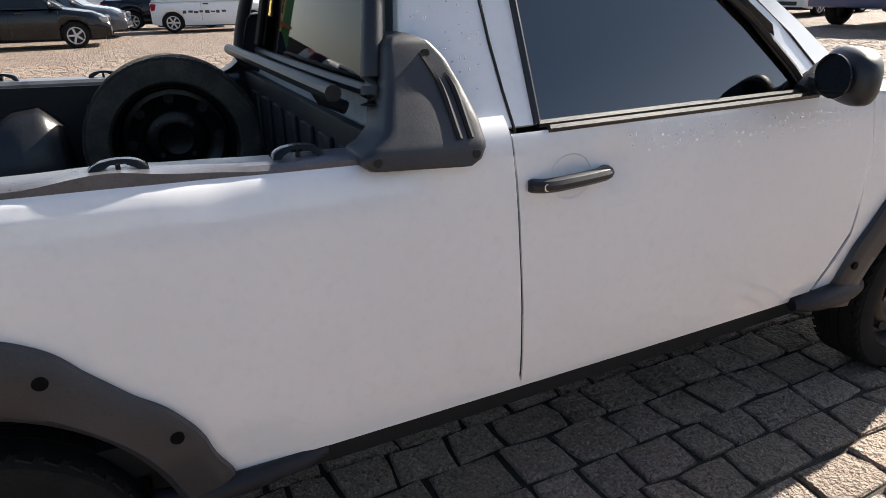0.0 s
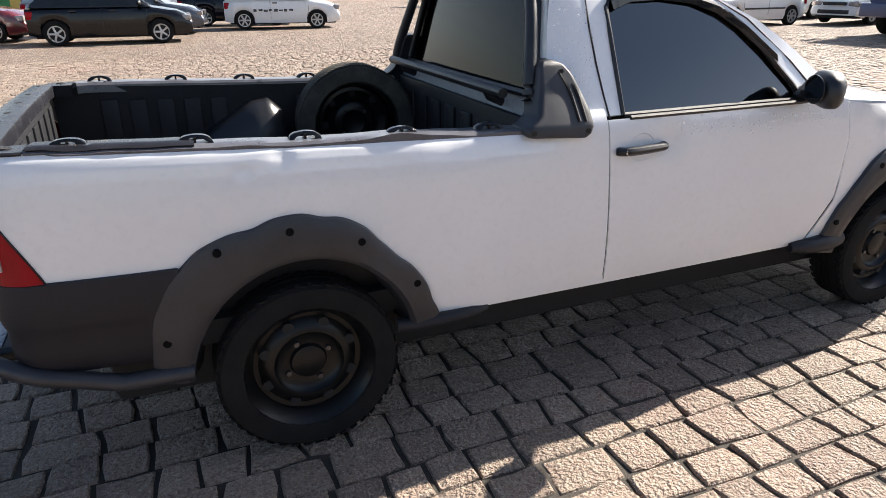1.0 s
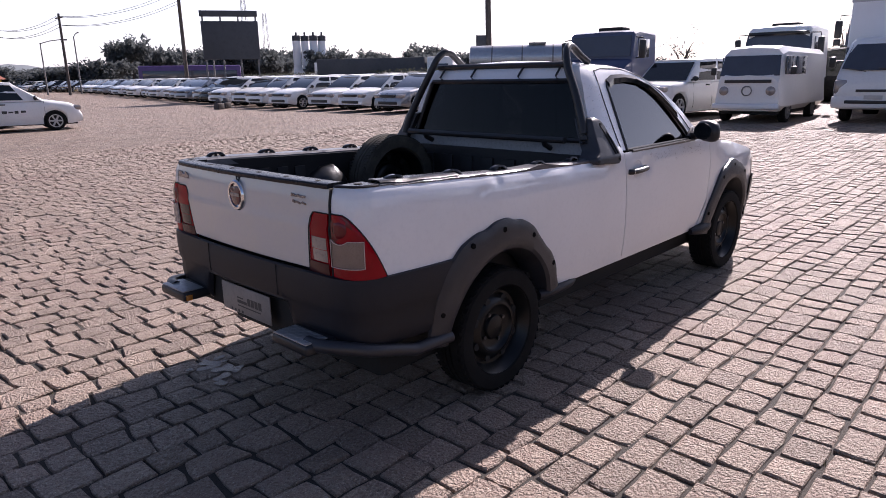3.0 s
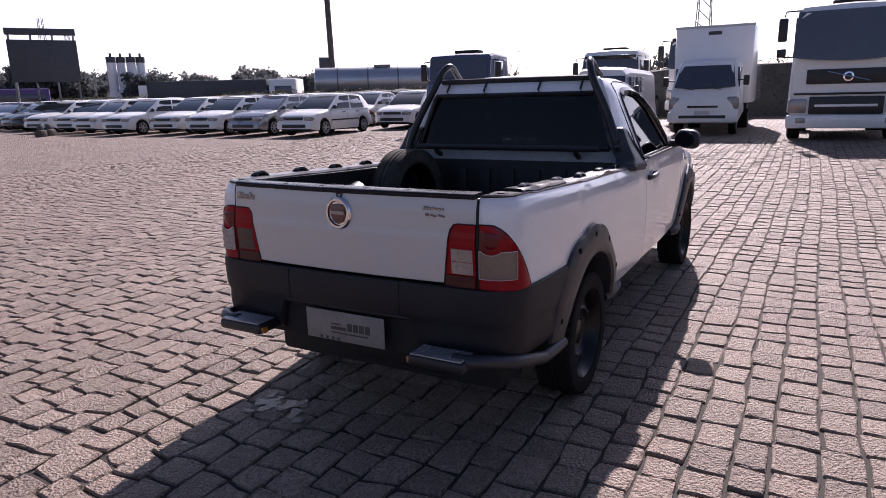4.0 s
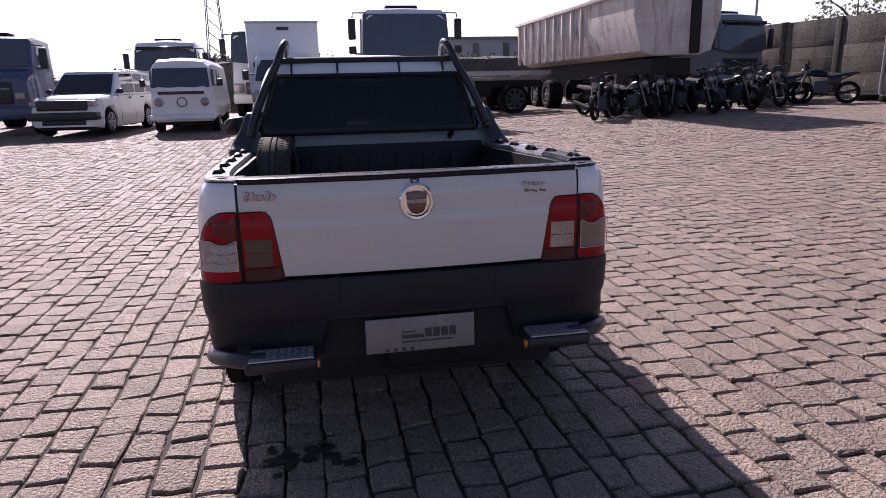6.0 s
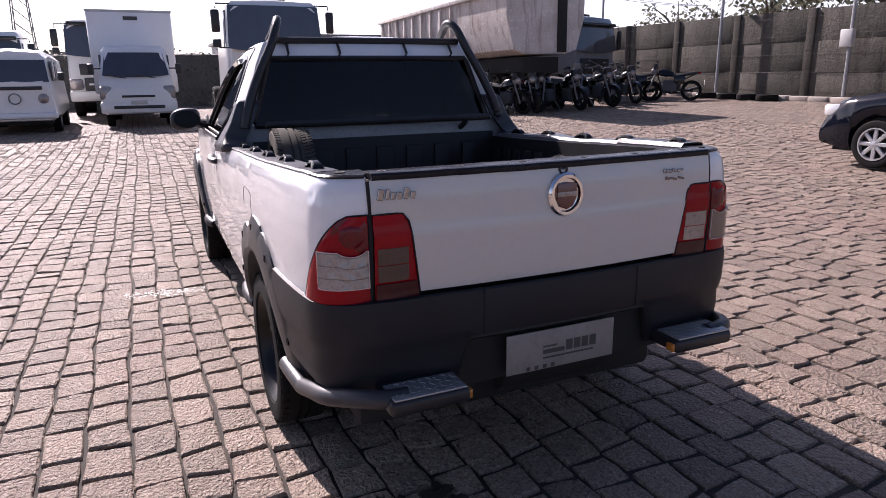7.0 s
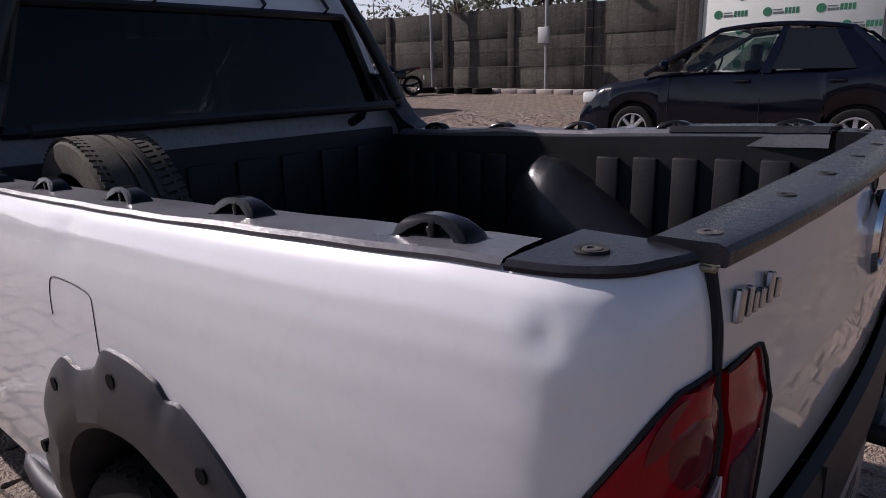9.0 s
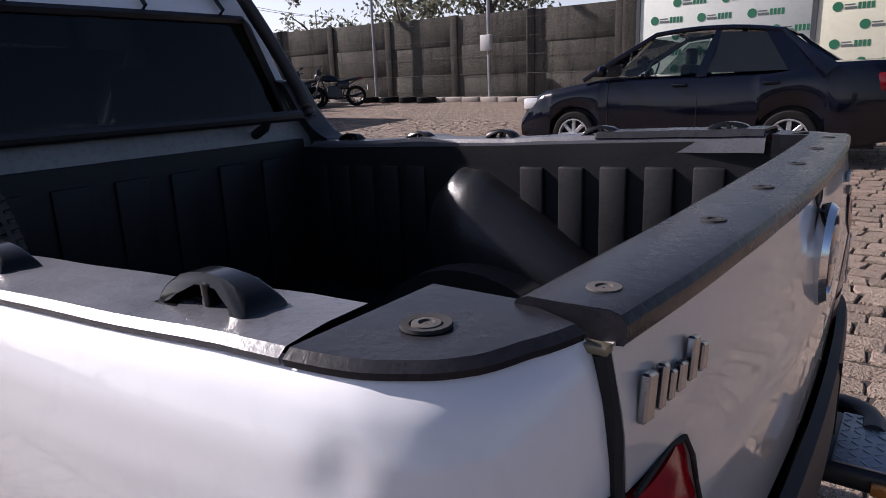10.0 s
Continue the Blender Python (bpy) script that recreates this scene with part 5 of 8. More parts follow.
def car(name, label, paint, spec, m, group="", rim=STEEL_SLV, open_cab=False):
    """A car from a few lengths: L, W, H, wb (wheelbase), fo (front overhang), belt, hood and deck heights, and the greenhouse's feet and roof ends (front to rear)."""
    L, W, wb, r = spec["L"], spec["W"], spec["wb"], spec.get("r", 0.29)
    ob = thing(name, label, "car" if spec.get("kind", "car") == "car" else spec["kind"], m, group)
    hw = W / 2
    xf, xr = L / 2, -L / 2
    ax_f, ax_r = xf - spec["fo"], xf - spec["fo"] - wb
    belt, roof = spec["belt"], spec["H"]
    top_x, top_z = zip(*spec["top"])
    # lower body, with wheel arches cut into its sides
    xs = sorted(set(span(xr, xf, 34) + [ax_f + r * 1.16 * c for c in (-1, -0.98, -0.9, -0.75, -0.55, -0.3, 0, 0.3, 0.55, 0.75, 0.9, 0.98, 1)] + [ax_r + r * 1.16 * c for c in (-1, -0.98, -0.9, -0.75, -0.55, -0.3, 0, 0.3, 0.55, 0.75, 0.9, 0.98, 1)]))

    def low(x):
        z = 0.20 + 0.06 * max(0, (abs(x) - L * 0.42) / (L * 0.08))
        for a in (ax_f, ax_r):
            u = (x - a) / (r * 1.16)
            if abs(u) < 1:
                z = max(z, r + r * 1.14 * math.sqrt(1 - u * u))
        return z

    def half(x):
        t = abs(x) / (L / 2)
        return hw * (1 - 0.02 * t - 0.22 * max(0, t - 0.82) ** 1.3 / 0.18 ** 0.5 * 1.6)

    bm = bmesh.new()
    rings = []
    for x in xs:
        zt = lerp(x, top_x, top_z)
        zl, w = low(x), half(x)
        sh = max(zt - 0.05, zl + 0.02)
        mid = zl + (sh - zl) * 0.55
        prof = [(0.93 * w, zl), (0.985 * w, zl + (sh - zl) * 0.2), (w, mid), (0.985 * w, zl + (sh - zl) * 0.85), (0.955 * w, sh), (0.90 * w, zt - 0.01), (0.6 * w, zt + 0.012), (0, zt + 0.018)]
        full = [(y, z) for y, z in prof] + [(-y, z) for y, z in prof[-2::-1]]
        rings.append([(x, y, z) for y, z in full])
    ring_faces(bm, rings, False)
    for rr in (rings[0], rings[-1]):
        put(bm, rr, [tuple(range(len(rr)))])
    bmesh.ops.remove_doubles(bm, verts=bm.verts, dist=1e-4)
    body = part("body", bm, paint, ob)
    bm = bmesh.new()
    box(bm, xr + 0.15, xf - 0.15, -hw * 0.78, hw * 0.78, 0.17, belt * 0.75)
    for a in (ax_f, ax_r):
        box(bm, a - r * 1.25, a + r * 1.25, -hw * 0.86, hw * 0.86, r * 0.9, r * 2.25)
    part("underside", bm, DARK, ob)
    # greenhouse
    gx0, gx1, rx0, rx1 = spec["cab"]      # feet front, rear; roof front, rear
    wb_, wr_ = half(0) * 0.955, half(0) * 0.955 - spec.get("tumble", 0.13)

    arc = spec.get("arc", 0.075)

    def gpt(fx, k, side):
        """fx 0 front .. 1 rear, k 0 belt .. 1 roof."""
        kk = k
        a, b = gx0 + (rx0 - gx0) * kk, gx1 + (rx1 - gx1) * kk
        return (a + (b - a) * fx, side * (wb_ + (wr_ - wb_) * kk ** 1.3), belt - 0.03 + (roof - 0.02 - belt + 0.03 - arc * abs(fx - 0.42) ** 2 / 0.34) * kk)

    if open_cab:
        for side in (1, -1):
            bm = bmesh.new()
            tube(bm, [gpt(0, k, side * 0.985) for k in span(0, 1, 5)], 0.03, 6)
            tube(bm, [gpt(1, k, side * 0.985) for k in span(0, 1, 5)], [0.10, 0.09, 0.07, 0.05, 0.035, 0.03], 6)
            tube(bm, [gpt(f, 0.985, side * 0.985) for f in span(0, 1, 8)], 0.03, 6)
            for f0, f1 in spec["pillars"]:
                sheet(bm, lambda f, k: gpt(f, k, side), [f0, f1], [0.0, 0.5, 1.0], 0.02)
            part("pillar_frame", bm, paint, ob)
        for y in (0.35, -0.35):
            bm = bmesh.new()
            box(bm, -0.05, 0.07, y - 0.23, y + 0.23, 0.45, belt + 0.12, 0.04)
            seat = part("front_seat", bm, SEAT, ob)
            bm = bmesh.new()
            box(bm, -0.04, 0.05, y - 0.12, y + 0.12, belt + 0.115, belt + 0.30, 0.03)
            part("headrest", bm, SEAT, seat)
        bm = bmesh.new()
        box(bm, -0.95, -0.75, -0.6, 0.6, 0.45, belt + 0.10, 0.05)
        part("rear_seat", bm, SEAT, ob)
        bm = bmesh.new()
        box(bm, 0.55, 1.0, -0.62, 0.62, 0.6, belt - 0.02, 0.04)
        lathe(bm, [(0.175, -0.012), (0.187, 0), (0.175, 0.012), (0.163, 0), (0.175, -0.012)], Matrix.Translation((0.48, 0.36, belt + 0.03)) @ Matrix.Rotation(math.pi / 2, 4, "Z") @ Matrix.Rotation(-0.45, 4, "X"), 24)
        part("dashboard", bm, BLACK_PL, ob)
    else:
        bm = bmesh.new()
        rings = []
        for k in (0, 0.5, 0.9, 1.0):
            kk = k
            pts = [gpt(f, kk, 1) for f in (0, 0.03, 0.25, 0.5, 0.75, 0.97, 1)] + [gpt(f, kk, -1) for f in (1, 0.97, 0.75, 0.5, 0.25, 0.03, 0)]
            if k == 1.0:
                pts = [(p[0], p[1] * 0.94, p[2] + 0.015) for p in pts]
            pts[0] = (pts[0][0] - 0.02, pts[0][1] * 0.96, pts[0][2]); pts[-1] = (pts[-1][0] - 0.02, pts[-1][1] * 0.96, pts[-1][2])
            pts[6] = (pts[6][0] + 0.02, pts[6][1] * 0.96, pts[6][2]); pts[7] = (pts[7][0] + 0.02, pts[7][1] * 0.96, pts[7][2])
            rings.append(pts)
        ring_faces(bm, rings, True)
        part("cabin", bm, paint, ob)
    bm = bmesh.new()
    sheet(bm, lambda f, u: (gpt(f, 1, 1)[0], u * wr_ * 0.97, gpt(f, 1, 1)[2] + 0.004 + 0.028 * (1 - u * u)), span(0, 1, 8), span(-1, 1, 8), 0.015)
    part("roof", bm, paint, ob)
    gm = GLASS_CLEAR if open_cab else spec.get("glass", GLASS_DARK)
    o = 0.0 if open_cab else 0.006
    for side in (1, -1):
        for wi, (f0, f1, g0, g1) in enumerate(spec["win"]):
            bm = bmesh.new()
            q = [gpt(f0, 0.08, side), gpt(f1, 0.08, side), gpt(g1, 0.90, side), gpt(g0, 0.90, side)]
            put(bm, [(x, y + side * o, z) for x, y, z in q] + [(x, y + side * (o - 0.005), z) for x, y, z in q], [(0, 1, 2, 3), (7, 6, 5, 4), (0, 4, 5, 1), (1, 5, 6, 2), (2, 6, 7, 3), (3, 7, 4, 0)])
            part("side_window", bm, GLASS_DARK if wi and open_cab else gm, ob)
    for fx, nm, sgn in ((0, "windscreen", 1), (1, "rear_window", -1)):
        if nm == "rear_window" and spec.get("no_rear"):
            continue
        bm = bmesh.new()
        q = []
        for k, w in ((0.08, 0.92), (0.92, 0.90)):
            for side in (1, -1):
                x, y, z = gpt(fx, k, side)
                q.append((x + sgn * (0.010 + (0 if open_cab else 0.004)), y * w, z))
        vs = [q[0], q[1], q[3], q[2]]
        put(bm, vs + [(x - sgn * 0.005, y, z) for x, y, z in vs], [(0, 1, 2, 3), (7, 6, 5, 4), (0, 4, 5, 1), (1, 5, 6, 2), (2, 6, 7, 3), (3, 7, 4, 0)])
        part(nm, bm, gm, ob)
    # wheels, lamps, trim
    for a in (ax_f, ax_r):
        for side in (1, -1):
            alloy(ob, pose(a, side * (hw - 0.10), r), side < 0, r, 0.18, rim, spec.get("spokes", 6))
    zf = lerp(xf - 0.25, top_x, top_z)
    for side in (1, -1):
        bm = bmesh.new()
        back = 0.03 if open_cab else 0.0
        box(bm, xf - 0.24 - back, xf - 0.015 - back, side * half(xf) * 0.60, side * half(xf - 0.1) * 1.005, zf - 0.20 + back * 0.4, zf - 0.055 + back * 0.5, 0.03)
        part("headlamp", bm, HEAD_LENS if open_cab else CLEAR_LENS, ob, "clear headlamp")
        bm = bmesh.new()
        zr = min(lerp(xr + 0.1, top_x, top_z), belt + 0.02)
        box(bm, xr + 0.01, xr + 0.20, side * half(xr) * 0.72, side * half(xr + 0.1) * 1.005, zr - 0.26, zr - 0.06, 0.03)
        part("tail_lamp", bm, RED_DARK if open_cab else RED_LENS, ob, "red tail lamp")
        bm = bmesh.new()
        bmesh.ops.create_uvsphere(bm, u_segments=10, v_segments=6, radius=1)
        for v in bm.verts:
            v.co = (gx0 - 0.28 + 0.06 * v.co.x, side * (hw + 0.05 + 0.10 * v.co.y), belt + 0.07 + 0.07 * v.co.z)
        box(bm, gx0 - 0.26, gx0 - 0.20, side * (hw - 0.08), side * (hw + 0.02), belt + 0.01, belt + 0.05)
        part("door_mirror", bm, spec.get("mirror", BLACK_PL), ob)
        for hx in spec.get("handles", (0.0,)):
            bm = bmesh.new()
            box(bm, hx - 0.08, hx + 0.08, side * (half(0) * 0.985), side * (half(0) + 0.03), belt - 0.13, belt - 0.095, 0.008)
            part("door_handle", bm, spec.get("handle_mat", BLACK_PL), ob)
        for sx in spec.get("seams", ()):
            bm = bmesh.new()
            tube(bm, [(sx, side * (half(0) * c + 0.0015), z) for z, c in ((0.28, 0.95), (0.36, 0.985), (0.55, 1.0), (0.72, 0.985), (belt - 0.03, 0.955))], 0.004, 4)
            part("door_seam", bm, DARK, ob)
    bm = bmesh.new()
    box(bm, xf - 0.10, xf + 0.01, -hw * 0.45, hw * 0.45, zf - 0.17, zf - 0.07, 0.01)
    box(bm, xf - 0.12, xf + 0.012, -hw * 0.62, hw * 0.62, 0.30, 0.42, 0.02)
    part("grille", bm, BLACK_PL, ob)
    if "strip" in spec:
        for side in (1, -1):
            bm = bmesh.new()
            box(bm, ax_r + r * 1.3, ax_f - r * 1.3, side * hw * 0.985, side * (hw + 0.012), 0.50, 0.55, 0.005)
            part("rubbing_strip", bm, BLACK_PL, ob)
    if "print" in spec:
        for side in (1, -1):
            for x0, x1, z0, z1 in spec["print"]:
                bm = bmesh.new()
                box(bm, x0, x1, side * (half(0) * 0.99), side * (half(0) + 0.004), z0, z1)
                part("door_print", bm, INK, ob, "dark print bar")
    return ob


HATCH = dict(L=3.9, W=1.64, wb=2.46, fo=0.78, H=1.45, belt=0.90, r=0.285, top=[(-1.95, 0.86), (-1.7, 0.90), (0.7, 0.91), (0.95, 0.90), (1.55, 0.80), (1.86, 0.66), (1.95, 0.50)],
             cab=(0.95, -1.90, 0.12, -1.45), win=[(0.16, 0.47, 0.07, 0.40), (0.50, 0.82, 0.44, 0.83)], handles=(0.05, -0.85), seams=(0.85, -0.20), strip=1)
SEDAN = dict(HATCH, L=4.15, wb=2.45, top=[(-2.07, 0.90), (-1.98, 0.97), (-1.25, 0.97), (-0.9, 0.93), (0.75, 0.90), (1.0, 0.88), (1.75, 0.76), (2.0, 0.62), (2.07, 0.50)], cab=(0.98, -1.50, 0.15, -1.0),
             win=[(0.18, 0.51, 0.08, 0.47), (0.54, 0.85, 0.50, 0.86)])
TWO_DOOR = dict(HATCH, L=3.78, wb=2.38, H=1.50, r=0.29, belt=0.94, top=[(-1.89, 0.88), (-1.7, 0.93), (0.75, 0.93), (1.0, 0.92), (1.62, 0.82), (1.84, 0.66), (1.89, 0.5)], cab=(0.92, -1.86, 0.10, -1.62),
           win=[(0.20, 0.52, 0.08, 0.48), (0.56, 0.88, 0.52, 0.90)], tumble=0.11, print=[(-0.95 + 0.165 * k, -0.95 + 0.165 * k + (0.13 if k % 3 else 0.10), 0.555 + 0.02 * (k % 2), 0.64 - 0.02 * ((k + 1) % 3 == 0)) for k in range(8)], handles=(-0.25,), seams=(0.85, -0.40))
BLK = dict(HATCH, L=3.84, wb=2.44, H=1.50, belt=0.93, cab=(0.98, -1.85, 0.12, -1.25), spokes=5, glass=GLASS_DARK)
del TWO_DOOR["strip"], BLK["strip"]
S_SPEC = dict(SEDAN, H=1.50, belt=0.975, top=[(-2.07, 0.96), (-1.98, 1.06), (-1.25, 1.05), (-0.9, 0.99), (0.75, 0.965), (1.0, 0.95), (1.75, 0.83), (2.0, 0.68), (2.07, 0.52)], r=0.285, spokes=8, cab=(1.18, -1.50, 0.32, -1.0), pillars=[(0.50, 0.545), (0.86, 1.0)], dark_rear=1, win=[(0.14, 0.50, 0.06, 0.49), (0.545, 0.86, 0.545, 0.86)], handles=(0.0, -0.95), handle_mat=NAVY_CAR, mirror=NAVY_CAR)
del S_SPEC["strip"]

# the navy saloon beside the wall
car("saloon_car", "dark navy four-door saloon parked side-on with silver wheel covers", NAVY_CAR, S_SPEC, pose(2.28, -7.72, ground_z(2.4, -7.5), 1.2, 0.0, 1.0), open_cab=True)

# cars on the far left
two_door = car("hatchback_car", "white two-door hatchback with dark lettering bars on its flank", WHITE_OLD, TWO_DOOR, on_ground(4.72, 21.9, -10), "", STEEL_SLV)
broken = car("hatchback_car", "black hatchback with a torn front bumper and silver alloy wheels", BLACK_CAR, BLK, on_ground(-0.42, 17.75, -2), "", STEEL_SLV)
bm = bmesh.new()
box(bm, 1.80, 1.97, 0.30, -0.75, 0.20, 0.42, 0.05, Matrix.Rotation(0.25, 4, "Y") @ Matrix.Translation((0.03, 0, 0.05)))
part("torn_bumper", bm, KERB_MAT, broken, "torn pale bumper end")
car("saloon_car", "dark navy saloon parked behind the white hatchback", NAVY_CAR, SEDAN, on_ground(3.55, 24.4, -8))
car("hatchback_car", "dark grey hatchback parked behind the black hatchback", mat("grey_blue_paint", (0.05, 0.06, 0.08), rough=0.25, coat=0.9, var=0.08), HATCH, on_ground(0.15, 21.0, -9))
car("hatchback_car", "silver estate car parked in the second row", SILVER_CAR, dict(HATCH, H=1.52, L=4.2, top=[(x * 1.08, z + 0.02) for x, z in HATCH["top"]], cab=(1.2, -2.05, 0.35, -1.8)), on_ground(-1.2, 24.0, -9))
car("hatchback_car", "dark red hatchback near the yard building", RED_CAR, HATCH, on_ground(-4.4, 19.6, -9))
car("hatchback_car", "white hatchback with its nose to the yard building", WHITE_OLD, HATCH, on_ground(-5.2, 17.6, -9))
car("hatchback_car", "white hatchback in front of the minibus", WHITE_OLD, HATCH, on_ground(1.0, 31.0, -9))

# rows of used cars
row_group = "row of used cars"
white_hatch = car("hatchback_car", "white hatchback in the row of used cars", WHITE_OLD, HATCH, on_ground(17.7, 14.2, 183), row_group, STEEL_SLV)
silver_hatch = car("hatchback_car", "silver hatchback in the row of used cars", SILVER_CAR, dict(HATCH, glass=GLASS_GREY), on_ground(17.75, 16.6, 182), row_group)
white_sedan = car("saloon_car", "white saloon in the row of used cars", WHITE_OLD, SEDAN, on_ground(22.0, 13.0, 186), row_group)
dark_hatch = car("hatchback_car", "dark hatchback in the row of used cars", BLACK_CAR, HATCH, on_ground(19.3, 33.6, 183), row_group)
kinds = [white_hatch, silver_hatch, white_hatch, white_sedan, white_hatch, silver_hatch, white_hatch]
for k in range(18):
    y = 18.9 + 2.35 * k
    if k == 6:
        continue
    x = 17.8 + max(0, y - 27) * 0.21
    copy_thing(kinds[(k * 3 + k // 4) % 7], on_ground(x + 0.3 * math.sin(k * 2.1), y, 182 + 3 * math.sin(k * 1.7)))
for k in range(27):
    y = 61.4 + 2.75 * k
    x = 24.6 + min(y - 59, 27) * 0.2
    copy_thing([white_hatch, dark_hatch, white_sedan, silver_hatch, white_hatch, dark_hatch, silver_hatch][(k * 3 + k // 3) % 7], on_ground(x + 0.3 * math.sin(k * 2.3), y, 182 + 3 * math.sin(k * 1.9)))
for k in range(10):
    y = 16.0 + 3.6 * k
    copy_thing([white_sedan, white_hatch, dark_hatch, silver_hatch][k % 4], on_ground(23.2 + max(0, y - 27) * 0.2, y, 184))


# ---- lorries and vans ----
def slab(parent, name, material, x0, x1, y0, y1, z0, z1, bev=0.02, label="", m=None):
    bm = bmesh.new()
    box(bm, x0, x1, y0, y1, z0, z1, bev, m)
    return part(name, bm, material, parent, label)


def shell(parent, name, material, stations, label="", n=None):
    """A closed body from stations (x, half width low, half width high, z low, z high, corner)."""
    bm = bmesh.new()
    rings = []
    for x, wl, wh, zl, zh, c in stations:
        half = [(0, zl), (wl - c, zl), (wl, zl + c), (wl + (wh - wl) * 0.5, (zl + zh) / 2), (wh, zh - c), (wh - c, zh), (0, zh + c * 0.3)]
        rings.append([(x, y, z) for y, z in half] + [(x, -y, z) for y, z in half[-2:0:-1]])
    ring_faces(bm, rings, True, True)
    return part(name, bm, material, parent, label)


def truck_wheels(ob, xs, y, r, w, dual=False, rim=GREY_METAL):
    for x in xs:
        for side in (1, -1):
            alloy(ob, pose(x, side * y, r), side < 0, r, w, rim, 8)


def cab_over(name, label, paint, m, W=2.45, H=3.15, L=2.2, glass_z=(1.95, 2.85), lower=0.5):
    """A cab-over tractor, nose towards +x at x = 0."""
    ob = thing(name, label, "truck", m)
    hw = W / 2
    shell(ob, "cab", paint, [(-L, hw - 0.03, hw - 0.10, 0.9, H - 0.05, 0.08), (-0.45, hw, hw - 0.06, 0.75, H, 0.10), (-0.12, hw, hw - 0.10, 0.6, H - 0.06, 0.10), (0.0, hw - 0.05, hw - 0.16, 0.62, H - 0.20, 0.10)])
    a, b = glass_z
    bm = bmesh.new()
    sheet(bm, lambda u, v: (0.105 + 0.05 * (1 - u * u) - 0.13 * v, u * (hw - 0.03 - 0.06 * v), a - 0.10 * (1 - u * u) * (1 - v) + (b - a) * v), span(-1, 1, 10), span(0, 1, 5), 0.02)
    part("windscreen", bm, GLASS_GREY, ob, "dark windscreen")
    if H < 3.1:
        slab(ob, "sun_visor", GLASS_DARK, -0.18, 0.14, -hw + 0.16, hw - 0.16, b - 0.02, b + 0.10, 0.03)
    slab(ob, "upper_grille", BLACK_PL, 0.0, 0.045, -hw * 0.70, hw * 0.70, a - 0.62, a - 0.28, 0.02)
    bm = bmesh.new()
    tube(bm, [(0.055, hw * 0.35, a - 0.56), (0.055, -hw * 0.35, a - 0.34)], 0.016, 6)
    part("grille_bar", bm, CHROME, ob)
    slab(ob, "bumper", paint, -0.25, 0.10, -hw, hw, lower, lower + 0.32, 0.05)
    slab(ob, "lower_grille", BLACK_PL, 0.0, 0.06, -hw * 0.62, hw * 0.62, lower + 0.33, lower + 0.74, 0.03)
    slab(ob, "grille_rib", paint, 0.03, 0.075, -hw * 0.52, hw * 0.52, lower + 0.50, lower + 0.56, 0.01)
    slab(ob, "roof_hatch", DARK, -1.2, -0.6, -0.45, 0.45, H, H + 0.12, 0.04)
    for side in (1, -1):
        bm = bmesh.new()
        box(bm, -0.10, 0.085, side * hw * 0.66, side * hw * 0.98, lower + 0.36, lower + 0.70, 0.04)
        part("headlamp", bm, CLEAR_LENS, ob, "clear headlamp")
        bm = bmesh.new()
        box(bm, -0.06, 0.06, side * (hw + 0.12), side * (hw + 0.32), b - 0.66, b - 0.12, 0.04)
        box(bm, -0.05, 0.05, side * (hw + 0.12), side * (hw + 0.32), a + 0.02, a + 0.22, 0.03)
        tube(bm, [(-0.05, side * (hw - 0.15), b + 0.03), (0.0, side * (hw + 0.18), b + 0.02), (0.0, side * (hw + 0.2), b - 0.1)], 0.02, 6)
        tube(bm, [(-0.05, side * (hw - 0.10), a + 0.02), (0.0, side * (hw + 0.18), a + 0.02)], 0.02, 6)
        part("mirror", bm, BLACK_PL, ob, "black side mirror")
        slab(ob, "side_window", GLASS_GREY, -1.05, -0.30, side * (hw - 0.085), side * (hw - 0.035), a + 0.05, b - 0.1, 0.02)
    truck_wheels(ob, (-0.9,), hw - 0.18, 0.50, 0.30)
    slab(ob, "chassis", DARK, -4.2, -0.3, -0.8, 0.8, 0.45, 0.95, 0.03)
    truck_wheels(ob, (-3.9,), hw - 0.25, 0.50, 0.5)
    return ob


tractor = cab_over("tractor_truck", "white cab-over tractor truck with a black grille", WHITE_OLD, on_ground(16.35, -2.25, 181), glass_z=(1.95, 2.99), lower=0.30)
slab(tractor, "grille_line", BLACK_PL, 0.0, 0.05, -1.1, 1.1, 1.08, 1.13, 0.01)
for side in (1, -1):
    slab(tractor, "fog_lamp", CLEAR_LENS, 0.02, 0.11, side * 0.80, side * 1.02, 0.42, 0.55, 0.02)
    slab(tractor, "corner_step", BLACK_PL, -0.75, -0.2, side * 1.12, side * 1.235, 0.62, 0.70, 0.02)
bm = bmesh.new()
lathe(bm, [(0.11, 0.0), (0.11, 0.03), (0.075, 0.035), (0.07, 0.0)], Matrix.Translation((0.03, 0, 1.49)) @ Matrix.Rotation(-math.pi / 2, 4, "Z"), 24)
part("badge_ring", bm, CHROME, tractor)
cab_over("tractor_truck", "grey cab-over truck parked behind the motorcycles", mat("grey_truck_paint", (0.19, 0.205, 0.23), rough=0.4, coat=0.3, var=0.1), on_ground(18.2, -13.6, 196), 2.3, 2.75, glass_z=(1.62, 2.42))
cab_over("tractor_truck", "white cab-over truck parked behind the old van", WHITE_OLD, on_ground(24.4, 5.5, 181), 2.3, 2.75, glass_z=(1.75, 2.45))
cab_over("tractor_truck", "white truck cab parked behind the box truck", WHITE_OLD, on_ground(23.0, 1.9, 180), 2.4, 3.05)


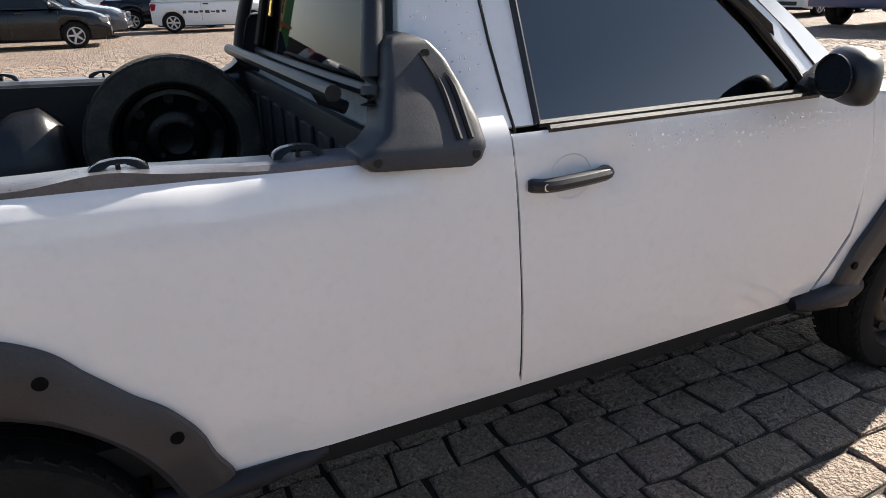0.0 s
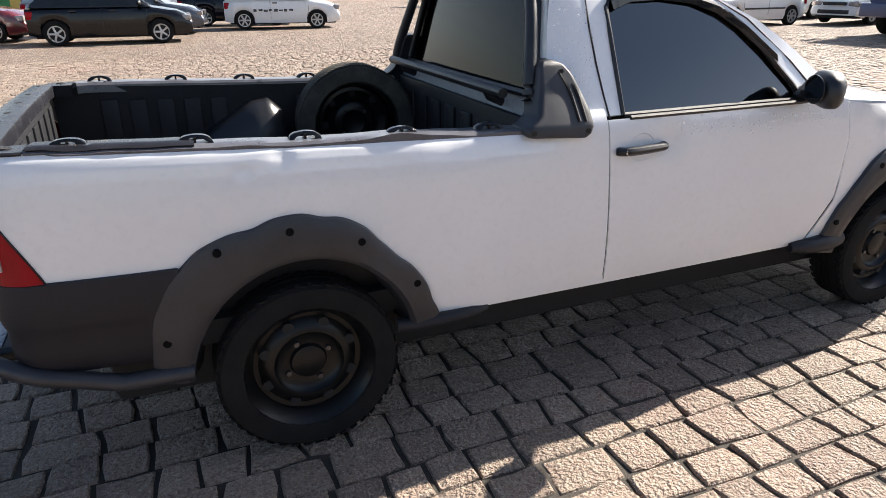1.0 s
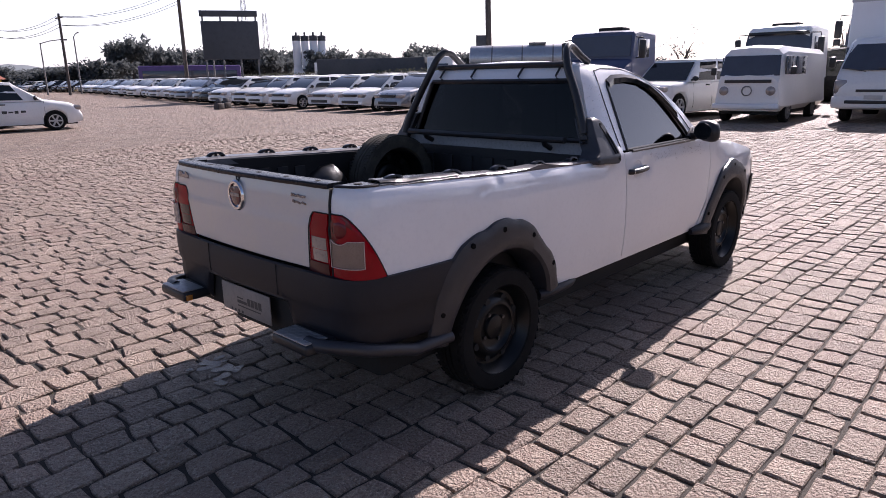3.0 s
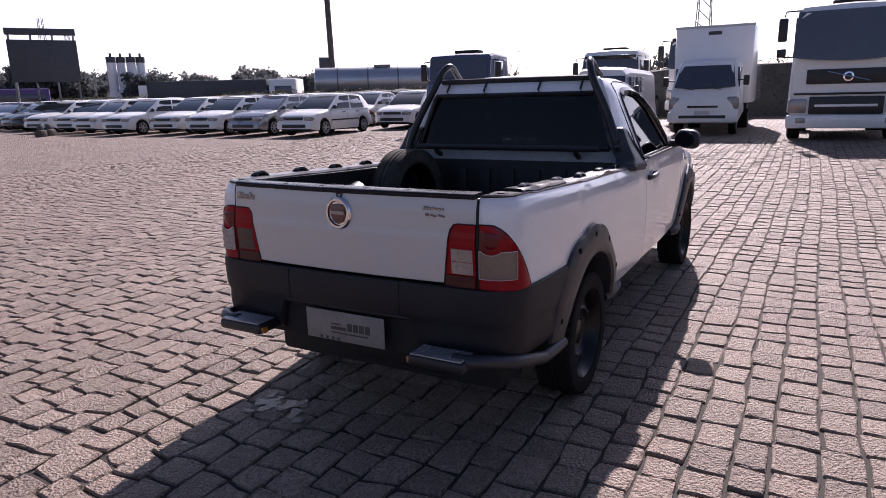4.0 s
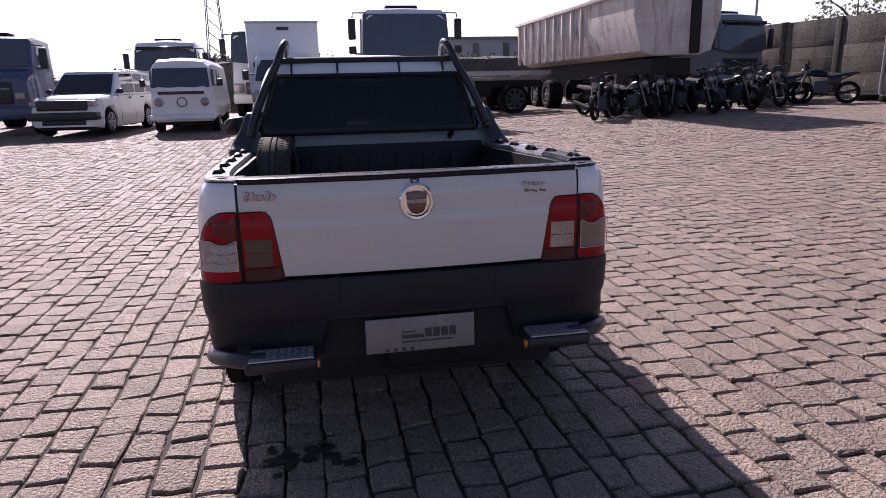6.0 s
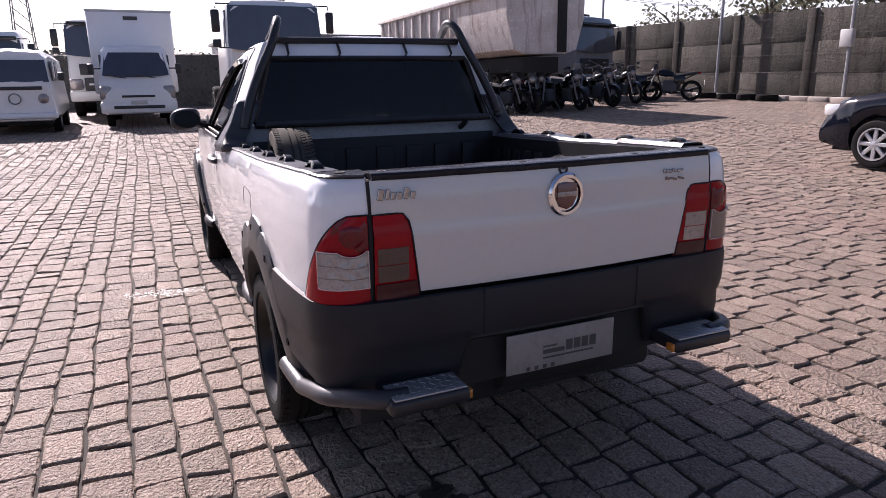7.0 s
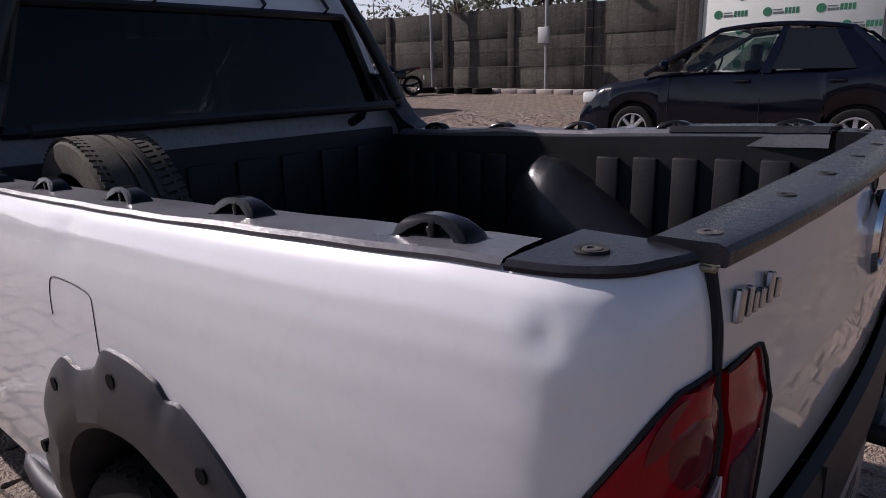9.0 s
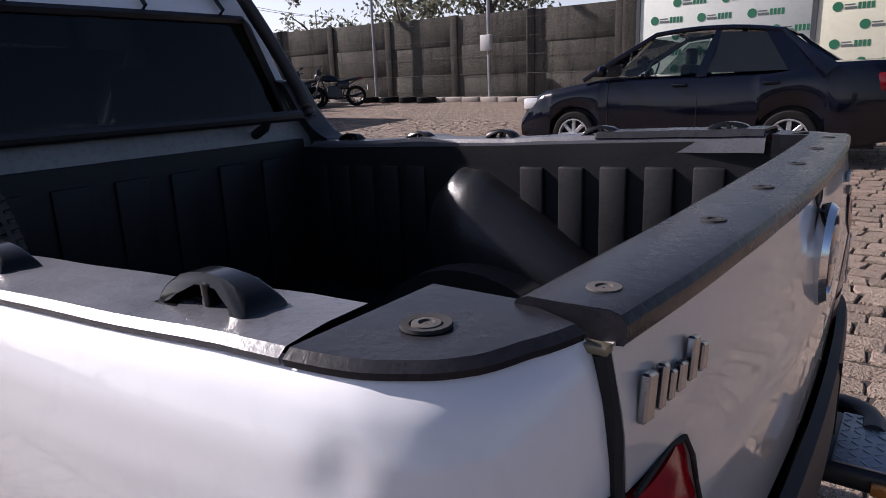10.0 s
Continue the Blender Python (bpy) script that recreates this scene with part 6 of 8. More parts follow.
def blue_lorry(m):
    ob = thing("truck", "old blue truck with a short bonnet and black bumper", "truck", m)
    shell(ob, "cab", BLUE_CAR, [(-1.9, 1.12, 1.08, 0.9, 2.55, 0.06), (-0.60, 1.14, 1.10, 0.9, 2.60, 0.07), (-0.30, 1.14, 1.09, 0.9, 2.54, 0.07), (-0.16, 1.13, 1.08, 0.9, 1.80, 0.06)])
    shell(ob, "bonnet", BLUE_CAR, [(-0.3, 1.12, 1.09, 0.75, 1.78, 0.07), (0.10, 1.10, 1.05, 0.72, 1.66, 0.10), (0.26, 1.05, 0.98, 0.72, 1.50, 0.10)])
    bm = bmesh.new()
    sheet(bm, lambda u, v: (-0.13 - 0.12 * v + 0.04 * (1 - u * u), u * (1.02 - 0.03 * v), 1.82 + 0.62 * v), span(-1, 1, 8), [0, 0.5, 1], 0.02)
    part("windscreen", bm, GLASS_GREY, ob)
    slab(ob, "grille", BLACK_PL, 0.2, 0.31, -0.62, 0.62, 0.85, 1.42, 0.03)
    slab(ob, "grille_bar", GREY_METAL, 0.30, 0.325, -0.58, 0.58, 1.22, 1.27, 0.005)
    slab(ob, "bumper", BLUE_CAR, 0.1, 0.48, -1.16, 1.16, 0.45, 0.78, 0.05)
    slab(ob, "roof_hatch", DARK, -1.4, -0.8, -0.42, 0.42, 2.58, 2.74, 0.05)
    for side in (1, -1):
        slab(ob, "headlamp", CLEAR_LENS, 0.2, 0.33, side * 0.68, side * 0.92, 0.95, 1.16, 0.04)
        slab(ob, "side_window", GLASS_GREY, -1.35, -0.50, side * 1.06, side * 1.125, 1.78, 2.35, 0.02)
        bm = bmesh.new()
        box(bm, -0.35, -0.25, side * 1.24, side * 1.44, 1.75, 2.3, 0.03)
        tube(bm, [(-0.4, side * 1.0, 2.4), (-0.3, side * 1.34, 2.35)], 0.02, 6)
        tube(bm, [(-0.4, side * 1.08, 1.75), (-0.3, side * 1.34, 1.8)], 0.02, 6)
        part("mirror", bm, BLACK_PL, ob)
        bm = bmesh.new()
        tube(bm, [(-0.62 + 0.62 * math.cos(a), side * 1.05, 0.5 + 0.60 * math.sin(a)) for a in span(0, math.pi, 10)], 0.09, 6)
        part("mudguard", bm, BLUE_CAR, ob)
    truck_wheels(ob, (-0.62,), 0.95, 0.48, 0.28)
    slab(ob, "chassis", DARK, -6.0, 0.1, -0.6, 0.6, 0.5, 0.9, 0.03)
    truck_wheels(ob, (-4.4,), 0.90, 0.48, 0.5)
    return ob


for side in (1, -1):
    slab(two_door, "high_tail_lamp", RED_DARK, -1.84, -1.70, side * 0.70, side * 0.79, 0.96, 1.26, 0.02, "dark red tail lamp high on the rear pillar")
blue_lorry(on_ground(17.75, 8.75, 184))


def box_truck(m):
    ob = thing("box_truck", "small white box truck with a square cargo body", "truck", m)
    hw = 0.93
    shell(ob, "cab", WHITE_OLD, [(-1.45, hw, hw - 0.10, 0.55, 2.05, 0.08), (-0.85, hw, hw - 0.12, 0.45, 2.08, 0.10), (-0.55, hw, hw - 0.16, 0.38, 2.00, 0.10), (-0.30, hw, hw - 0.10, 0.34, 1.62, 0.10), (-0.10, hw, hw - 0.04, 0.33, 1.24, 0.12), (0.02, hw - 0.05, hw - 0.08, 0.35, 1.02, 0.12), (0.06, hw - 0.14, hw - 0.16, 0.42, 0.92, 0.10)])
    bm = bmesh.new()
    sheet(bm, lambda u, v: (-0.10 - 0.40 * v + 0.05 * (1 - u * u), u * (0.80 - 0.10 * v), 1.33 + 0.58 * v - 0.05 * (1 - u * u) * (1 - v)), span(-1, 1, 10), [0, 0.5, 1], 0.015)
    part("windscreen", bm, GLASS_GREY, ob, "dull grey windscreen")
    for y in (0.45, -0.25):
        bm = bmesh.new()
        tube(bm, [(-0.03, y, 1.25), (-0.06, y - 0.45, 1.33)], 0.012, 5)
        part("wiper", bm, BLACK_PL, ob)
    slab(ob, "bumper", WHITE_OLD, -0.2, 0.09, -hw, hw, 0.36, 0.66, 0.06)
    slab(ob, "lower_grille", BLACK_PL, 0.0, 0.10, -0.62, 0.62, 0.47, 0.56, 0.02)
    slab(ob, "grille_slot", BLACK_PL, 0.0, 0.075, -0.40, 0.40, 0.76, 0.82, 0.01)
    slab(ob, "number_plate", PLATE, 0.08, 0.105, -0.2, 0.2, 0.58, 0.68, 0.005)
    for side in (1, -1):
        slab(ob, "headlamp", CLEAR_LENS, -0.22, 0.055, side * 0.60, side * 0.915, 0.70, 1.06, 0.07)
        slab(ob, "fog_lamp", AMBER, -0.05, 0.065, side * 0.62, side * 0.76, 0.46, 0.58, 0.03)
        slab(ob, "side_window", GLASS_GREY, -1.2, -0.5, side * 0.80, side * 0.85, 1.30, 1.85, 0.02)
        bm = bmesh.new()
        box(bm, -0.25, -0.15, side * 0.98, side * 1.13, 1.35, 1.62, 0.03)
        tube(bm, [(-0.3, side * 0.82, 1.5), (-0.2, side * 1.05, 1.5)], 0.02, 6)
        part("mirror", bm, BLACK_PL, ob)
    slab(ob, "cargo_box", WHITE, -5.0, -1.5, -1.08, 1.08, 0.85, 3.05, 0.06, "white cargo box")
    slab(ob, "cargo_trim", ALU, -1.505, -1.49, -1.09, 1.09, 3.0, 3.07, 0.0)
    slab(ob, "box_mark", INK, -1.495, -1.485, -0.16, 0.20, 2.80, 2.90, 0.0, "small dark mark")
    slab(ob, "chassis", DARK, -4.9, -0.4, -0.5, 0.5, 0.4, 0.85, 0.02)
    truck_wheels(ob, (-0.75,), 0.74, 0.32, 0.2)
    truck_wheels(ob, (-3.6,), 0.72, 0.32, 0.35)
    return ob


box_truck(on_ground(17.9, 1.12, 180))


def old_van(m):
    ob = thing("van", "white old rear-engined van with a flat face", "van", m)
    shell(ob, "body", WHITE_OLD, [(-4.3, 0.75, 0.62, 0.40, 1.80, 0.14), (-4.2, 0.84, 0.72, 0.32, 1.90, 0.14), (-0.6, 0.86, 0.74, 0.30, 1.93, 0.14), (-0.25, 0.85, 0.72, 0.30, 1.86, 0.14), (-0.10, 0.84, 0.74, 0.30, 1.30, 0.14), (0.0, 0.80, 0.74, 0.32, 1.16, 0.14)])
    bm = bmesh.new()
    sheet(bm, lambda u, v: (-0.055 - 0.15 * v + 0.05 * (1 - u * u), u * (0.74 - 0.05 * v), 1.20 + 0.50 * v), span(-1, 1, 8), [0, 0.5, 1], 0.015)
    part("windscreen", bm, GLASS_GREY, ob)
    slab(ob, "vent_band", BLACK_PL, 0.0, 0.03, -0.58, 0.58, 1.02, 1.10, 0.01)
    slab(ob, "bumper", WHITE, 0.0, 0.12, -0.84, 0.84, 0.36, 0.50, 0.04)
    for side in (1, -1):
        bm = bmesh.new()
        lathe(bm, [(0.115, -0.03), (0.115, 0.03), (0.09, 0.045), (0.001, 0.06)], Matrix.Translation((-0.005, side * 0.58, 0.82)) @ Matrix.Rotation(-math.pi / 2, 4, "Z"), 20)
        part("headlamp", bm, CLEAR_LENS, ob)
        slab(ob, "cab_window", GLASS_GREY, -0.95, -0.35, side * 0.77, side * 0.815, 1.22, 1.68, 0.02)
        slab(ob, "side_window", GLASS_GREY, -2.1, -1.2, side * 0.77, side * 0.815, 1.22, 1.68, 0.02)
        slab(ob, "mirror", BLACK_PL, -0.32, -0.24, side * 0.92, side * 1.06, 1.22, 1.42, 0.03)
    bm = bmesh.new()
    lathe(bm, [(0.13, 0.0), (0.13, 0.02), (0.11, 0.025), (0.105, 0.0)], Matrix.Translation((0.015, 0, 0.82)) @ Matrix.Rotation(-math.pi / 2, 4, "Z"), 24)
    part("badge_ring", bm, GREY_METAL, ob)
    truck_wheels(ob, (-0.75, -3.1), 0.74, 0.31, 0.19)
    slab(ob, "underside", DARK, -4.1, -0.2, -0.7, 0.7, 0.22, 0.45, 0.02)
    return ob


old_van(on_ground(16.75, 3.75, 181))


def suv(m):
    spec = dict(L=4.75, W=1.75, wb=2.72, fo=0.80, H=1.68, belt=1.05, r=0.34, kind="car", top=[(-2.37, 0.95), (-2.3, 1.05), (0.9, 1.05), (1.1, 1.04), (2.1, 0.98), (2.3, 0.85), (2.37, 0.7)], cab=(1.25, -2.3, 0.55, -2.1),
                win=[(0.16, 0.42, 0.06, 0.38), (0.45, 0.66, 0.42, 0.65), (0.70, 0.94, 0.69, 0.95)], handles=(0.2, -0.7), seams=(0.9, -0.1), tumble=0.12)
    ob = car("suv", "white off-road wagon with dark bumpers and grille", WHITE_OLD, spec, m)
    slab(ob, "front_bumper", BLACK_PL, 2.15, 2.48, -0.86, 0.86, 0.42, 0.62, 0.05)
    slab(ob, "front_grille", BLACK_PL, 2.2, 2.40, -0.62, 0.62, 0.66, 0.92, 0.02)
    return ob


suv(on_ground(18.6, 6.25, 173))


def minibus(m):
    ob = thing("minibus", "white minibus with a row of dark windows", "van", m)
    shell(ob, "body", WHITE_OLD, [(-5.4, 0.95, 0.85, 0.4, 2.35, 0.12), (-1.6, 0.98, 0.86, 0.35, 2.45, 0.14), (-1.0, 0.98, 0.80, 0.35, 2.0, 0.12), (-0.3, 0.95, 0.85, 0.35, 1.25, 0.10), (0.0, 0.85, 0.78, 0.4, 1.05, 0.10)])
    for side in (1, -1):
        for k in range(4):
            slab(ob, "side_window", GLASS_DARK, -5.1 + 1.0 * k, -4.2 + 1.0 * k, side * 0.87, side * 0.94, 1.45, 2.05, 0.02)
    truck_wheels(ob, (-0.9, -4.3), 0.82, 0.34, 0.2)
    return ob


minibus(on_ground(3.6, 41.5, -6))

# ---- flatbed trailer and dump body ----
flat = thing("flatbed_trailer", "long dark flatbed trailer standing on its legs", "trailer", on_ground(20.4, -4.9, 92))
for k in range(9):
    slab(flat, "cross_beam", GREY_METAL, -2.45 + 0.43 * k, -2.36 + 0.43 * k, -1.2, 1.2, 1.20, 1.34, 0.01)
for side in (-0.85, 0.0, 0.85):
    slab(flat, "long_beam", GREY_METAL, -2.5, 1.2, side - 0.05, side + 0.05, 1.08, 1.20, 0.01)
for side in (1, -1):
    slab(flat, "main_beam", DARK, -2.4, 1.1, side * 0.45, side * 0.58, 0.85, 1.22, 0.0)
    slab(flat, "support_leg", GREY_METAL, 0.0, 0.12, side * 0.75, side * 0.87, -0.2, 1.2, 0.01)
    slab(flat, "side_rail", ALU, -2.5, 1.2, side * 1.2, side * 1.24, 1.24, 1.38, 0.0)
truck_wheels(flat, (-1.3,), 0.9, 0.48, 0.5, rim=BOARD_DARK)
slab(flat, "spare_carrier", DARK, -0.6, 0.1, -0.7, 0.7, 0.55, 0.95, 0.05)

dump = thing("dump_trailer", "dirty pale dump trailer with a ribbed, tilted tub", "trailer", pose(18.9, -8.9, ground_z(17.5, -8.6), 0, 0, 180))
TILT_D = Matrix.Translation((0, 0, 1.48)) @ Matrix.Rotation(radians(-0.6), 4, "Y")
bm = bmesh.new()


def tub(k, u):
    x, top, ww = 4.9 - 9.8 * k / 8, 1.62 + 0.22 * max(0, 1 - k / 3), 1.22
    prof = [(-ww, top), (-ww * 0.98, top * 0.5), (-ww * 0.80, 0.12), (-ww * 0.5, 0.0), (ww * 0.5, 0.0), (ww * 0.80, 0.12), (ww * 0.98, top * 0.5), (ww, top)]
    y, z = prof[u]
    return TILT_D @ Vector((x, y, z))


sheet(bm, tub, list(range(9)), list(range(8)), 0.05)
tubp = part("tub", bm, DUMP_MAT, dump, "scratched pale steel tub")
for kx in (4.9, -4.84):
    bm = bmesh.new()
    prism(bm, [(-1.22, 1.55), (-1.19, 0.77), (-0.97, 0.12), (-0.6, 0.0), (0.6, 0.0), (0.97, 0.12), (1.19, 0.77), (1.22, 1.55)], lambda y, z: TILT_D @ Vector((kx, y, z * (1.17 if kx > 0 else 1.04))), lambda y, z: TILT_D @ Vector((kx - 0.06, y, z * (1.17 if kx > 0 else 1.04))))
    part("end_wall", bm, DUMP_MAT, tubp)
for side in (1, -1):
    for k in range(4, 13):
        bm = bmesh.new()
        x = 4.7 - 0.77 * k
        box(bm, x - 0.05, x + 0.05, side * 1.18, side * 1.29, 0.10, 1.55, 0.01, TILT_D)
        part("tub_rib", bm, DUMP_MAT, tubp)
    bm = bmesh.new()
    box(bm, -4.9, 4.95, side * 1.19, side * 1.32, 1.52, 1.63, 0.01, TILT_D)
    part("top_rail", bm, DUMP_MAT, tubp)
slab(dump, "chassis", DARK, -4.7, 4.7, -0.55, 0.55, 1.05, 1.47, 0.02)
bm = bmesh.new()
box(bm, 4.9, 4.97, 0.35, 0.62, 0.05, 1.6, 0.01, TILT_D)
part("end_wall_post", bm, DARK, tubp)
truck_wheels(dump, (-1.7, -2.95, -4.2), 0.92, 0.48, 0.5, rim=BOARD_DARK)
slab(dump, "support_leg", GREY_METAL, 2.6, 2.75, -0.6, -0.45, 0, 1.1, 0.0)
slab(dump, "support_leg", GREY_METAL, 2.6, 2.75, 0.45, 0.6, 0, 1.1, 0.0)


# ---- motorcycles ----
def motorcycle(m, tank):
    ob = thing("motorcycle", "dark motorcycle parked on its side stand", "motorcycle", m, "parked motorcycles")
    for x in (0.64, -0.62):
        bm = bmesh.new()
        lathe(bm, [(0.225, -0.045), (0.29, -0.05), (0.31, 0), (0.29, 0.05), (0.225, 0.045), (0.225, -0.045)], pose(x, 0, 0.31), 24)
        w = part("wheel", bm, RUBBER, ob)
        bm = bmesh.new()
        lathe(bm, [(0.225, -0.03), (0.205, 0), (0.225, 0.03)], pose(x, 0, 0.31), 20)
        lathe(bm, [(0.05, -0.06), (0.05, 0.06), (0.001, 0.06)], pose(x, 0, 0.31), 10)
        for k in range(10):
            a = 2 * math.pi * k / 10
            tube(bm, [(x + 0.03 * math.cos(a), 0, 0.31 + 0.03 * math.sin(a)), (x + 0.22 * math.cos(a + 0.2), 0, 0.31 + 0.22 * math.sin(a + 0.2))], 0.005, 4)
        part("rim", bm, STEEL_BLK, w)
    bm = bmesh.new()
    for s in (1, -1):
        tube(bm, [(0.64, s * 0.09, 0.31), (0.42, s * 0.09, 0.92)], 0.026, 6)
    part("fork", bm, GREY_METAL, ob, "bare metal fork")
    bm = bmesh.new()
    tube(bm, smooth_path([(0.34, -0.37, 1.03), (0.38, -0.2, 1.02), (0.42, 0, 0.96), (0.38, 0.2, 1.02), (0.34, 0.37, 1.03)], 3), 0.014, 6)
    tube(bm, [(0.40, 0.2, 1.0), (0.42, 0.26, 1.16)], 0.008, 5)
    tube(bm, [(0.40, -0.2, 1.0), (0.42, -0.26, 1.16)], 0.008, 5)
    part("handlebar", bm, BLACK_PL, ob)
    bm = bmesh.new()
    for s in (1, -1):
        box(bm, 0.39, 0.43, s * 0.22, s * 0.33, 1.14, 1.20, 0.015)
    part("mirrors", bm, BLACK_PL, ob)
    shell(ob, "fuel_tank", tank, [(-0.08, 0.10, 0.06, 0.72, 0.86, 0.03), (0.1, 0.15, 0.11, 0.72, 0.94, 0.04), (0.28, 0.14, 0.10, 0.74, 0.95, 0.04), (0.36, 0.07, 0.05, 0.78, 0.90, 0.02)])
    shell(ob, "seat", SEAT, [(-0.78, 0.08, 0.07, 0.80, 0.88, 0.02), (-0.5, 0.13, 0.11, 0.76, 0.85, 0.03), (-0.1, 0.12, 0.10, 0.72, 0.80, 0.03), (0.0, 0.08, 0.07, 0.74, 0.80, 0.02)])
    slab(ob, "engine", BOARD_DARK, -0.20, 0.26, -0.13, 0.13, 0.26, 0.62, 0.08)
    for sy in (0.12, -0.12):
        slab(ob, "side_panel", tank, -0.42, -0.10, sy - 0.03, sy + 0.03, 0.52, 0.76, 0.03)
    slab(ob, "instrument_cowl", BLACK_PL, 0.40, 0.52, -0.12, 0.12, 0.94, 1.12, 0.03)
    bm = bmesh.new()
    tube(bm, [(0.42, 0, 0.90), (0.30, 0, 0.5), (0.2, 0, 0.24), (-0.2, 0, 0.26), (-0.3, 0, 0.6), (-0.75, 0, 0.82)], 0.022, 6)
    tube(bm, [(-0.2, 0.1, 0.33), (-0.62, 0.1, 0.31)], 0.022, 6)
    tube(bm, [(-0.2, -0.1, 0.33), (-0.62, -0.1, 0.31)], 0.022, 6)
    part("frame", bm, BLACK_PL, ob)
    bm = bmesh.new()
    tube(bm, [(0.25, -0.13, 0.34), (0.0, -0.15, 0.24), (-0.35, -0.16, 0.28), (-0.85, -0.18, 0.42)], [0.02, 0.022, 0.045, 0.05], 8)
    part("exhaust", bm, BOARD_DARK, ob)
    bm = bmesh.new()
    bmesh.ops.create_uvsphere(bm, u_segments=12, v_segments=8, radius=0.10)
    bmesh.ops.translate(bm, verts=bm.verts, vec=(0.50, 0, 0.90))
    part("headlamp", bm, CLEAR_LENS, ob)
    for x, nm in ((0.64, "front_mudguard"), (-0.64, "rear_mudguard")):
        bm = bmesh.new()
        sheet(bm, lambda a, u: (x + 0.345 * math.cos(a), u, 0.31 + 0.345 * math.sin(a)), span(0.6, 2.6, 8) if x > 0 else span(1.0, 2.9, 8), [-0.06, 0, 0.06], 0.008)
        part(nm, bm, tank, ob)
    slab(ob, "number_plate", PLATE, -0.99, -0.98, -0.09, 0.09, 0.48, 0.62, 0.0)
    slab(ob, "tail_lamp", RED_LENS, -0.86, -0.78, -0.06, 0.06, 0.80, 0.86, 0.01)
    bm = bmesh.new()
    tube(bm, [(-0.05, 0.12, 0.3), (-0.08, 0.26, 0.02)], 0.012, 5)
    part("side_stand", bm, GREY_METAL, ob)
    return ob


bike = motorcycle(on_ground(14.8, -7.3, 140) @ pose(0, 0, 0, 5), BLACK_CAR)
for x, y, rz in ((14.9, -8.25, 195), (14.7, -8.85, 168), (14.6, -9.5, 122), (14.6, -10.1, 178), (14.7, -10.75, 128), (14.9, -11.3, 190), (15.0, -11.95, 135), (15.2, -12.55, 175), (15.6, -13.2, 55), (14.7, -13.9, 48), (15.9, -9.9, 120), (16.2, -11.2, 185), (16.3, -12.4, 146), (15.9, -8.9, 355), (15.9, -7.7, 200)):
    copy_thing(bike, on_ground(x, y, rz) @ pose(0, 0, 0, 6))

# ---- the wall on the right of the yard ----
WY = -16.35
wall = thing("wall_south", "rough dark concrete boundary wall between posts", "wall", kind="structure")
x, k = 32.9, 0
while x > 6.2:
    x1 = max(x - 2.62, 5.9)
    zb = ground_z((x + x1) / 2, WY)
    top = 3.0 + 0.02 * (x - 10) * 0.5
    for j in range(3):
        bm = bmesh.new()
        h = (top - zb + 0.1) / 3
        box(bm, x1, x, WY - 0.10, WY + 0.012 * ((j + k) % 2), zb - 0.1 + h * j + 0.0005, zb - 0.1 + h * (j + 1) - 0.0005, 0.003)
        part("wall_panel", bm, CONCRETE, wall)
    bm = bmesh.new()
    box(bm, x1 - 0.13, x1 + 0.13, WY - 0.12, WY + 0.05, zb - 0.2, top + 0.01, 0.02)
    part("wall_post", bm, POST_MAT, wall)
    x, k = x1, k + 1
for k in range(22):
    bx = 6.6 + 0.62 * k
    bm = bmesh.new()
    box(bm, -0.29, 0.29, -0.14, 0.14, -0.05, 0.13, 0.04, pose(bx, WY + 0.62 + 0.05 * math.sin(k * 3.1), ground_z(bx, WY + 0.6), 0, 0, 4 * math.sin(k * 1.9)))
    tagged(part("kerb_stone", bm, KERB_MAT), "pale stone laid along the wall foot", "kerb stone", "stones at the wall foot")
for k, bx in enumerate((13.0, 13.75, 14.6, 12.3)):
    t = thing("old_tyre", "worn tyre lying flat by the wall", "tyre", on_ground(bx, WY + 1.05, 0, 0.09), "tyres at the wall foot")
    part("tread", tyre_bm(pose(0, 0, 0, 90), 0.30, 0.18, 24), RUBBER, t)
for px, label in ((10.5, "galvanised pole with a white meter box"), (14.9, "thin galvanised pole by the wall"), (21.0, "thin galvanised pole by the wall")):
    t = thing("lamp_pole", label, "pole", on_ground(px, WY + 0.35))
    bm = bmesh.new()
    cyl(bm, (0, 0, 0), (0, 0, 7.5), 0.05, 0.04, 10)
    part("pole", bm, POLE_MAT, t)
    bm = bmesh.new()
    tube(bm, [(0, 0, 7.4), (0, 0.4, 7.6), (0, 1.0, 7.65)], 0.03, 6)
    box(bm, -0.12, 0.12, 0.9, 1.4, 7.58, 7.68, 0.02)
    part("lamp_head", bm, GREY_METAL, t)
    if px == 10.5:
        slab(t, "meter_box", PLATE, -0.17, 0.17, 0.05, 0.20, 1.40, 1.84, 0.02, "white meter box")

# fence wires in front of the wall
bm = bmesh.new()
for j in range(4):
    z = 1.3 + 0.5 * j
    tube(bm, [(x, WY + 0.33, z + 0.02 * (x - 10) * 0.5 + 0.01 * math.sin(x * 0.7 + j)) for x in span(6.2, 30, 12)], 0.0035, 4)
tagged(part("fence_wire", bm, WOOD_POLE), "thin wires strung along the wall", "wire", kind="stuff")

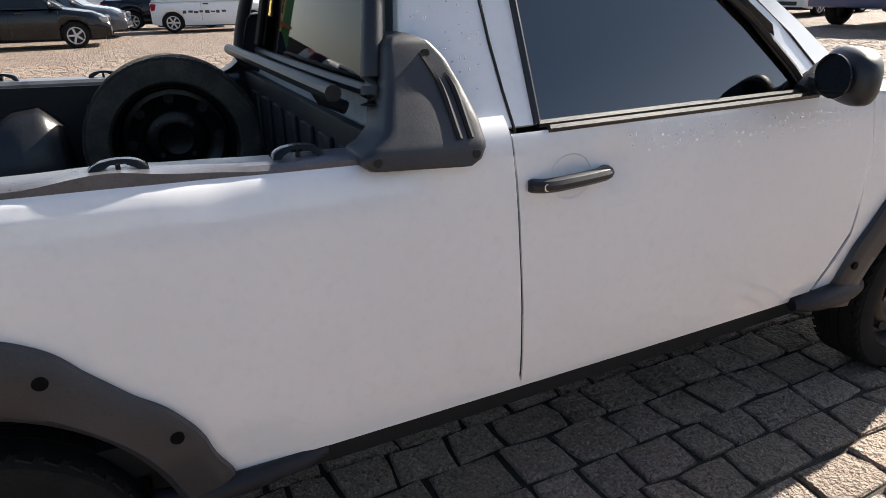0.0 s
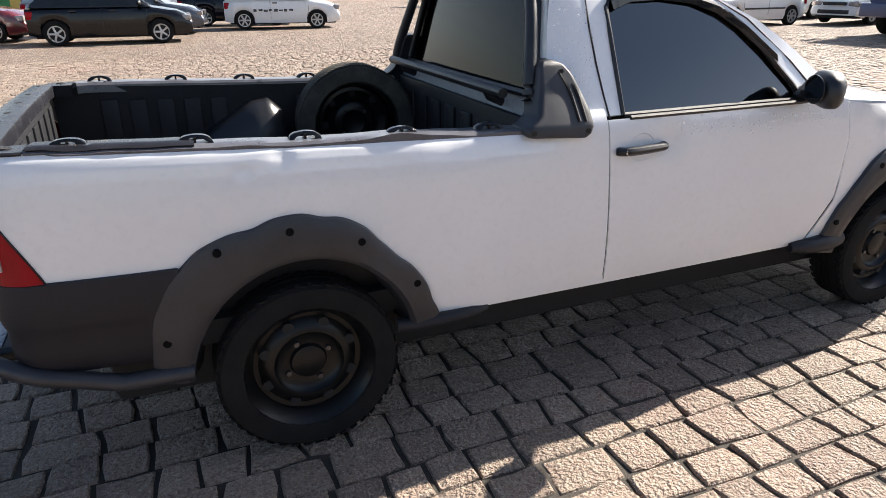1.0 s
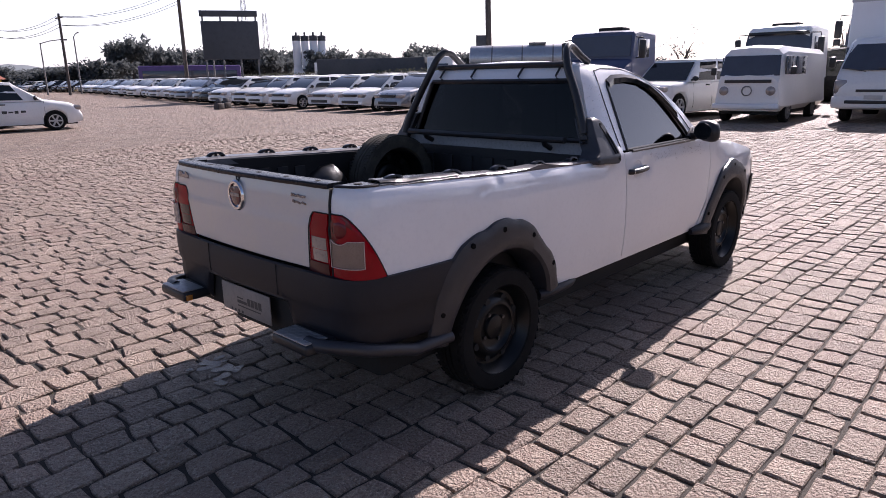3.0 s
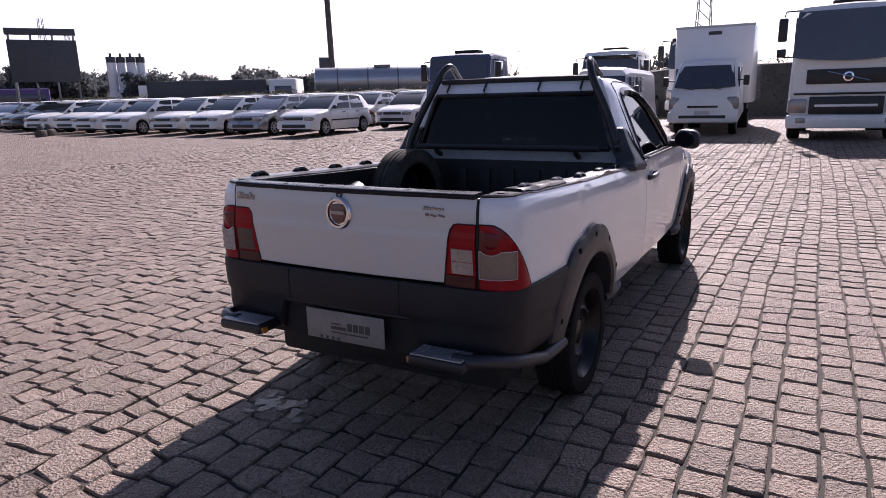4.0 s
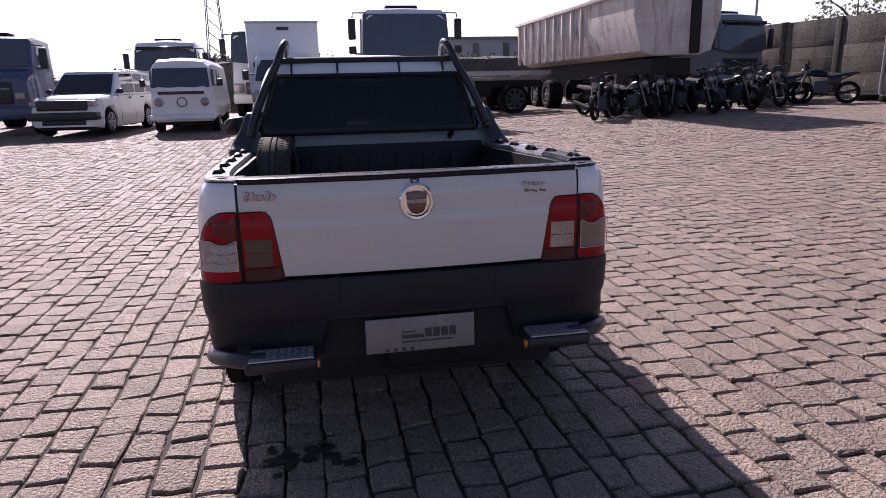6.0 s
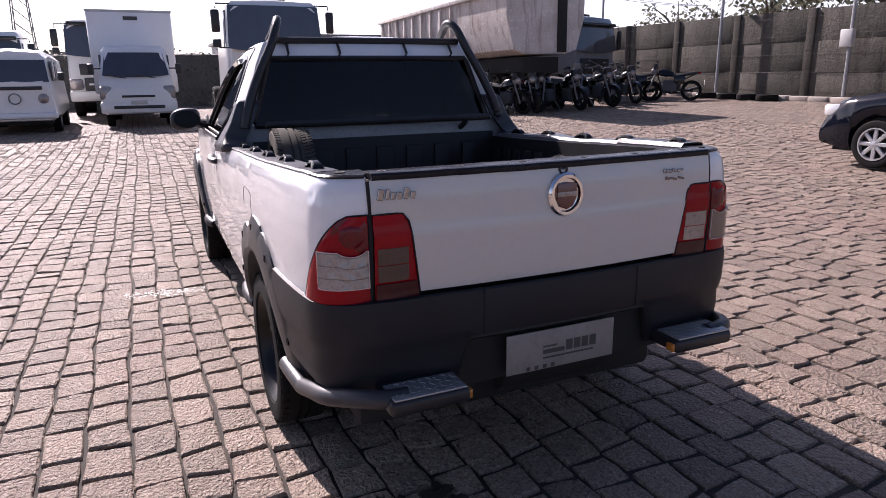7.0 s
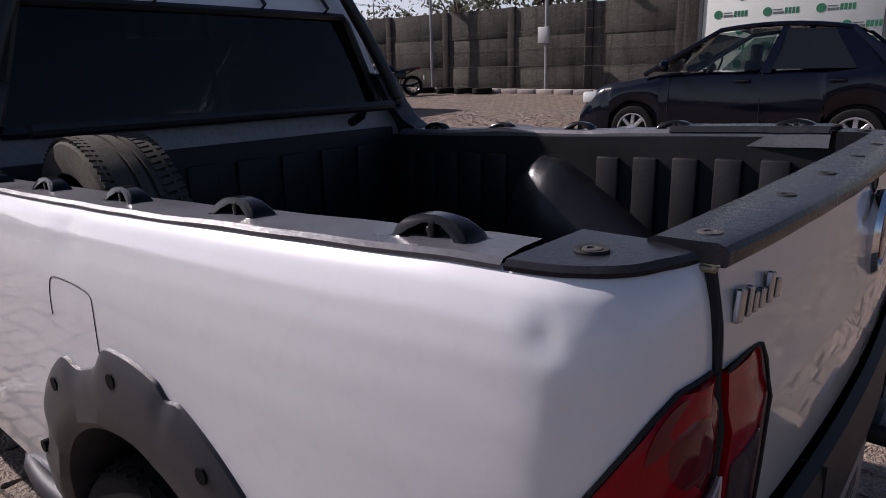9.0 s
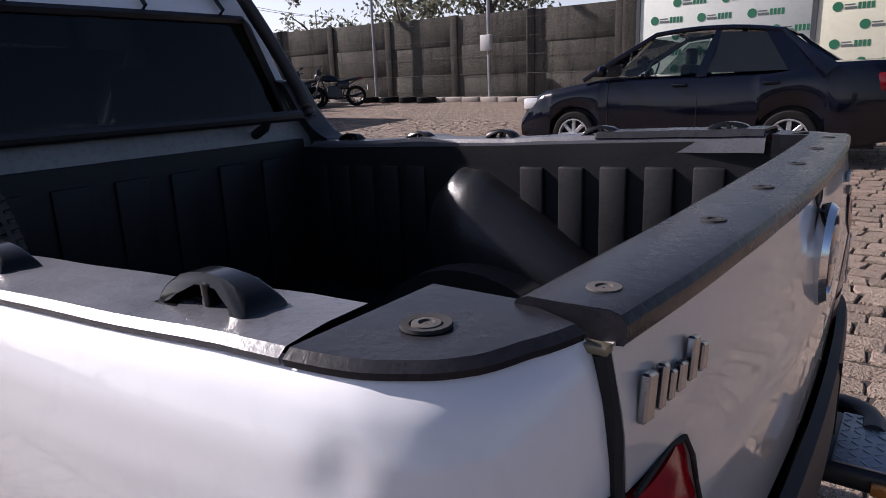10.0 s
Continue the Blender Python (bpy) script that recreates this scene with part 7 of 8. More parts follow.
# hoardings with printed marks
for k, (x0, x1) in enumerate(((5.75, 2.15), (2.05, -2.0), (-2.1, -6.2))):
    t = thing("banner_board", "pale advertising board with rows of green marks", "board", pose(0, 0, 0), "boards by the wall")
    yb = -15.15
    zb = ground_z(x0, yb)
    slab(t, "panel", BANNER if k != 1 else BANNER_CREAM, x1, x0, yb - 0.06, yb, zb + 0.12, 3.35, 0.01)
    slab(t, "post", BOARD_DARK, x0 + 0.0, x0 + 0.09, yb - 0.12, yb + 0.02, zb - 0.1, 3.4, 0.0)
    for r in range(8):
        for c in range(4):
            mx, mz = x0 - 0.35 - 1.05 * c - (0.5 if r % 2 else 0), zb + 0.42 + 0.36 * r
            if mx - 0.62 < x1 or mz > 3.2:
                continue
            bm = bmesh.new()
            lathe(bm, [(0.095, 0.0), (0.095, 0.004), (0.001, 0.004)], pose(mx, yb + 0.001, mz), 14)
            part("round_mark", bm, GREEN_PRINT, t)
            bm = bmesh.new()
            for q in range(4):
                box(bm, mx - 0.405 - 0.075 * q, mx - 0.35 - 0.075 * q, yb, yb + 0.004, mz - 0.065, mz + 0.06)
            part("print_bar", bm, GREEN_PRINT, t)
            bm = bmesh.new()
            box(bm, mx - 0.335, mx - 0.12, yb, yb + 0.004, mz - 0.062, mz - 0.012)
            box(bm, mx - 0.30, mx - 0.12, yb, yb + 0.004, mz + 0.015, mz + 0.04)
            part("print_bar", bm, GREY_PRINT, t)
bm = bmesh.new()
box(bm, 5.92, 6.4, -16.4, -15.7, 0.3, 4.2, 0.02)
tagged(part("gate_pillar", bm, POST_MAT), "dark pillar at the end of the wall", "pillar")

# ---- hedge along the far edge, buildings and distance ----
HX = [(29.5, -17.0), (29.5, 6.0), (27.0, 14.0), (28.5, 30.0), (38.0, 62.0), (60.0, 130.0)]
bm = bmesh.new()
pts = [Vector((x, y, 0)) for x, y in HX]
path = []
for a, b in zip(pts, pts[1:]):
    n = max(2, int((b - a).length / 0.7))
    path += [a.lerp(b, i / n) for i in range(n)]
rings = []
for i, p in enumerate(path):
    top = lerp(p.y, [-17, 4, 10, 30, 130], [2.45, 2.45, 1.75, 1.80, 2.1])
    j = lambda q: 0.10 * noise.noise((p.x * 1.3 + q, p.y * 1.3, q * 3.7))
    zb = ground_z(p.x, p.y) - 0.1
    rings.append([(p.x - 0.5 + j(1), p.y, zb), (p.x - 0.5 + j(2), p.y, (zb + top) / 2), (p.x - 0.42 + j(3), p.y, top - 0.1 + j(4)), (p.x + j(5), p.y, top + j(6)), (p.x + 0.45, p.y, top - 0.1 + j(7)), (p.x + 0.5, p.y, zb)])
ring_faces(bm, rings, False)
tagged(part("hedge", bm, HEDGE), "long clipped dark hedge along the yard's edge", "hedge")
bm = bmesh.new()
for i in range(9000):
    k = random.randrange(len(path))
    p = path[k]
    top = lerp(p.y, [-17, 4, 10, 30, 130], [2.45, 2.45, 1.75, 1.80, 2.1])
    side_leaf = random.random() < 0.6
    c = Vector((p.x - 0.52 + random.uniform(-0.06, 0.06), p.y + random.uniform(-0.4, 0.4), random.uniform(0.3, top))) if side_leaf else Vector((p.x + random.uniform(-0.5, 0.5), p.y + random.uniform(-0.4, 0.4), top + random.uniform(-0.05, 0.14)))
    a, b = Vector((random.uniform(-1, 1), random.uniform(-1, 1), random.uniform(-1, 1))) * 0.09, Vector((random.uniform(-1, 1), random.uniform(-1, 1), random.uniform(-1, 1))) * 0.09
    put(bm, [c, c + a, c + a + b, c + b], [(0, 1, 2, 3)])
tagged(part("hedge_leaves", bm, LEAF), "loose leaves on the clipped hedge", "hedge", kind="stuff")


def tree(m, height, spread, seed, clumps=70, leaves=40, bare=0.0, leaf=None):
    r = random.Random(seed)
    ob = thing("tree", "dark broad-crowned tree beyond the yard" if not bare else "thin-crowned tree with an open outline", "tree", m)
    bm = bmesh.new()
    tr = height * 0.035
    tube(bm, smooth_path([(0, 0, 0), (r.uniform(-0.2, 0.2), r.uniform(-0.2, 0.2), height * 0.35), (r.uniform(-0.3, 0.3), r.uniform(-0.3, 0.3), height * 0.75)], 4), [tr * (1 - 0.08 * i) for i in range(9)], 8)
    tips = []
    for k in range(9):
        a = r.uniform(0, 6.28)
        z0 = height * r.uniform(0.3, 0.65)
        tip = Vector((spread * 0.7 * math.cos(a) * r.uniform(0.5, 1), spread * 0.7 * math.sin(a) * r.uniform(0.5, 1), height * r.uniform(0.55, 0.92)))
        tube(bm, [(0, 0, z0), Vector((0, 0, z0)).lerp(tip, 0.5) + Vector((0, 0, 0.2)), tip], [tr * 0.5, tr * 0.3, tr * 0.1], 5)
        tips.append(tip)
    part("trunk", bm, BARK, ob)
    bm = bmesh.new()
    for k in range(clumps):
        base = r.choice(tips)
        c = base + Vector((r.gauss(0, spread * 0.22), r.gauss(0, spread * 0.22), r.gauss(0, height * 0.09)))
        cr = spread * r.uniform(0.12, 0.26)
        for q in range(leaves):
            d = Vector((r.gauss(0, 1), r.gauss(0, 1), r.gauss(0, 0.8))).normalized() * cr * r.uniform(0.3, 1.0)
            a, b = (Vector((r.uniform(-1, 1), r.uniform(-1, 1), r.uniform(-1, 1))) * spread * (0.075 - 0.03 * bare) for _ in range(2))
            p = c + d
            put(bm, [p, p + a, p + a + b, p + b], [(0, 1, 2, 3)])
    part("crown", bm, leaf or LEAF, ob)
    return ob


trees = [tree(pose(66, 84, 0), 5.2, 4.6, 1, 130, 60, leaf=LEAF_HAZED), tree(pose(76, 76, 0), 4.4, 4.5, 2, 130, 60, leaf=LEAF_HAZED), tree(pose(56, 96, 0), 6.2, 4.0, 3, 130, 60, leaf=LEAF_HAZED)]
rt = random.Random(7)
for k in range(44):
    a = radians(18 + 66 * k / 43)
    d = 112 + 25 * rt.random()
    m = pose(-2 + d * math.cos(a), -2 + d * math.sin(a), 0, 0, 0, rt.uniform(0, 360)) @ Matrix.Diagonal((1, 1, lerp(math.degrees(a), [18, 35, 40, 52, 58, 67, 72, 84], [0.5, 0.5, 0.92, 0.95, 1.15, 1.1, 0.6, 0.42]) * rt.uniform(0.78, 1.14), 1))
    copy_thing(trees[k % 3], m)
copy_thing(trees[1], pose(62, 8.0, -1.0, 0, 0, 50))
tree(pose(62, 12.0, 0), 5.6, 1.6, 11, 14, 16, 1)
tree(pose(62.7, 25.9, 0), 4.9, 2.2, 15, 22, 20, 1, LEAF_HAZED)
tree(pose(34.0, -32.0, 0), 6.3, 4.0, 12, 46, 40, 1, LEAF_MID)
tree(pose(24.0, -29.0, 0), 6.4, 3.6, 13, 46, 40, 1, LEAF_MID)
tree(pose(18.0, -28.5, 0), 6.9, 3.8, 14, 50, 40, 1, LEAF_MID)

# far ridge, its haze painted as a blue-grey base colour
bm = bmesh.new()
rings = []
for k in range(521):
    a = radians(-70 + 260 * k / 520)
    d = 620
    h = 9 + 11 * max(0, noise.noise((math.cos(a) * 3, math.sin(a) * 3, 0.3))) + 9 * math.exp(-((math.degrees(a) - 86) / 9) ** 2) + 3.5 * noise.noise((math.cos(a) * 22, math.sin(a) * 22, 1.1)) + 2.0 * noise.noise((math.cos(a) * 90, math.sin(a) * 90, 2.1))
    rings.append([(d * math.cos(a), d * math.sin(a), -5), (d * math.cos(a), d * math.sin(a), h * 0.6), ((d + 60) * math.cos(a), (d + 60) * math.sin(a), h), ((d + 200) * math.cos(a), (d + 200) * math.sin(a), -5)])
ring_faces(bm, rings, False)
tagged(part("backdrop", bm, HILL), "low hills on the horizon, tinted with haze", "hills", kind="structure")

# low wall and buildings on the left of the yard
bm = bmesh.new()
box(bm, -70, 21, 112, 112.4, 0, 2.9, 0.02)
tagged(part("wall_north", bm, FAR_WALL), "long dark low wall behind the cars", "wall", kind="structure")
shop = thing("building", "green and yellow building at the edge of the yard", "building", pose(-9.6, 45, 0))
slab(shop, "wall", YELLOW, 1.2, 5.2, 0, 6, 0, 6, 0.02)
slab(shop, "green_wall", GREEN_WALL, 1.2, 2.6, -0.1, 0.02, 0, 6.2, 0.0)
for k in range(5):
    slab(shop, "window", GLASS_GREY, 2.9 + 0.45 * k, 3.2 + 0.45 * k, -0.06, 0.05, 3.0, 5.0, 0.0)
slab(shop, "awning", TILE, 1.2, 5.4, -1.2, 0, 2.3, 2.5, 0.0)
slab(shop, "side_block", WAREHOUSE, 5.25, 8.2, 0.5, 5, 0, 2.0, 0.02)

ware = thing("warehouse", "long pale grey industrial shed with dark window strips", "building", pose(60, -24, 0))
slab(ware, "wall", WAREHOUSE, 0, 20, -25, 17.0, 0, 5.0, 0.0)
slab(ware, "roof", GREY_METAL, -0.3, 20.3, -25.3, 17.3, 5.0, 5.25, 0.0)
for k in range(14):
    slab(ware, "window_strip", GLASS_GREY, -0.05, 0.1, -23 + 2.9 * k, -22.4 + 2.9 * k, 2.9, 4.7, 0.0)

# billboard, silos, tanker, poles, mast
bill = thing("billboard", "large dark billboard on steel posts seen from behind", "billboard", pose(21.1, 36.7, 0, 0, 0, -33))
slab(bill, "panel", BOARD_DARK, -1.7, 1.7, -0.12, 0.12, 2.72, 5.0, 0.02)
slab(bill, "top_box", BOARD_DARK, -1.74, 1.7, -0.12, 0.2, 5.27, 5.62, 0.02)
for k in range(4):
    slab(bill, "post", GREY_METAL, -1.58 + 1.05 * k - 0.05, -1.58 + 1.05 * k + 0.05, -0.06, 0.06, 0, 5.5, 0.0)
sign = thing("roadside_sign", "dark blue roadside sign with pale print bars", "sign", pose(15.3, 85.6, 0, 0, 0, -10))
slab(sign, "panel", BOARD_DARK, -2.05, 2.05, -0.1, 0.1, 2.45, 4.0, 0.02)
for k, (a, b) in enumerate(((-1.7, -1.2), (-0.9, 0.2), (0.35, 1.5))):
    slab(sign, "print_bar", SILO_MAT, a, b, -0.115, -0.1, 3.05, 3.40, 0.0)
for sx in (-1.5, 1.5):
    slab(sign, "post", GREY_METAL, sx - 0.08, sx + 0.08, -0.06, 0.06, 0, 2.45, 0.0)
house = thing("house", "low house with a terracotta tiled roof", "house", pose(19.6, 92.0, 0, 0, 0, -12))
slab(house, "wall", YELLOW, -2.4, 2.4, 0, 5, 0, 2.1, 0.0)
bm = bmesh.new()
prism(bm, [(-2.9, 2.0), (2.9, 2.0), (1.6, 3.0), (-2.2, 3.0)], lambda x, z: (x, -0.5 + (z - 2.0) * 2, z), lambda x, z: (x, 5.5 - (z - 2.0) * 2, z))
part("roof", bm, TILE, house)
slab(house, "window", GLASS_GREY, -1.2, -0.2, -0.03, 0.05, 0.9, 1.7, 0.0)
silos = thing("silos", "cluster of white silos with dark tops", "silo", pose(63.2, 86.6, 0, 0, 0, -36))
for k in range(4):
    bm = bmesh.new()
    cyl(bm, (-1.95 + 1.3 * k, 0.5 * (k % 2), 3.0), (-1.95 + 1.3 * k, 0.5 * (k % 2), 7.2), 0.62, n=20)
    part("silo", bm, SILO_MAT, silos)
    bm = bmesh.new()
    cyl(bm, (-1.95 + 1.3 * k, 0.5 * (k % 2), 7.2), (-1.95 + 1.3 * k, 0.5 * (k % 2), 8.0), 0.64, n=20)
    box(bm, -2.1 + 1.3 * k, -1.8 + 1.3 * k, -0.1, 0.1, 8.0, 8.5)
    part("silo_top", bm, BOARD_DARK, silos)
slab(silos, "base", SILO_MAT, -2.6, 2.6, -0.5, 1.0, 0, 3.1, 0.0)
tanker = thing("tank_trailer", "silver tank trailer parked beyond the hedge", "trailer", pose(32.6, 21.6, 0.3, 0, 0, -57))
bm = bmesh.new()
tube(bm, [(-4.05, 0, 2.15), (-4.0, 0, 2.15), (4.0, 0, 2.15), (4.05, 0, 2.15)], [0.5, 0.78, 0.78, 0.5], 24)
part("tank", bm, TANK_MAT, tanker)
for k in range(4):
    bm = bmesh.new()
    cyl(bm, (-2.7 + 1.8 * k, 0, 2.15), (-2.62 + 1.8 * k, 0, 2.15), 0.80, n=24)
    part("tank_band", bm, GREY_METAL, tanker)
slab(tanker, "chassis", DARK, -3.9, 3.9, -0.6, 0.6, 0.7, 1.4, 0.0)
slab(tanker, "manhole", GREY_METAL, -0.5, 0.5, -0.3, 0.3, 2.9, 3.05, 0.03)
truck_wheels(tanker, (-3.0, -1.8), 0.9, 0.48, 0.4)
lorry2 = thing("truck", "dark curtain-sided truck beyond the hedge", "truck", pose(30.5, 33.0, 0, 0, 0, -62))
slab(lorry2, "cargo_body", BOARD_DARK, -4.5, 3.3, -1.2, 1.2, 0.9, 2.75, 0.03)
slab(lorry2, "cab", WHITE_OLD, 3.4, 5.2, -1.15, 1.15, 0.6, 2.75, 0.1)
slab(lorry2, "cab_window", GLASS_GREY, 3.8, 4.9, -1.18, 1.18, 1.6, 2.3, 0.02)
truck_wheels(lorry2, (4.2, -2.5), 1.0, 0.48, 0.3)
lorry3 = thing("truck", "small white truck near the billboard", "truck", pose(42.0, 52.0, 0, 0, 0, -50))
slab(lorry3, "cargo_body", WHITE_OLD, -2.6, 1.6, -1.1, 1.1, 0.9, 3.0, 0.03)
slab(lorry3, "cab", WHITE_OLD, 1.7, 3.2, -1.0, 1.0, 0.6, 2.3, 0.1)
bus2 = thing("bus", "purple bus and stacked cars beyond the rows", "bus", pose(33.0, 66.0, 0, 0, 0, -30))
slab(bus2, "body", mat("purple_paint", (0.09, 0.05, 0.16), rough=0.4, var=0.1), -5, 5, -1.2, 1.2, 0.5, 3.0, 0.15)
slab(bus2, "window_band", GLASS_GREY, -4.6, 4.6, -1.23, 1.23, 1.7, 2.5, 0.02)


def utility_pole(m, h, r=0.17, lean=0.0, plate=False):
    t = thing("utility_pole", "tall dark utility pole", "pole", m)
    bm = bmesh.new()
    cyl(bm, (0, 0, 0), (lean * h, 0, h), r, r * 0.7, 10)
    part("pole", bm, WOOD_POLE, t)
    bm = bmesh.new()
    box(bm, -0.06 + lean * h * 0.95, 0.06 + lean * h * 0.95, -1.0, 1.0, h * 0.95 - 0.06, h * 0.95 + 0.06)
    part("cross_arm", bm, WOOD_POLE, t)
    if plate:
        slab(t, "sign", BOARD_DARK, -0.9, -0.1, -0.05, 0.05, 3.0, 4.0, 0.02)
    return t


utility_pole(pose(33.3, 25.85, 0, 0, 0, -38), 11.5, 0.22, -0.02, True)
utility_pole(pose(29.6, 60.2, 0), 12.0, 0.2)
utility_pole(pose(23.4, 73.4, 0), 8.2, 0.16)
utility_pole(pose(19.8, 84.6, 0), 7.6, 0.16)
utility_pole(pose(18.2, 108.0, 0), 6.2, 0.14)
utility_pole(pose(11.0, 124.0, 0), 5.4, 0.14)


def street_lamp(m, h, arm):
    t = thing("street_lamp", "tall thin street lamp on the road beyond the yard", "street lamp", m, "street lamps beyond the yard")
    bm = bmesh.new()
    cyl(bm, (0, 0, 0), (0, 0, h), 0.09, 0.06, 8)
    part("pole", bm, GREY_METAL, t)
    bm = bmesh.new()
    tube(bm, [(0, 0, h - 0.05), (arm * 0.5, 0, h + 0.25), (arm, 0, h + 0.4)], 0.05, 6)
    part("arm", bm, GREY_METAL, t)
    slab(t, "lamp_head", GREY_METAL, min(arm, arm * 1.35), max(arm, arm * 1.35), -0.14, 0.14, h + 0.33, h + 0.48, 0.03)


for lx, ly, h, arm in ((13.6, 82.0, 6.9, -0.5), (23.0, 79.0, 5.6, 2.0), (25.4, 76.0, 6.2, 0.4), (1.0, 84.0, 6.4, -0.6), (-2.9, 83.0, 5.6, 0.4), (31.6, 58.5, 6.4, 2.2)):
    street_lamp(pose(lx, ly, 0), h, arm)
utility_pole(pose(44.0, -22.0, 0), 9.5, 0.2)
mast = thing("lattice_mast", "thin lattice mast on the horizon", "mast", pose(116, 15.3, 0))
bm = bmesh.new()
for sx, sy in ((1, 1), (1, -1), (-1, 1), (-1, -1)):
    tube(bm, [(sx * 1.5, sy * 1.5, 0), (sx * 0.5, sy * 0.5, 26)], 0.09, 5)
for k in range(13):
    z0, z1 = 2.0 * k, 2.0 * k + 2.0
    w0, w1 = 1.5 - z0 / 26, 1.5 - z1 / 26
    for s in (1, -1):
        tube(bm, [(s * w0, -w0, z0), (s * w1, w1, z1)], 0.05, 4)
        tube(bm, [(-w0, s * w0, z0), (w1, s * w1, z1)], 0.05, 4)
part("lattice", bm, GREY_METAL, mast)
for px, py, sc in ((118.0, 196.0, 1.0), (123.5, 193.0, 0.85)):
    copy_thing(mast, pose(px, py, 0, 0, 0, 40) @ Matrix.Diagonal((sc, sc, sc, 1)))
bm = bmesh.new()
wires = [((11, 124, 5.2), (18.2, 108, 5.9)), ((18.2, 108, 5.9), (19.8, 84.6, 7.3)), ((19.8, 84.6, 7.3), (23.4, 73.4, 7.9)), ((23.4, 73.4, 7.9), (29.6, 60.2, 9.6)), ((19.8, 84.6, 6.6), (23.4, 73.4, 7.1)), ((23.4, 73.4, 7.1), (29.6, 60.2, 8.6)), ((29.6, 60.2, 11.4), (33.3, 25.85, 9.5)), ((33.3, 25.85, 10.9), (44, -22, 9.2)), ((33.3, 25.85, 9.6), (44, -22, 8.4)), ((44, -22, 9.2), (60, -60, 9)), ((29.6, 60.2, 10.6), (33.3, 25.85, 8.9))]
for a, b in wires:
    a, b = Vector(a), Vector(b)
    for o in (-0.35, 0.35):
        tube(bm, [a.lerp(b, t) + Vector((o, o, -3.0 * t * (1 - t))) for t in span(0, 1, 14)], 0.022, 4)
tagged(part("power_lines", bm, DARK), "sagging overhead power lines", "wire", kind="stuff")

# small things on the ground
for x, y in ((14.7, 27.2), (15.3, 27.6)):
    t = thing("debris_block", "small dark block lying on the paving", "block", on_ground(x, y, 20), "blocks on the paving")
    slab(t, "block", WOOD_POLE, -0.2, 0.2, -0.16, 0.16, 0, 0.28, 0.03)
    slab(t, "upper_block", BOARD_DARK, -0.1, 0.1, -0.1, 0.1, 0.28, 0.5, 0.02)


# ---- setts: those beside the pickup one by one, the rest joined ----
PITCH = 0.155
rng = np.random.default_rng(5)
pavement = thing("pavement", "pinkish grey granite setts laid in rows", "paving", kind="structure")
GAP = 0.0070


def sett_shape(cor, r):
    """Four plan corners to a worn, hand-split sett: rim of eight points, rounded shoulder, rough top."""
    cor = [np.array(c) for c in cor]
    mid = sum(cor) / 4
    rim = []
    for q in range(4):
        a, b = cor[q], cor[(q + 1) % 4]
        rim += [a + (mid - a) * r.uniform(0.0, 0.12), (a + b) / 2 + (mid - (a + b) / 2) * r.uniform(-0.04, 0.09)]
    sl = r.normal(0, 0.018, 2)
    v = [(p[0], p[1], -0.045) for p in rim]
    lift = r.normal(0, 0.0021, 8)
    for p, h in zip(rim, lift):
        v.append((p[0], p[1], -0.0070 + h + float(sl @ (p - mid))))
    for p, h in zip(rim, lift):
        w = p + (mid - p) * (0.0055 / (np.hypot(*(mid - p)) + 1e-6)) * r.uniform(0.6, 1.7)
        v.append((w[0], w[1], h * 0.7 + float(sl @ (w - mid))))
    v.append((mid[0] + r.normal(0, 0.012), mid[1] + r.normal(0, 0.012), r.normal(0.0015, 0.002)))
    return v


SETT_F = [(i, (i + 1) % 8, 8 + (i + 1) % 8, 8 + i) for i in range(8)] + [(8 + i, 8 + (i + 1) % 8, 16 + (i + 1) % 8, 16 + i) for i in range(8)] + [(16 + i, 16 + (i + 1) % 8, 24) for i in range(8)]
SETT_S = [False] * 24


def course(i, x):
    """The joint line below row i, wandering a little."""
    return SY0 - 0.1 + i * PITCH + 0.025 * math.sin(x * 0.5 + 0.4 * math.sin(i * PITCH * 0.8)) + 0.022 * noise.noise((x * 1.1, i * 5.37, 0.5)) + 0.017 * noise.noise((x * 5.5, i * 3.91, 7.5))


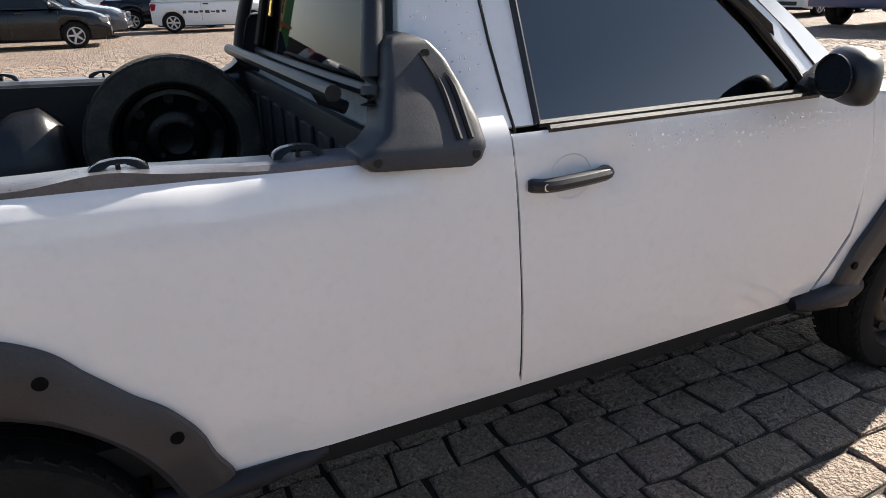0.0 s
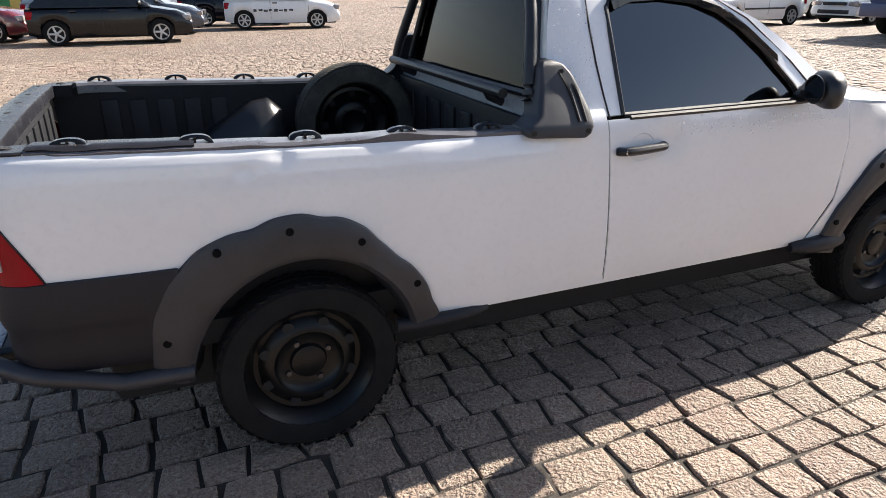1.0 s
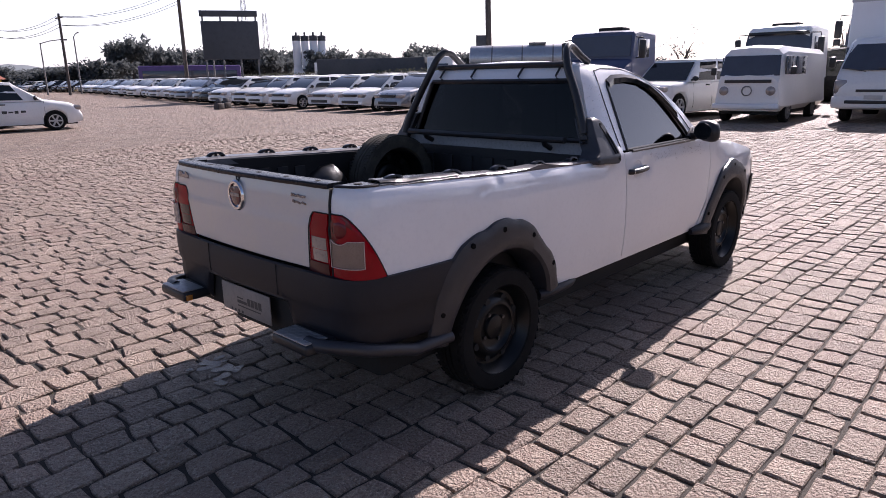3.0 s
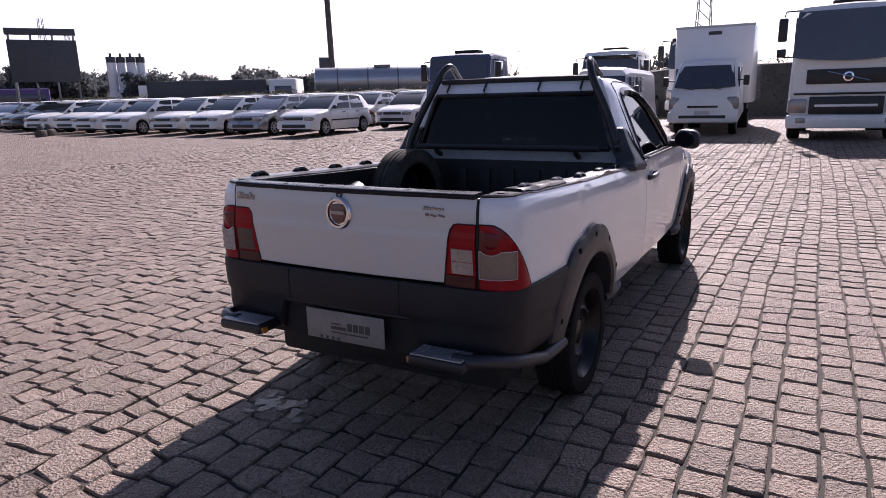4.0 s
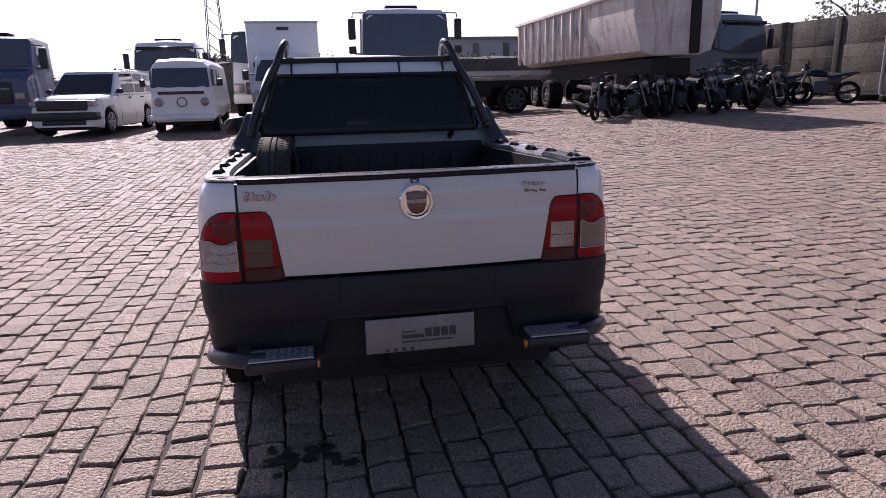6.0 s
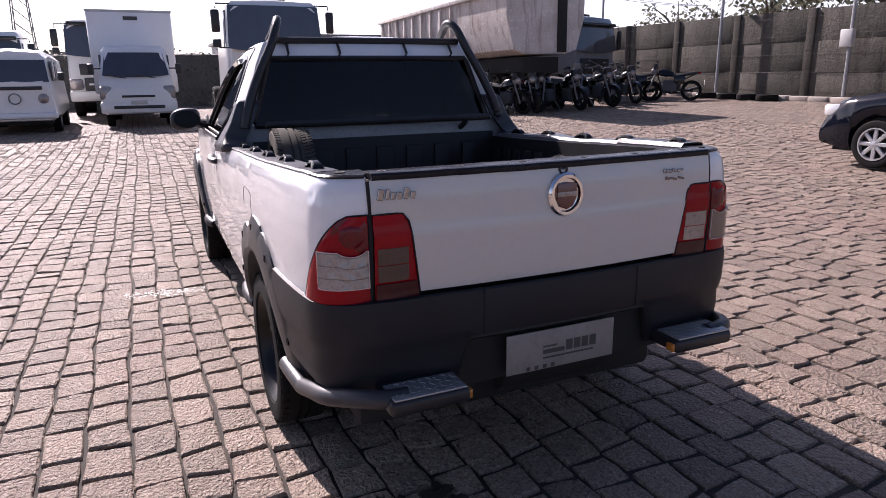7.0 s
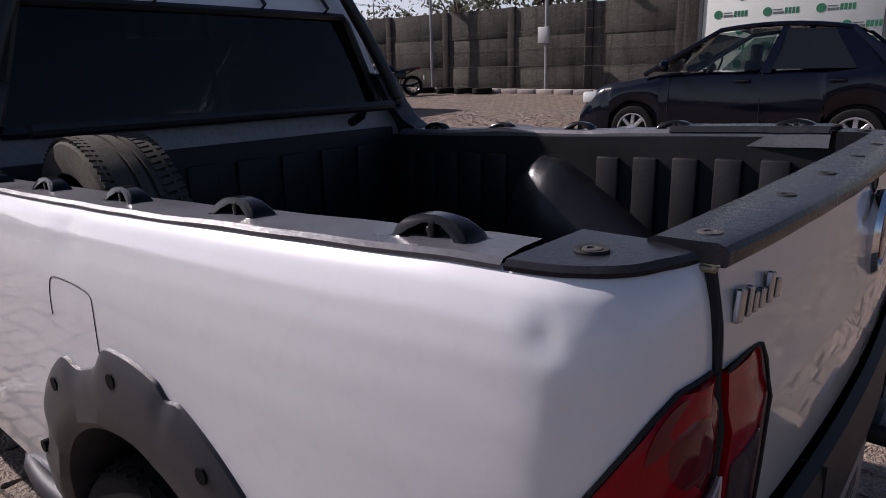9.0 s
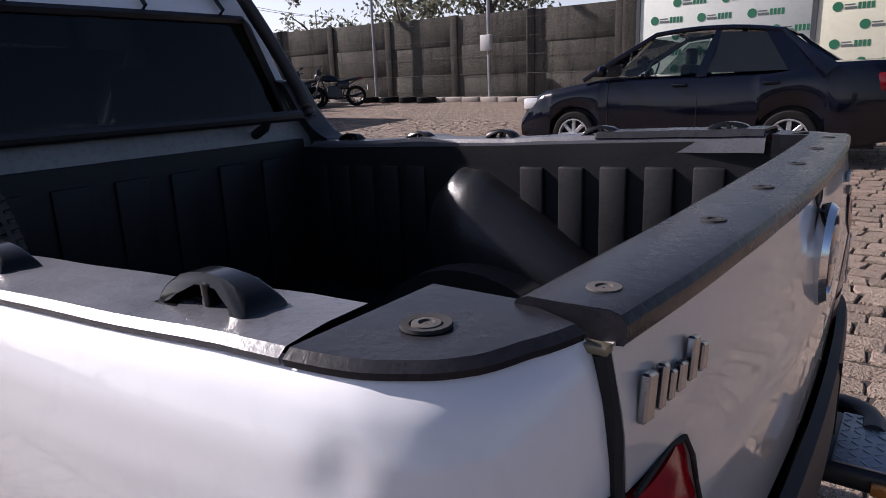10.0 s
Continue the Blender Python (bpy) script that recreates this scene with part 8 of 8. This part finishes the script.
variants = []
for k in range(40):
    me = bpy.data.meshes.new("sett")
    h, w = 0.09, PITCH / 2 - GAP / 2
    me.from_pydata(sett_shape([(-h, -w), (h, -w), (h, w), (-h, w)], np.random.default_rng(k)), [], SETT_F)
    me.polygons.foreach_set("use_smooth", SETT_S)
    me.materials.append(SETT)
    variants.append(me)
far_v, far_f, near_n = [], [], 0
rows = int((SY1 - SY0) / PITCH) + 2
for i in range(rows):
    x = SX0 - rng.uniform(0.05, 0.25)
    s0 = 0.0
    while x < SX1:
        l = rng.choice((rng.uniform(0.13, 0.18), rng.uniform(0.16, 0.22), rng.uniform(0.18, 0.255)))
        s1 = rng.normal(0, 0.007)
        cx = x + l / 2
        y0, y1 = course(i, cx), course(i + 1, cx)
        cy = (y0 + y1) / 2
        z = ground_z(cx, cy) + rng.normal(0, 0.0019)
        k = int(rng.integers(0, 1 << 30))
        g = GAP * rng.uniform(0.2, 0.55)
        gx = GAP * rng.uniform(0.3, 0.95)
        if -0.6 < cx < 1.9 and -2.75 < cy < -1.0 and near_n < 300:
            near_n += 1
            ob = new("sett", variants[k % 40])
            ob.parent = pavement
            ob.matrix_local = Matrix.Translation((cx, cy, z)) @ Matrix.Rotation((course(i, x + l) - course(i, x)) / l, 4, "Z") @ Matrix.Diagonal(((l - 2 * gx) / 0.18, (y1 - y0) / PITCH, 1, 1))
        else:
            n0 = len(far_v)
            cor = [(x + gx - s0, course(i, x) + g), (x + l - gx - s1, course(i, x + l) + g), (x + l - gx + s1, course(i + 1, x + l) - g), (x + gx + s0, course(i + 1, x) - g)]
            far_v.extend([(p[0], p[1], z + p[2]) for p in sett_shape(cor, np.random.default_rng(k % 4096))])
            far_f.extend([tuple(n0 + q for q in f) for f in SETT_F])
        x += l
        s0 = s1
me = bpy.data.meshes.new("sett_field")
me.from_pydata(far_v, [], far_f)
me.polygons.foreach_set("use_smooth", SETT_S * (len(far_f) // 24))
me.materials.append(SETT)
tagged(new("sett_field", me), "field of worn granite setts", kind="stuff").parent = pavement

# tufts of grass and moss in the joints near the pickup
TUFT = mat("joint_grass", (0.07, 0.075, 0.03), (0.13, 0.12, 0.05), rough=0.9, var=0.3, fine=60, island=0.4)
rt2 = random.Random(11)
gv, gf = [], []
for k in range(520):
    i = rt2.randrange(rows)
    x = rt2.uniform(-1.5, 4.5)
    y = course(i, x)
    if not -3.4 < y < 3.0:
        continue
    z = ground_z(x, y)
    for q in range(7):
        a, r0, hh = rt2.uniform(0, 6.28), rt2.uniform(0.0, 0.012), rt2.uniform(0.004, 0.014)
        cx, cy = x + rt2.gauss(0, 0.015), y + rt2.gauss(0, 0.003)
        n0 = len(gv)
        gv += [(cx - 0.0016 * math.sin(a), cy + 0.0016 * math.cos(a), z - 0.012), (cx + 0.0016 * math.sin(a), cy - 0.0016 * math.cos(a), z - 0.012), (cx + r0 * math.cos(a), cy + r0 * math.sin(a), z - 0.004 + hh)]
        gf.append((n0, n0 + 1, n0 + 2))
me = bpy.data.meshes.new("joint_grass")
me.from_pydata(gv, [], gf)
me.materials.append(TUFT)
tagged(new("joint_grass", me), "dry tufts of grass and moss between the setts", "grass", kind="stuff")

# dried pale paint spilt over three setts, and a few pebbles
SPILL = mat("dried_paint", (0.52, 0.50, 0.475), (0.62, 0.60, 0.57), rough=0.7, var=0.1, fine=120)
pv, pf = [], []
for k in range(230):
    u = rt2.uniform(-0.24, 0.24)
    x, y = 2.74 + rt2.gauss(0, 0.035) + 0.1 * u, 1.12 + u
    r0 = rt2.uniform(0.003, 0.011) * (1.2 - abs(u) * 2.5)
    z = ground_z(x, y) + 0.0035
    n0 = len(pv)
    pv += [(x + r0 * rt2.uniform(0.6, 1.2) * math.cos(b), y + r0 * rt2.uniform(0.6, 1.2) * math.sin(b), z + 0.0002 * (k % 5)) for b in span(0, 5.2, 6)]
    pf.append(tuple(range(n0, n0 + 7)))
me = bpy.data.meshes.new("paint_spill")
me.from_pydata(pv, [], pf)
me.materials.append(SPILL)
tagged(new("paint_spill", me), "dried splashes of pale paint on the setts", "paint", kind="stuff")

# water spilt on the setts below the tailgate
WET = mat("wet_stone", (0.035, 0.028, 0.026), (0.06, 0.05, 0.045), rough=0.3, spec=0.4, scale=20, fine=90, var=0.3, bump=0.003, bscale=60)
pv, pf = [], []
for k in range(26):
    x, y, r0 = 0.02 + rt2.gauss(0, 0.045), 0.46 + rt2.gauss(0, 0.075), rt2.uniform(0.012, 0.034)
    n0 = len(pv)
    pv += [(x + r0 * rt2.uniform(0.6, 1.3) * math.cos(b), y + r0 * rt2.uniform(0.6, 1.3) * math.sin(b), 0.0048 + 0.0001 * k) for b in span(0, 5.75, 11)]
    pf.append(tuple(range(n0, n0 + 12)))
me = bpy.data.meshes.new("water_spill")
me.from_pydata(pv, [], pf)
me.materials.append(WET)
tagged(new("water_spill", me), "small wet splashes on the setts", "water", kind="stuff")
